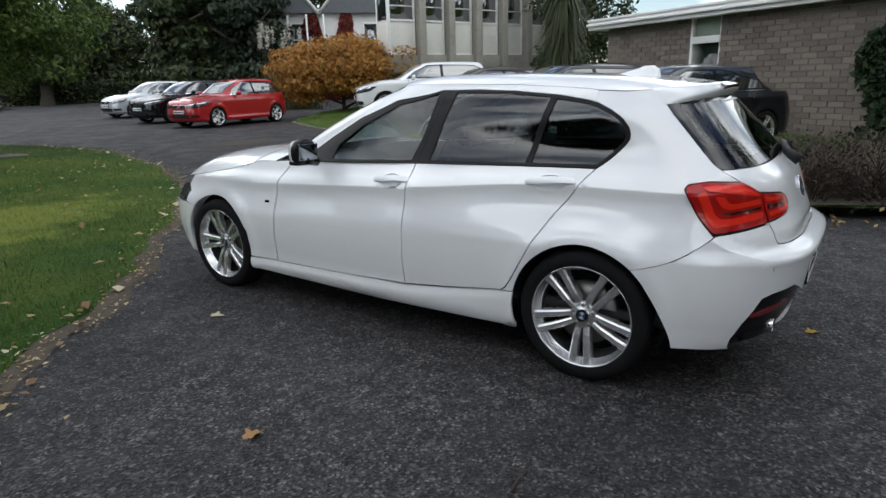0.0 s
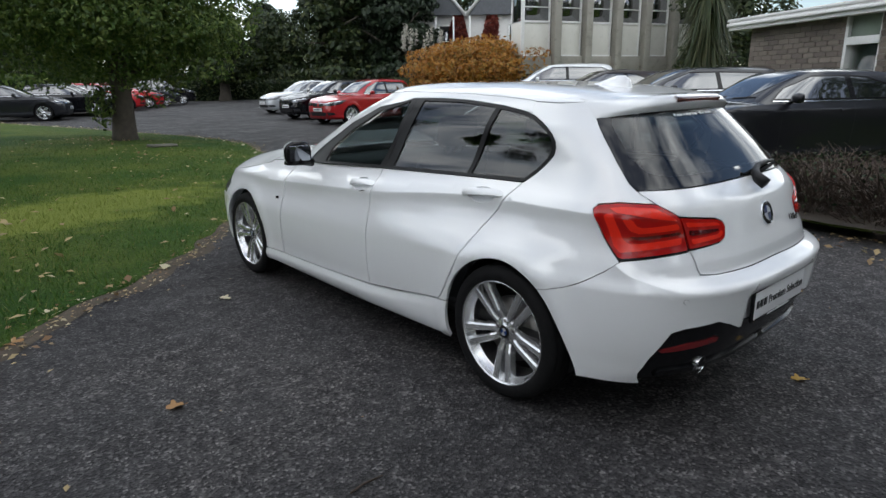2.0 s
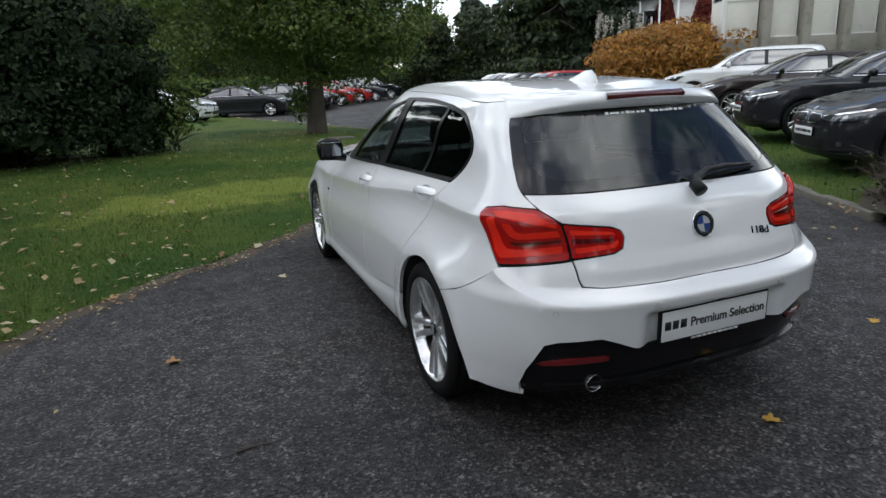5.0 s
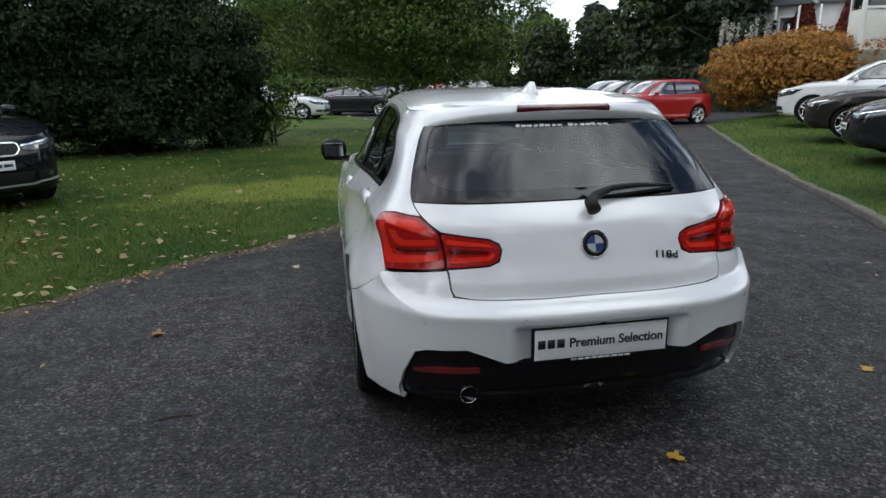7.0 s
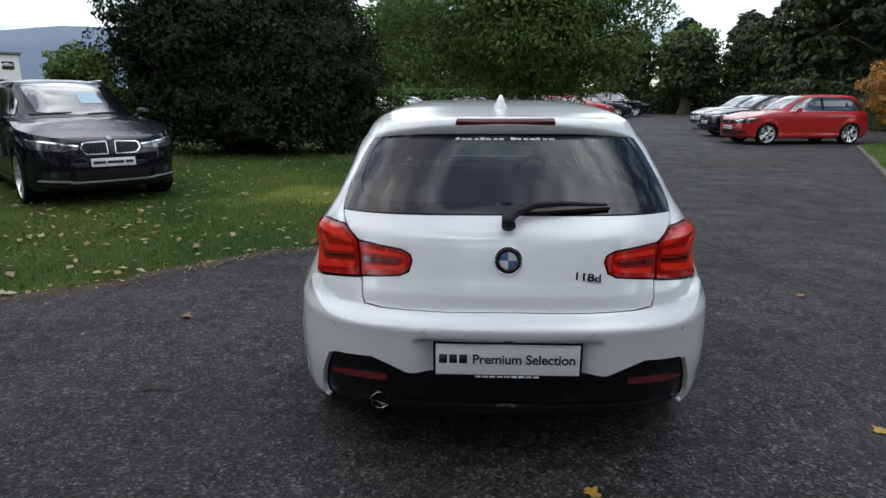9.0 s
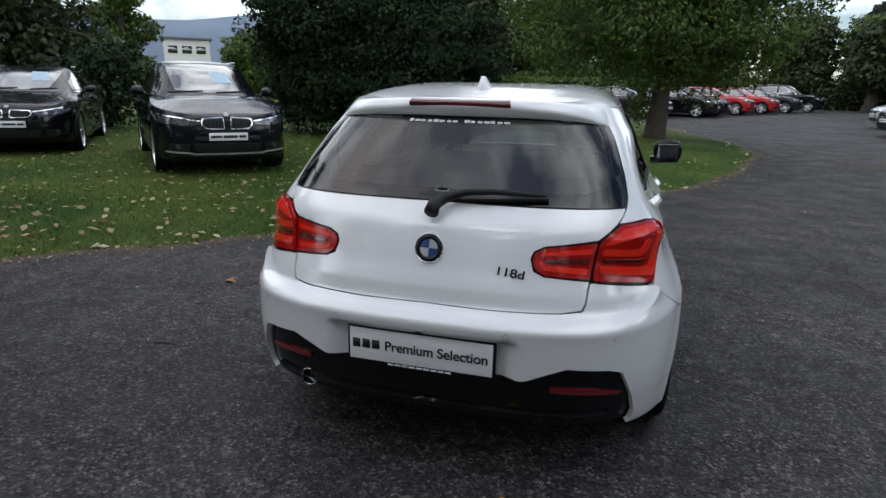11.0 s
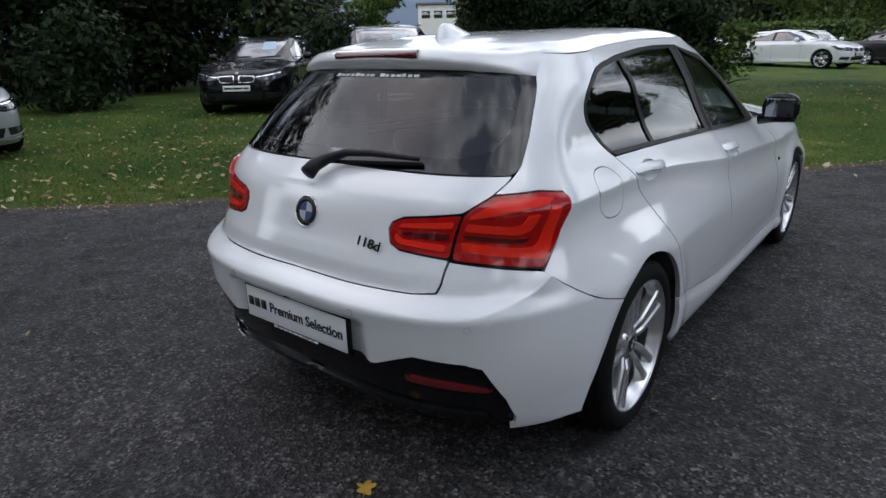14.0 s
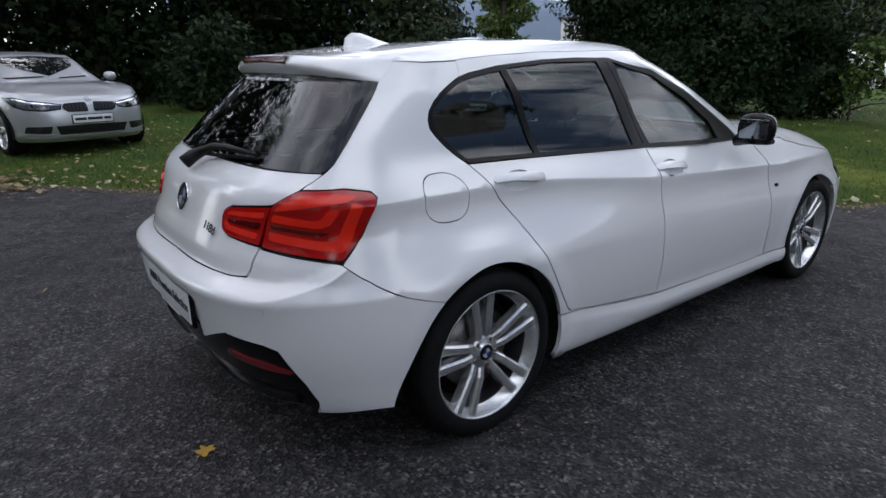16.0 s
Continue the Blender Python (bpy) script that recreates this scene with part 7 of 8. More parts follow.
    part("rear_window", skin(cabin, [(CR, belt + 0.06), cy(back_base + 0.16, belt + 0.07), cy(back_top + 0.10, zt - 0.02), (CR, zt)], (), 0.08, both, 0.005, 0.0), PANE, car)
    for side in both:
        part("wiper", skin(cabin, [(cabin.q_of_x(0.1 if side < 0 else 0.55, belt + 0.06, True), belt + 0.055), (cabin.q_of_x(0.12 if side < 0 else 0.58, belt + 0.07, True), belt + 0.065), (cabin.q_of_x(0.5 if side < 0 else 0.08, belt + 0.1, True), belt + 0.085), (cabin.q_of_x(0.5 if side < 0 else 0.08, belt + 0.1, True), belt + 0.075)], (), 0.1, (side,), 0.012, 0.006), TRIM, screen)
    if sheet_in_window:
        z0, z1 = belt + 0.20, belt + 0.36
        qa, qb = cabin.q_of_x(0.10, z0, True), cabin.q_of_x(0.38, z0, True)
        part("price_sheet", skin(cabin, [(qa, z0), (qb, z0), (qb, z1), (qa, z1)], (), 0.06, (-1,), 0.009, 0.0), PAPER, screen, "pale blue price sheet")
    # front
    k = tall_face
    for side in both:
        lamp = [fy(wb + nose * 0.30, 0.80), fy(wb + nose * 0.52, 0.79), fx(0.66, 0.752), fx(0.45, 0.715), fx(0.34, 0.700), fx(0.36, 0.655), fx(0.50, 0.640), fx(0.70, 0.655), fy(wb + nose * 0.55, 0.70)]
        head = part("headlamp", skin(body, inset(lamp, -0.006), (), 0.05, (side,), 0.003, 0.01), GLOSS_BLACK, car, "headlamp")
        part("lens", skin(body, lamp, (), 0.05, (side,), 0.007, 0.004), HEADLAMP, head)
        brow = [fx(0.34, 0.700), fx(0.45, 0.715), fx(0.66, 0.752), fy(wb + nose * 0.52, 0.79), fy(wb + nose * 0.50, 0.775), fx(0.66, 0.735), fx(0.45, 0.700), fx(0.345, 0.688)]
        part("light_bar", skin(body, brow, (), 0.05, (side,), 0.010, 0.003), CHROME, head, "bright light bar along the lamp")
        for cx, cz in ((0.50, 0.675), (0.635, 0.692)):
            q = fx(cx, cz)[0]
            part("light_ring", skin(body, ellipse(q, cz * zs, 0.034, 0.027, 16), (), 0.03, (side,), 0.010, 0.004), ALLOY_DARK, head)
            part("projector", skin(body, ellipse(q, cz * zs, 0.028, 0.022, 14), (), 0.03, (side,), 0.013, 0.003), PANE, head)
        ring = [fx(0.035, 0.60 - 0.02 * (k - 1)), fx(0.28, 0.605 - 0.02 * (k - 1)), fx(0.335, 0.66), fx(0.31, 0.715 + 0.03 * (k - 1)), fx(0.045, 0.728 + 0.03 * (k - 1))]
        grille = part("kidney_grille", skin(body, rounded(ring, 0.03), (), 0.04, (side,), 0.012, 0.012), CHROME if chrome else GLOSS_BLACK, car, "kidney-shaped grille")
        part("grille_mesh", skin(body, rounded(inset(ring, 0.014), 0.025), (), 0.04, (side,), 0.015, 0.003), TRIM, grille)
        for i in range(5):
            x = 0.085 + i * 0.045
            part("grille_slat", skin(body, [fx(x, 0.615), fx(x + 0.008, 0.615), fx(x + 0.008, 0.715), fx(x, 0.715)], (), 0.06, (side,), 0.019, 0.004), GLOSS_BLACK, grille)
        part("side_intake", skin(body, rounded([fx(0.47, 0.42), fx(0.72, 0.42), fx(0.74, 0.33), fx(0.50, 0.32)], 0.02), (), 0.05, (side,), 0.003, 0.005), TRIM, car)
        part("fog_lamp", skin(body, ellipse(fx(0.62, 0.38)[0], 0.385 * zs, 0.04, 0.034, 14), (), 0.03, (side,), 0.009, 0.006), HEADLAMP, car, "fog lamp")
        part("tail_lamp", skin(body, [(body.q_of_x(0.45 * s, 0.8 * zs), 0.80 * zs), (body.q_of_y(R + 0.42, 0.82 * zs), 0.82 * zs), (body.q_of_y(R + 0.40, 0.7 * zs), 0.70 * zs), (body.q_of_x(0.5 * s, 0.68 * zs), 0.68 * zs)], (), 0.06, (side,), 0.006, 0.01), LAMP_RED, car)
        # mirrors
        bm = bmesh.new()
        bmesh.ops.create_uvsphere(bm, u_segments=16, v_segments=10, radius=1.0)
        for v in bm.verts:
            x, y, z = v.co
            v.co = (side * (0.90 * s + 0.045) + 0.095 * math.copysign(abs(x) ** 0.75, x), base - 0.50 + 0.075 * max(y, -0.3), belt + 0.075 + 0.07 * math.copysign(abs(z) ** 0.75, z))
        mir = part("door_mirror", bm, paint_mat, car)
        part("mirror_foot", tube([(side * 0.80 * s, base - 0.48, belt), (side * 0.88 * s, base - 0.5, belt + 0.05)], 0.028, 8), GLOSS_BLACK, mir)
    part("intake_bar", skin(body, [fx(0.76, 0.318), fx(0.50, 0.300), fx(0.44, 0.285), (QF, 0.283 * zs), (QF, 0.298 * zs), fx(0.43, 0.302), fx(0.49, 0.318), fx(0.75, 0.336)], (), 0.05, both, 0.016, 0.012), SILVER if lower else paint_mat, car, "bar under the intakes")
    part("lower_intake", skin(body, [fx(0.44, 0.42), fx(0.40, 0.30), (QF, 0.29 * zs), (QF, 0.43 * zs)], (), 0.06, both, 0.003, 0.006), TRIM, car)
    part("front_lip", skin(body, [fx(0.74, 0.255), fx(0.72, 0.275), (QF, 0.275 * zs), (QF, 0.25 * zs)], (), 0.06, both, 0.014, 0.02), (TRIM if lower else paint_mat), car)
    zp = 0.505 * zs
    yp = front_b(zp)
    plate = part("number_plate", boxed((-0.262, yp - 0.01, zp - 0.06), (0.262, yp + 0.022, zp + 0.06), 0.006), GLOSS_BLACK, car, "white plate")
    part("plate_face", boxed((-0.254, yp + 0.018, zp - 0.052), (0.254, yp + 0.026, zp + 0.052), 0.003), PLATE, plate)
    for x0, x1 in ((-0.23, -0.14), (-0.12, 0.07), (0.085, 0.23)):
        part("lettering_bar", boxed((x0, yp + 0.024, zp - 0.016), (x1, yp + 0.0275, zp + 0.018)), INK, plate)
    em = part("bonnet_emblem", lathe([(0.0, 0.0), (0.006, 0.0), (0.006, 0.03), (0.0, 0.036)], 18), EMBLEM_WHITE, car)
    em.matrix_basis = pose(0, front_b(0.76 * zs) - 0.015, 0.775 * zs, 0, -50, 90)
    # underneath
    part("underbody", boxed((-0.66 * s, R + 0.4, 0.19 * zs), (0.66 * s, F - 0.45, 0.42 * zs), 0.03), TRIM, car)
    for y in (0.0, wb):
        for side in both:
            bm = lathe([(side * 0.5 * s, 0.02), (side * 0.5 * s, wheel_r + 0.036), (side * 0.835 * s, wheel_r + 0.036)], 24)
            bmesh.ops.delete(bm, geom=[v for v in bm.verts if v.co.z < -0.13], context="VERTS")
            bmesh.ops.translate(bm, vec=(0, y, wheel_r + 0.003), verts=bm.verts[:])
            part("wheel_housing", bm, TRIM, car)
            wheel(car, (side * (0.868 * s - 0.115), y, wheel_r), side, random.uniform(0, 70), wheel_r, 0.23, False, rim, fine)
    if rails:
        for side in both:
            a = [cabin.at(q, H - 0.07, side, 0.02) + Vector((0, 0, 0.035)) for q in (y0 - 0.25, y0 + 0.3, y0 + 0.9, cabin.y1 + 0.1)]
            part("roof_bar", tube(a, 0.016, 8), CHROME, car, "roof rail")
    return car


ALONG = Vector((-0.87, 0.50))
parked_car("dark_saloon", "dark grey saloon parked on the grass verge", GRAPHITE, "saloon", (5.55, 3.20, 0.10), ALONG, 4.90, 1.86, 1.46, 2.97, 0.83, 0.98, 0.335)
parked_car("dark_estate", "dark grey estate car parked on the grass verge", GRAPHITE, "estate", (7.5, 6.1, 0.21), (-0.83, 0.56), 4.90, 1.86, 1.46, 2.97, 0.83, 0.98, 0.33)
parked_car("brown_saloon", "very dark brown saloon parked on the grass verge", BROWN, "saloon", (9.35, 9.2, 0.30), (-0.78, 0.63), 4.64, 1.81, 1.42, 2.81, 0.79, 0.95, 0.325)
parked_car("white_suv", "white off-roader parked on the grass verge", WHITE, "suv", (11.55, 12.8, 0.36), (-0.74, 0.67), 4.67, 1.90, 1.62, 2.81, 0.86, 1.08, 0.37, tall_face=1.8, lower=TRIM)
parked_car("red_hatchback", "bright red hatchback parked on the asphalt", RED, "hatch", (8.25, 17.45, land(10, 17)), (-1.0, -0.10), 4.34, 1.80, 1.55, 2.67, 0.80, 1.00, 0.325)
parked_car("black_hatchback", "black hatchback parked on the asphalt beside others", BLACK, "hatch", (8.75, 20.8, land(10, 21)), (-1.0, -0.05), 4.34, 1.80, 1.52, 2.67, 0.80, 0.99, 0.325)
parked_car("silver_saloon", "silver saloon parked at the end of a row", SILVER, "saloon", (9.9, 25.3, land(10, 25)), (-1.0, 0.0), 4.64, 1.81, 1.50, 2.81, 0.79, 0.95, 0.325)
parked_car("dark_blue_suv", "dark blue compact off-roader on the lawn, price sheet inside", NAVY, "suv", (-4.58, 4.62, 0.13), (0.71, -0.70), 4.44, 1.82, 1.61, 2.67, 0.85, 1.05, 0.35, sheet_in_window=True, lower=TRIM, rails=True, tall_face=1.5)
parked_car("black_estate", "black estate car parked on the lawn, price sheet inside", BLACK, "estate", (-8.75, 4.80, 0.17), (0.62, -0.785), 4.91, 1.86, 1.47, 2.97, 0.83, 0.98, 0.335, sheet_in_window=True, rails=True)
parked_car("silver_coupe", "silver coupe parked on the lawn", SILVER, "coupe", (-7.35, 0.18, 0.10), (0.95, 0.18), 4.64, 1.83, 1.38, 2.81, 0.80, 0.93, 0.33, chrome=False)
parked_car("white_coupe", "white coupe parked on the far lawn", WHITE, "coupe", (-0.9, 24.3, land(0, 24) + 0.1), (0.92, -0.30), 4.64, 1.83, 1.38, 2.81, 0.80, 0.93, 0.33, fine=20)
parked_car("dark_grey_saloon", "dark grey saloon parked behind the broadleaf tree", GRAPHITE, "saloon", (2.6, 27.6, land(2, 27)), (0.92, -0.39), 4.64, 1.81, 1.43, 2.81, 0.79, 0.95, 0.325, fine=20)
parked_car("white_estate", "white estate car parked beyond the lawn", WHITE, "estate", (-1.9, 28.0, land(0, 28)), (0.6, -0.8), 4.62, 1.81, 1.43, 2.81, 0.79, 0.95, 0.325, fine=20)
ROW = Vector((0.93, -0.32))
for nm, lab, mat, style, x, y in (("black_saloon", "black saloon in a far row of parked cars", BLACK, "saloon", 4.9, 29.6), ("dark_hatchback", "dark blue hatchback in a far row of parked cars", NAVY, "hatch", 5.6, 31.2),
                                  ("red_hatchback", "red hatchback in a far row of parked cars", RED, "hatch", 7.2, 33.6), ("red_saloon", "red saloon in a far row of parked cars", RED, "saloon", 8.9, 36.0),
                                  ("grey_hatchback", "dark grey hatchback in a far row of parked cars", GRAPHITE, "hatch", 10.6, 38.4), ("black_suv", "black off-roader at the end of a far row of parked cars", BLACK, "suv", 12.4, 40.8)):
    tall = 1.66 if style == "suv" else 1.43
    parked_car(nm, lab, mat, style, (x, y, land(x, y)), ROW, 4.5, 1.81, tall, 2.75, 0.79, 1.05 if style == "suv" else 0.95, 0.325, group="far row of cars", fine=20)

parked_car("white_saloon", "white saloon parked beyond the dark evergreen shrub", WHITE, "saloon", (-4.4, 24.6, land(0, 24) + 0.1), (0.92, -0.30), 4.64, 1.81, 1.45, 2.81, 0.80, 0.95, 0.33, fine=20)

# ---- grass, leaves and litter ----
def in_poly(poly, x, y):
    hit = np.zeros(len(x), bool)
    p = np.array(poly)
    j = len(p) - 1
    for i in range(len(p)):
        xi, yi, xj, yj = p[i, 0], p[i, 1], p[j, 0], p[j, 1]
        cross = ((yi > y) != (yj > y)) & (x < (xj - xi) * (y - yi) / (yj - yi + 1e-12) + xi)
        hit ^= cross
        j = i
    return hit


def line_distance(line, x, y):
    best = np.full(len(x), 1e9)
    for (x0, y0), (x1, y1) in zip(line, line[1:]):
        dx, dy = x1 - x0, y1 - y0
        t = np.clip(((x - x0) * dx + (y - y0) * dy) / (dx * dx + dy * dy), 0, 1)
        best = np.minimum(best, np.hypot(x - x0 - t * dx, y - y0 - t * dy))
    return best


def land_np(y):
    t = np.clip((y - 4.0) / 42.0, 0, 1)
    return 0.40 * t * t * (3 - 2 * t)


def lawn_np(x, y):
    return land_np(y) + 0.012 + 0.20 * (1 - np.exp(-line_distance(LAWN_EDGE, x, y) / 3.5))


def verge_np(x, y):
    t = np.clip((y - 3.5) / 8.0, 0, 1)
    return land_np(y) + 0.075 + (0.06 + 0.16 * t * t * (3 - 2 * t)) * (1 - np.exp(-line_distance(KERB_LINE, x, y) / 2.0))


def blades(name, label, x, y, z, tall, seed):
    """Short grass: bent three-cornered blades joined into one mesh."""
    rg = np.random.default_rng(seed)
    k = len(x)
    a = rg.random(k) * 6.283
    h = tall * rg.uniform(0.45, 1.25, k)
    w = rg.uniform(0.0022, 0.0048, k)
    lean = rg.normal(size=(k, 2)) * 0.45
    base = np.stack([x, y, z - 0.004], 1)
    side = np.stack([np.cos(a) * w, np.sin(a) * w, np.zeros(k)], 1)
    tip = base + np.stack([lean[:, 0] * h, lean[:, 1] * h, h], 1)
    v = np.stack([base - side, base + side, tip], 1).reshape(-1, 3)
    me = bpy.data.meshes.new(name)
    me.vertices.add(3 * k)
    me.vertices.foreach_set("co", v.astype(np.float32).ravel())
    me.loops.add(3 * k)
    me.loops.foreach_set("vertex_index", np.arange(3 * k, dtype=np.int32))
    me.polygons.add(k)
    me.polygons.foreach_set("loop_start", np.arange(0, 3 * k, 3, dtype=np.int32))
    me.materials.append(GRASS)
    me.update(calc_edges=True)
    return tagged(new(name, me), label, "grass", kind="stuff")


rg = np.random.default_rng(3)
n = 420000
gx, gy = rg.uniform(-12, 4.2, n), rg.uniform(-6, 17, n)
near = np.exp(-np.hypot(gx + 2.0, gy - 1.5) / 4.5)
ok = in_poly(LAWN_RIM + [(-6, 40), (-40, 40), (-40, -9), (-20, -9)], gx, gy) & (rg.random(n) < np.clip(1.6 * near, 0.12, 1.0))
bare = np.sin(gx * 1.3 + 0.6 * np.sin(gy * 0.9)) * np.sin(gy * 1.1 + 0.5 * np.cos(gx))
ok &= rg.random(n) < np.clip(1.05 - 0.45 * (bare > 0.35), 0, 1)
gx, gy = gx[ok], gy[ok]
blades("grass", "short green lawn grass", gx, gy, lawn_np(gx, gy), 0.055, 5)
n = 40000
vx, vy = rg.uniform(4.2, 14, n), rg.uniform(1.5, 16, n)
ok = in_poly(KERB_LINE + [(15.5, 17.5), (30, 19), (30, -6), (8, -6), (4.2, -2.6)], vx, vy)
blades("verge_grass", "green grass of the verge", vx[ok], vy[ok], verge_np(vx[ok], vy[ok]), 0.08, 6)


def scatter(name, label, x, y, z, size, material, seed):
    """Fallen leaves lying nearly flat, joined into one mesh."""
    r = np.random.default_rng(seed)
    k = len(x)
    me = leaf_cards(name, np.stack([x, y, z + 0.012], 1), np.tile(np.array([[0, 0, 1.0]]), (k, 1)) + 0.28 * r.normal(size=(k, 3)), size * r.uniform(0.45, 1.3, k), material, 0.62, 0.15)
    return tagged(new(name, me), label, "leaves", kind="stuff")


n = 4400
lx, ly = rg.uniform(-13, 4.0, n), rg.uniform(-5, 16, n)
ok = in_poly(LAWN_RIM + [(-6, 40), (-40, 40), (-40, -9), (-20, -9)], lx, ly)
ok &= rg.random(n) < np.clip(0.25 + 0.9 * np.sin(lx * 0.9 + 1.0) ** 2 * np.sin(ly * 0.7 + 0.4) ** 2 + 0.7 * (lx < -3.5), 0, 1)
scatter("fallen_leaves", "pale yellow and brown leaves fallen on the lawn", lx[ok], ly[ok], lawn_np(lx[ok], ly[ok]) + 0.03, 0.038, FALLEN, 8)
drift = np.random.default_rng(77)
lx, ly = drift.normal(-4.6, 2.0, 620), drift.normal(1.6, 2.0, 620)
ok = in_poly(LAWN_RIM + [(-6, 40), (-40, 40), (-40, -9), (-20, -9)], lx, ly)
scatter("leaf_drift", "pale yellow leaves strewn over the lawn before the parked cars", lx[ok], ly[ok], lawn_np(lx[ok], ly[ok]) + 0.030, 0.044, FALLEN, 21)
t = rg.integers(0, len(LAWN_RIM) - 1, 800)
off = rg.normal(size=(800, 2)) * 0.20
rim = np.array(LAWN_RIM)[t] + off + np.array([0.03, -0.03])
scatter("leaf_litter", "brown leaf litter along the lawn's edge", rim[:, 0], rim[:, 1], land_np(rim[:, 1]) + 0.012, 0.026, FALLEN, 9)
t = rg.integers(0, len(LAWN_RIM) - 1, 3200)
rim = np.array(LAWN_RIM)[t] + rg.normal(size=(3200, 2)) * 0.085 + np.array([0.05, -0.05])
scatter("crumbled_leaves", "crumbled brown leaves and soil along the lawn's edge", rim[:, 0], rim[:, 1], land_np(rim[:, 1]) + 0.004, 0.015, FALLEN, 19)
t = rg.integers(0, len(LAWN_RIM) - 1, 60)
rim = np.array(LAWN_RIM)[t] + rg.normal(size=(60, 2)) * 0.14
scatter("pale_leaves", "large pale dry leaves along the lawn's edge", rim[:, 0], rim[:, 1], land_np(rim[:, 1]) + 0.022, 0.062, PALE_LEAF, 20)
band = [p for p in LAWN_RIM]
bm = bmesh.new()
rows = []
for i, (x, y) in enumerate(band):
    (xa, ya), (xb, yb) = band[max(i - 1, 0)], band[min(i + 1, len(band) - 1)]
    m = math.hypot(xb - xa, yb - ya)
    nx, ny = (yb - ya) / m, -(xb - xa) / m
    w = 0.14 + 0.08 * noise.noise((x * 1.7, y * 1.7, 2.0))
    rows.append([bm.verts.new((x - 0.10 * nx, y - 0.10 * ny, land(x, y) + 0.012)), bm.verts.new((x + w * 0.5 * nx, y + w * 0.5 * ny, land(x, y) + 0.010)), bm.verts.new((x + w * nx, y + w * ny, land(x, y) + 0.0015))])
for a, b in zip(rows, rows[1:]):
    for j in range(2):
        bm.faces.new((a[j], a[j + 1], b[j + 1], b[j]))
bm.normal_update()
if sum(f.normal.z for f in bm.faces) < 0:
    bmesh.ops.reverse_faces(bm, faces=bm.faces[:])
solid("soil_edge", bm, EDGE_SOIL, "bare brown soil along the lawn's edge", "ground", "structure")
c = rg.normal(size=(260, 2)) * [0.55, 0.22] + [-6.3, -1.0]
scatter("leaf_heap", "drift of brown leaves at the lawn's edge", c[:, 0], c[:, 1], land_np(c[:, 1]) + 0.05 * rg.random(260), 0.05, FALLEN, 10)
c = rg.normal(size=(420, 2)) * [0.5, 1.0] + [3.75, -0.6]
scatter("bed_litter", "brown leaves fallen round the bare shrubs", c[:, 0], c[:, 1], land_np(c[:, 1]) + 0.02 + 0.08 * (c[:, 0] > 3.55), 0.032, FALLEN, 11)
c = rg.uniform([-6, -4], [8, 6], (70, 2))
scatter("drive_leaves", "few small dry leaves and grit on the asphalt", c[:, 0], c[:, 1], land_np(c[:, 1]) * 0 + 0.002, 0.016, FALLEN, 12)


def single_leaf(label, x, y, size, turn, material, curl=0.3):
    """One lobed leaf, curled at the edges, with its stalk."""
    bm = bmesh.new()
    mid = bm.verts.new((0, 0, 0.008))
    ring = []
    for i in range(30):
        a = 2 * math.pi * i / 30
        r = size * (0.52 + 0.36 * abs(math.cos(2.5 * (a - math.pi / 2))) ** 1.5 + 0.08 * math.sin(7 * a))
        ring.append(bm.verts.new((r * math.cos(a) * 0.85, r * math.sin(a), 0.004 + curl * size * (0.5 + 0.5 * math.sin(2 * a + 0.7)) * (r / size))))
    for a, b in zip(ring, ring[1:] + ring[:1]):
        bm.faces.new((mid, a, b))
    tube([(0, -size * 0.5, 0.006), (0.1 * size, -size * 1.1, 0.008)], [0.0018, 0.0014], 5, True, bm)
    ob = solid("fallen_leaf", bm, material, label, "leaf", group="leaves on the drive")
    ob.matrix_basis = pose(x, y, land(x, y) + 0.002, 0, 0, turn)


single_leaf("yellow autumn leaf lying on the asphalt", 0.322, -0.875, 0.044, 30, YELLOW_LEAF, 0.28)
single_leaf("yellow autumn leaf lying on the asphalt", 1.68, -0.38, 0.044, 110, YELLOW_LEAF, 0.3)
single_leaf("curled brown leaf lying on the asphalt", -2.028, 0.932, 0.050, 70, BROWN_LEAF, 0.4)
single_leaf("pale dry leaf lying on the asphalt", -1.273, 2.232, 0.052, 15, PALE_LEAF, 0.25)
single_leaf("large pale leaf at the lawn's edge", -2.222, 2.712, 0.085, 100, PALE_LEAF, 0.3)
single_leaf("brown leaf at the lawn's edge", -2.49, 2.32, 0.075, 200, BROWN_LEAF, 0.3)
single_leaf("pale leaf at the lawn's edge", -2.03, 2.84, 0.065, 250, PALE_LEAF, 0.3)
single_leaf("brown leaf lying on the asphalt", 2.35, 1.55, 0.045, 250, BROWN_LEAF, 0.3)
tw = solid("twig", tube([(-0.07, -0.012, 0.006), (-0.01, 0.004, 0.010), (0.075, 0.016, 0.005)], [0.004, 0.005, 0.002], 6), TWIG, "short dead twig lying on the asphalt", "twig")
tw.matrix_basis = pose(-1.695, -0.13, 0.0, 0, 0, -8)
bm = boxed((-0.30, -0.16, 0), (0.30, 0.16, 0.06), 0.025)
st = solid("flat_stone", bm, KERB, "pale flat stone lying in the grass by the tree", "stone")
st.matrix_basis = pose(1.62, 12.95, lawn_height(1.62, 12.95) - 0.01, 0, 2, 12)
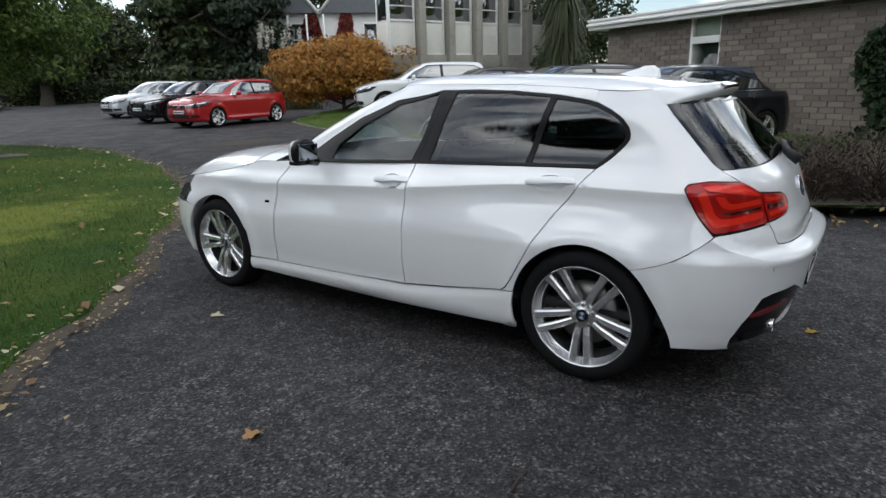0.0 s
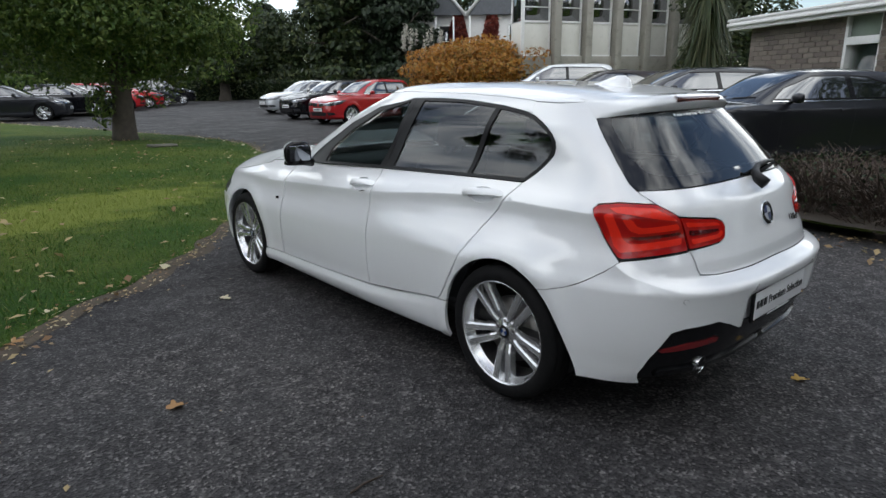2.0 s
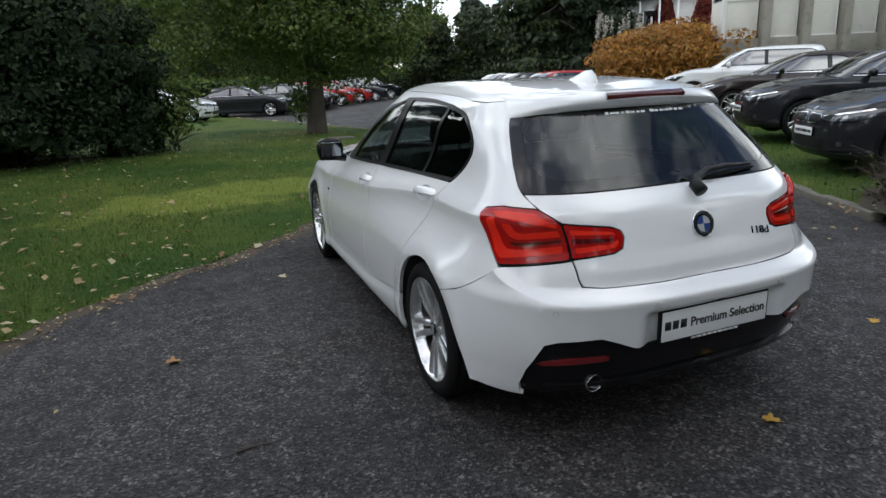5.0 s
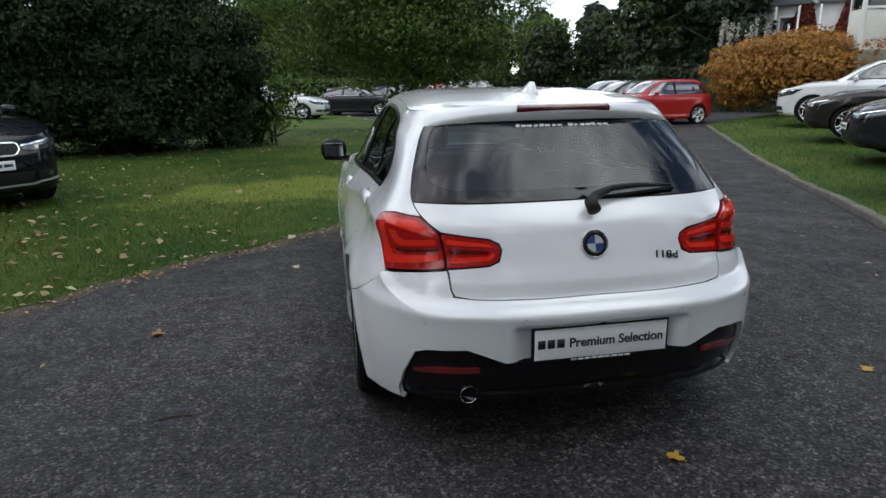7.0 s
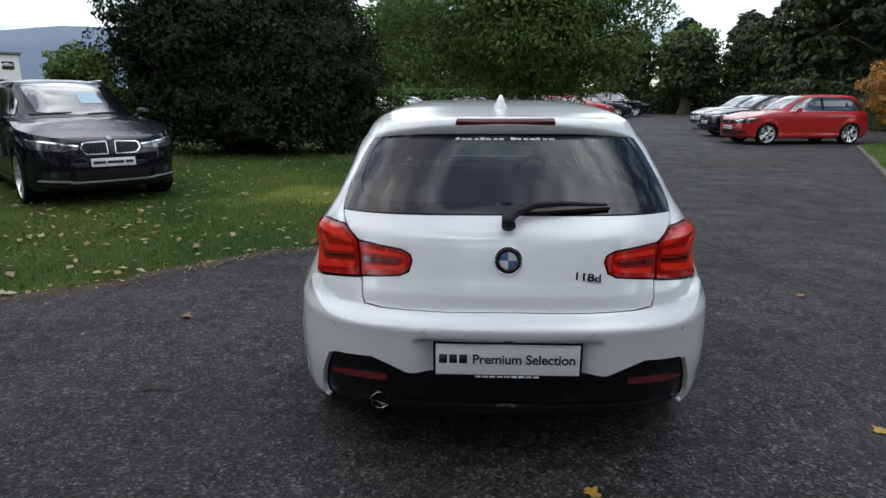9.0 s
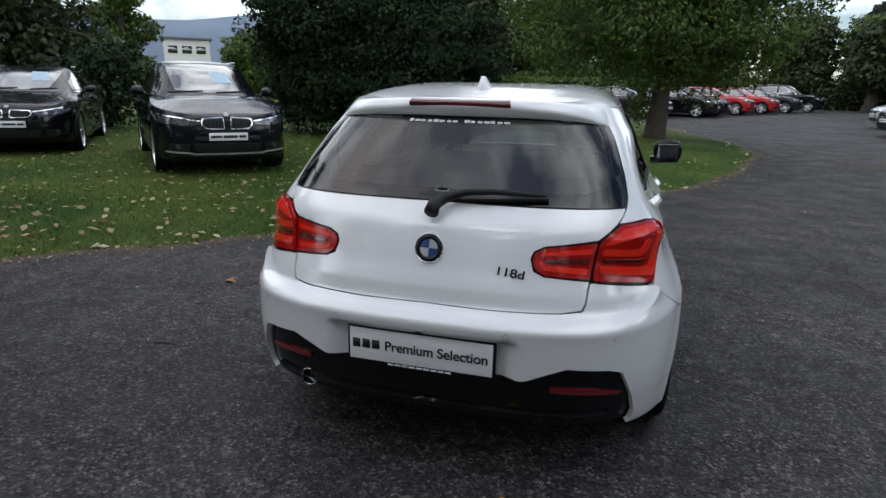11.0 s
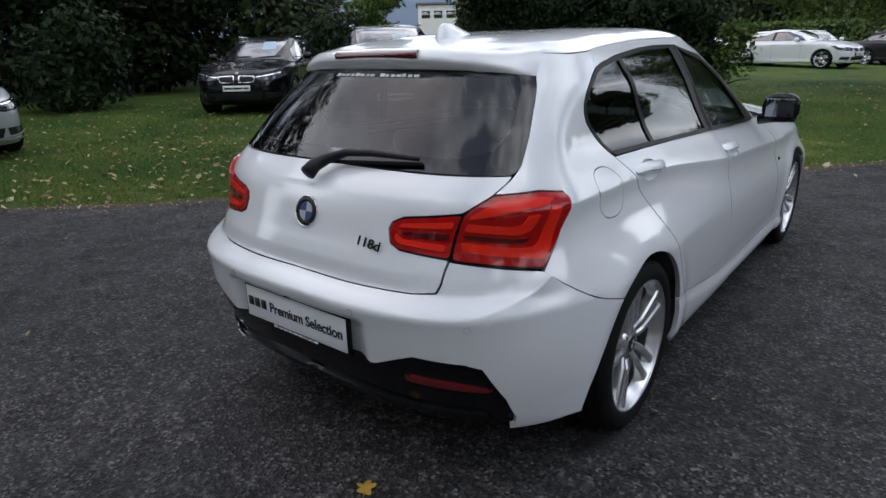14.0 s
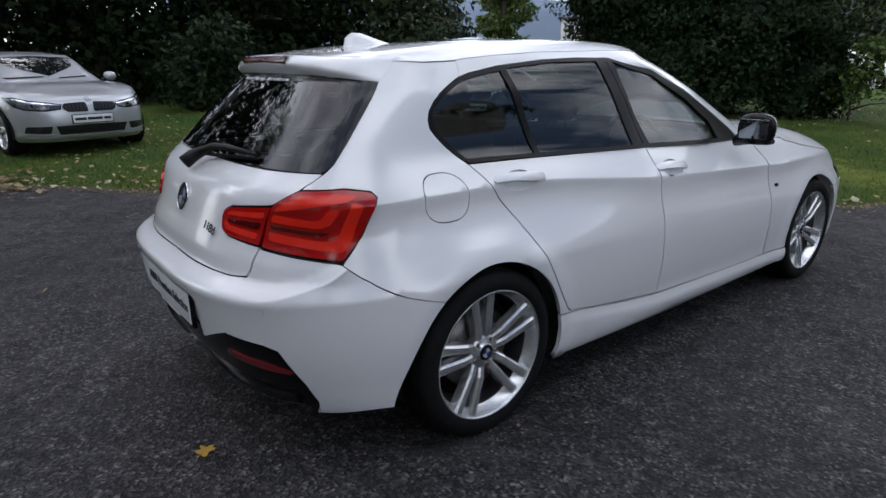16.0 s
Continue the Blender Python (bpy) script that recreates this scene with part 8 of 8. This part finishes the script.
# mended patch in the drive
patch = []
for i in range(26):
    a = 2 * math.pi * i / 26
    patch.append((6.2 + 1.25 * math.cos(a) * (1 + 0.18 * math.sin(3 * a)), 11.7 + 0.55 * math.sin(a) * (1 + 0.2 * math.cos(4 * a + 1))))
solid("drive_patch", meadow(patch, lambda x, y: land(x, y) + 0.004, 0.15), SOIL, "sunken broken patch in the asphalt", "road", "structure")

# ---- bricks of the bungalow ----
def lay_bricks():
    """Stretcher bond. The nearest bricks are objects on one mesh; the rest is joined."""
    length, high, joint = 0.320, 0.104, 0.013
    turn = math.degrees(math.atan2(-WALL_DIR.y, -WALL_DIR.x))
    full = mesh_of(boxed((-length / 2, -0.012, -high / 2), (length / 2, 0.012, high / 2), 0.004), "brick", BRICK, False)
    single, verts, faces = 0, [], []
    rr = random.Random(5)
    row = 0
    z = 0.05
    while z < EAVE - 0.02:
        u = 0.0 if row % 2 else -(length + joint) / 2
        while u < 9.6:
            a, b = max(u, 0.0), u + length
            for lo, hi in ((0.0, WIN0 - 0.005), (WIN1 + 0.005, 9.6)):
                p, q = max(a, lo), min(b, hi)
                if q - p < 0.03:
                    continue
                proud = rr.uniform(-0.002, 0.002)
                c = wall_frame((p + q) / 2, z, -0.008 + proud)
                if q - p > length - 0.002 and single < 300 and (3.8 < u < 6.5 or 1.7 < u < 2.9) and z > 1.05:
                    ob = new("brick", full)
                    ob.parent = wall_b
                    ob.matrix_basis = pose(c.x, c.y, c.z, 0, 0, turn)
                    single += 1
                else:
                    k0 = len(verts)
                    h = (q - p) / 2
                    for o in (-0.012, 0.012):
                        for du, dz in ((-h, -high / 2), (h, -high / 2), (h, high / 2), (-h, high / 2)):
                            v = wall_frame((p + q) / 2 + du, z + dz, -0.008 + proud + o)
                            verts.append(tuple(v))
                    faces += [(k0 + 4, k0 + 5, k0 + 6, k0 + 7), (k0, k0 + 1, k0 + 5, k0 + 4), (k0 + 1, k0 + 2, k0 + 6, k0 + 5), (k0 + 2, k0 + 3, k0 + 7, k0 + 6), (k0 + 3, k0, k0 + 4, k0 + 7)]
            u += length + joint
        z += high + joint
        row += 1
    ob = new("bricks", cloud("bricks", verts, faces, BRICK))
    ob.parent = wall_b
    tagged(ob, "brown brickwork", kind="stuff")


lay_bricks()
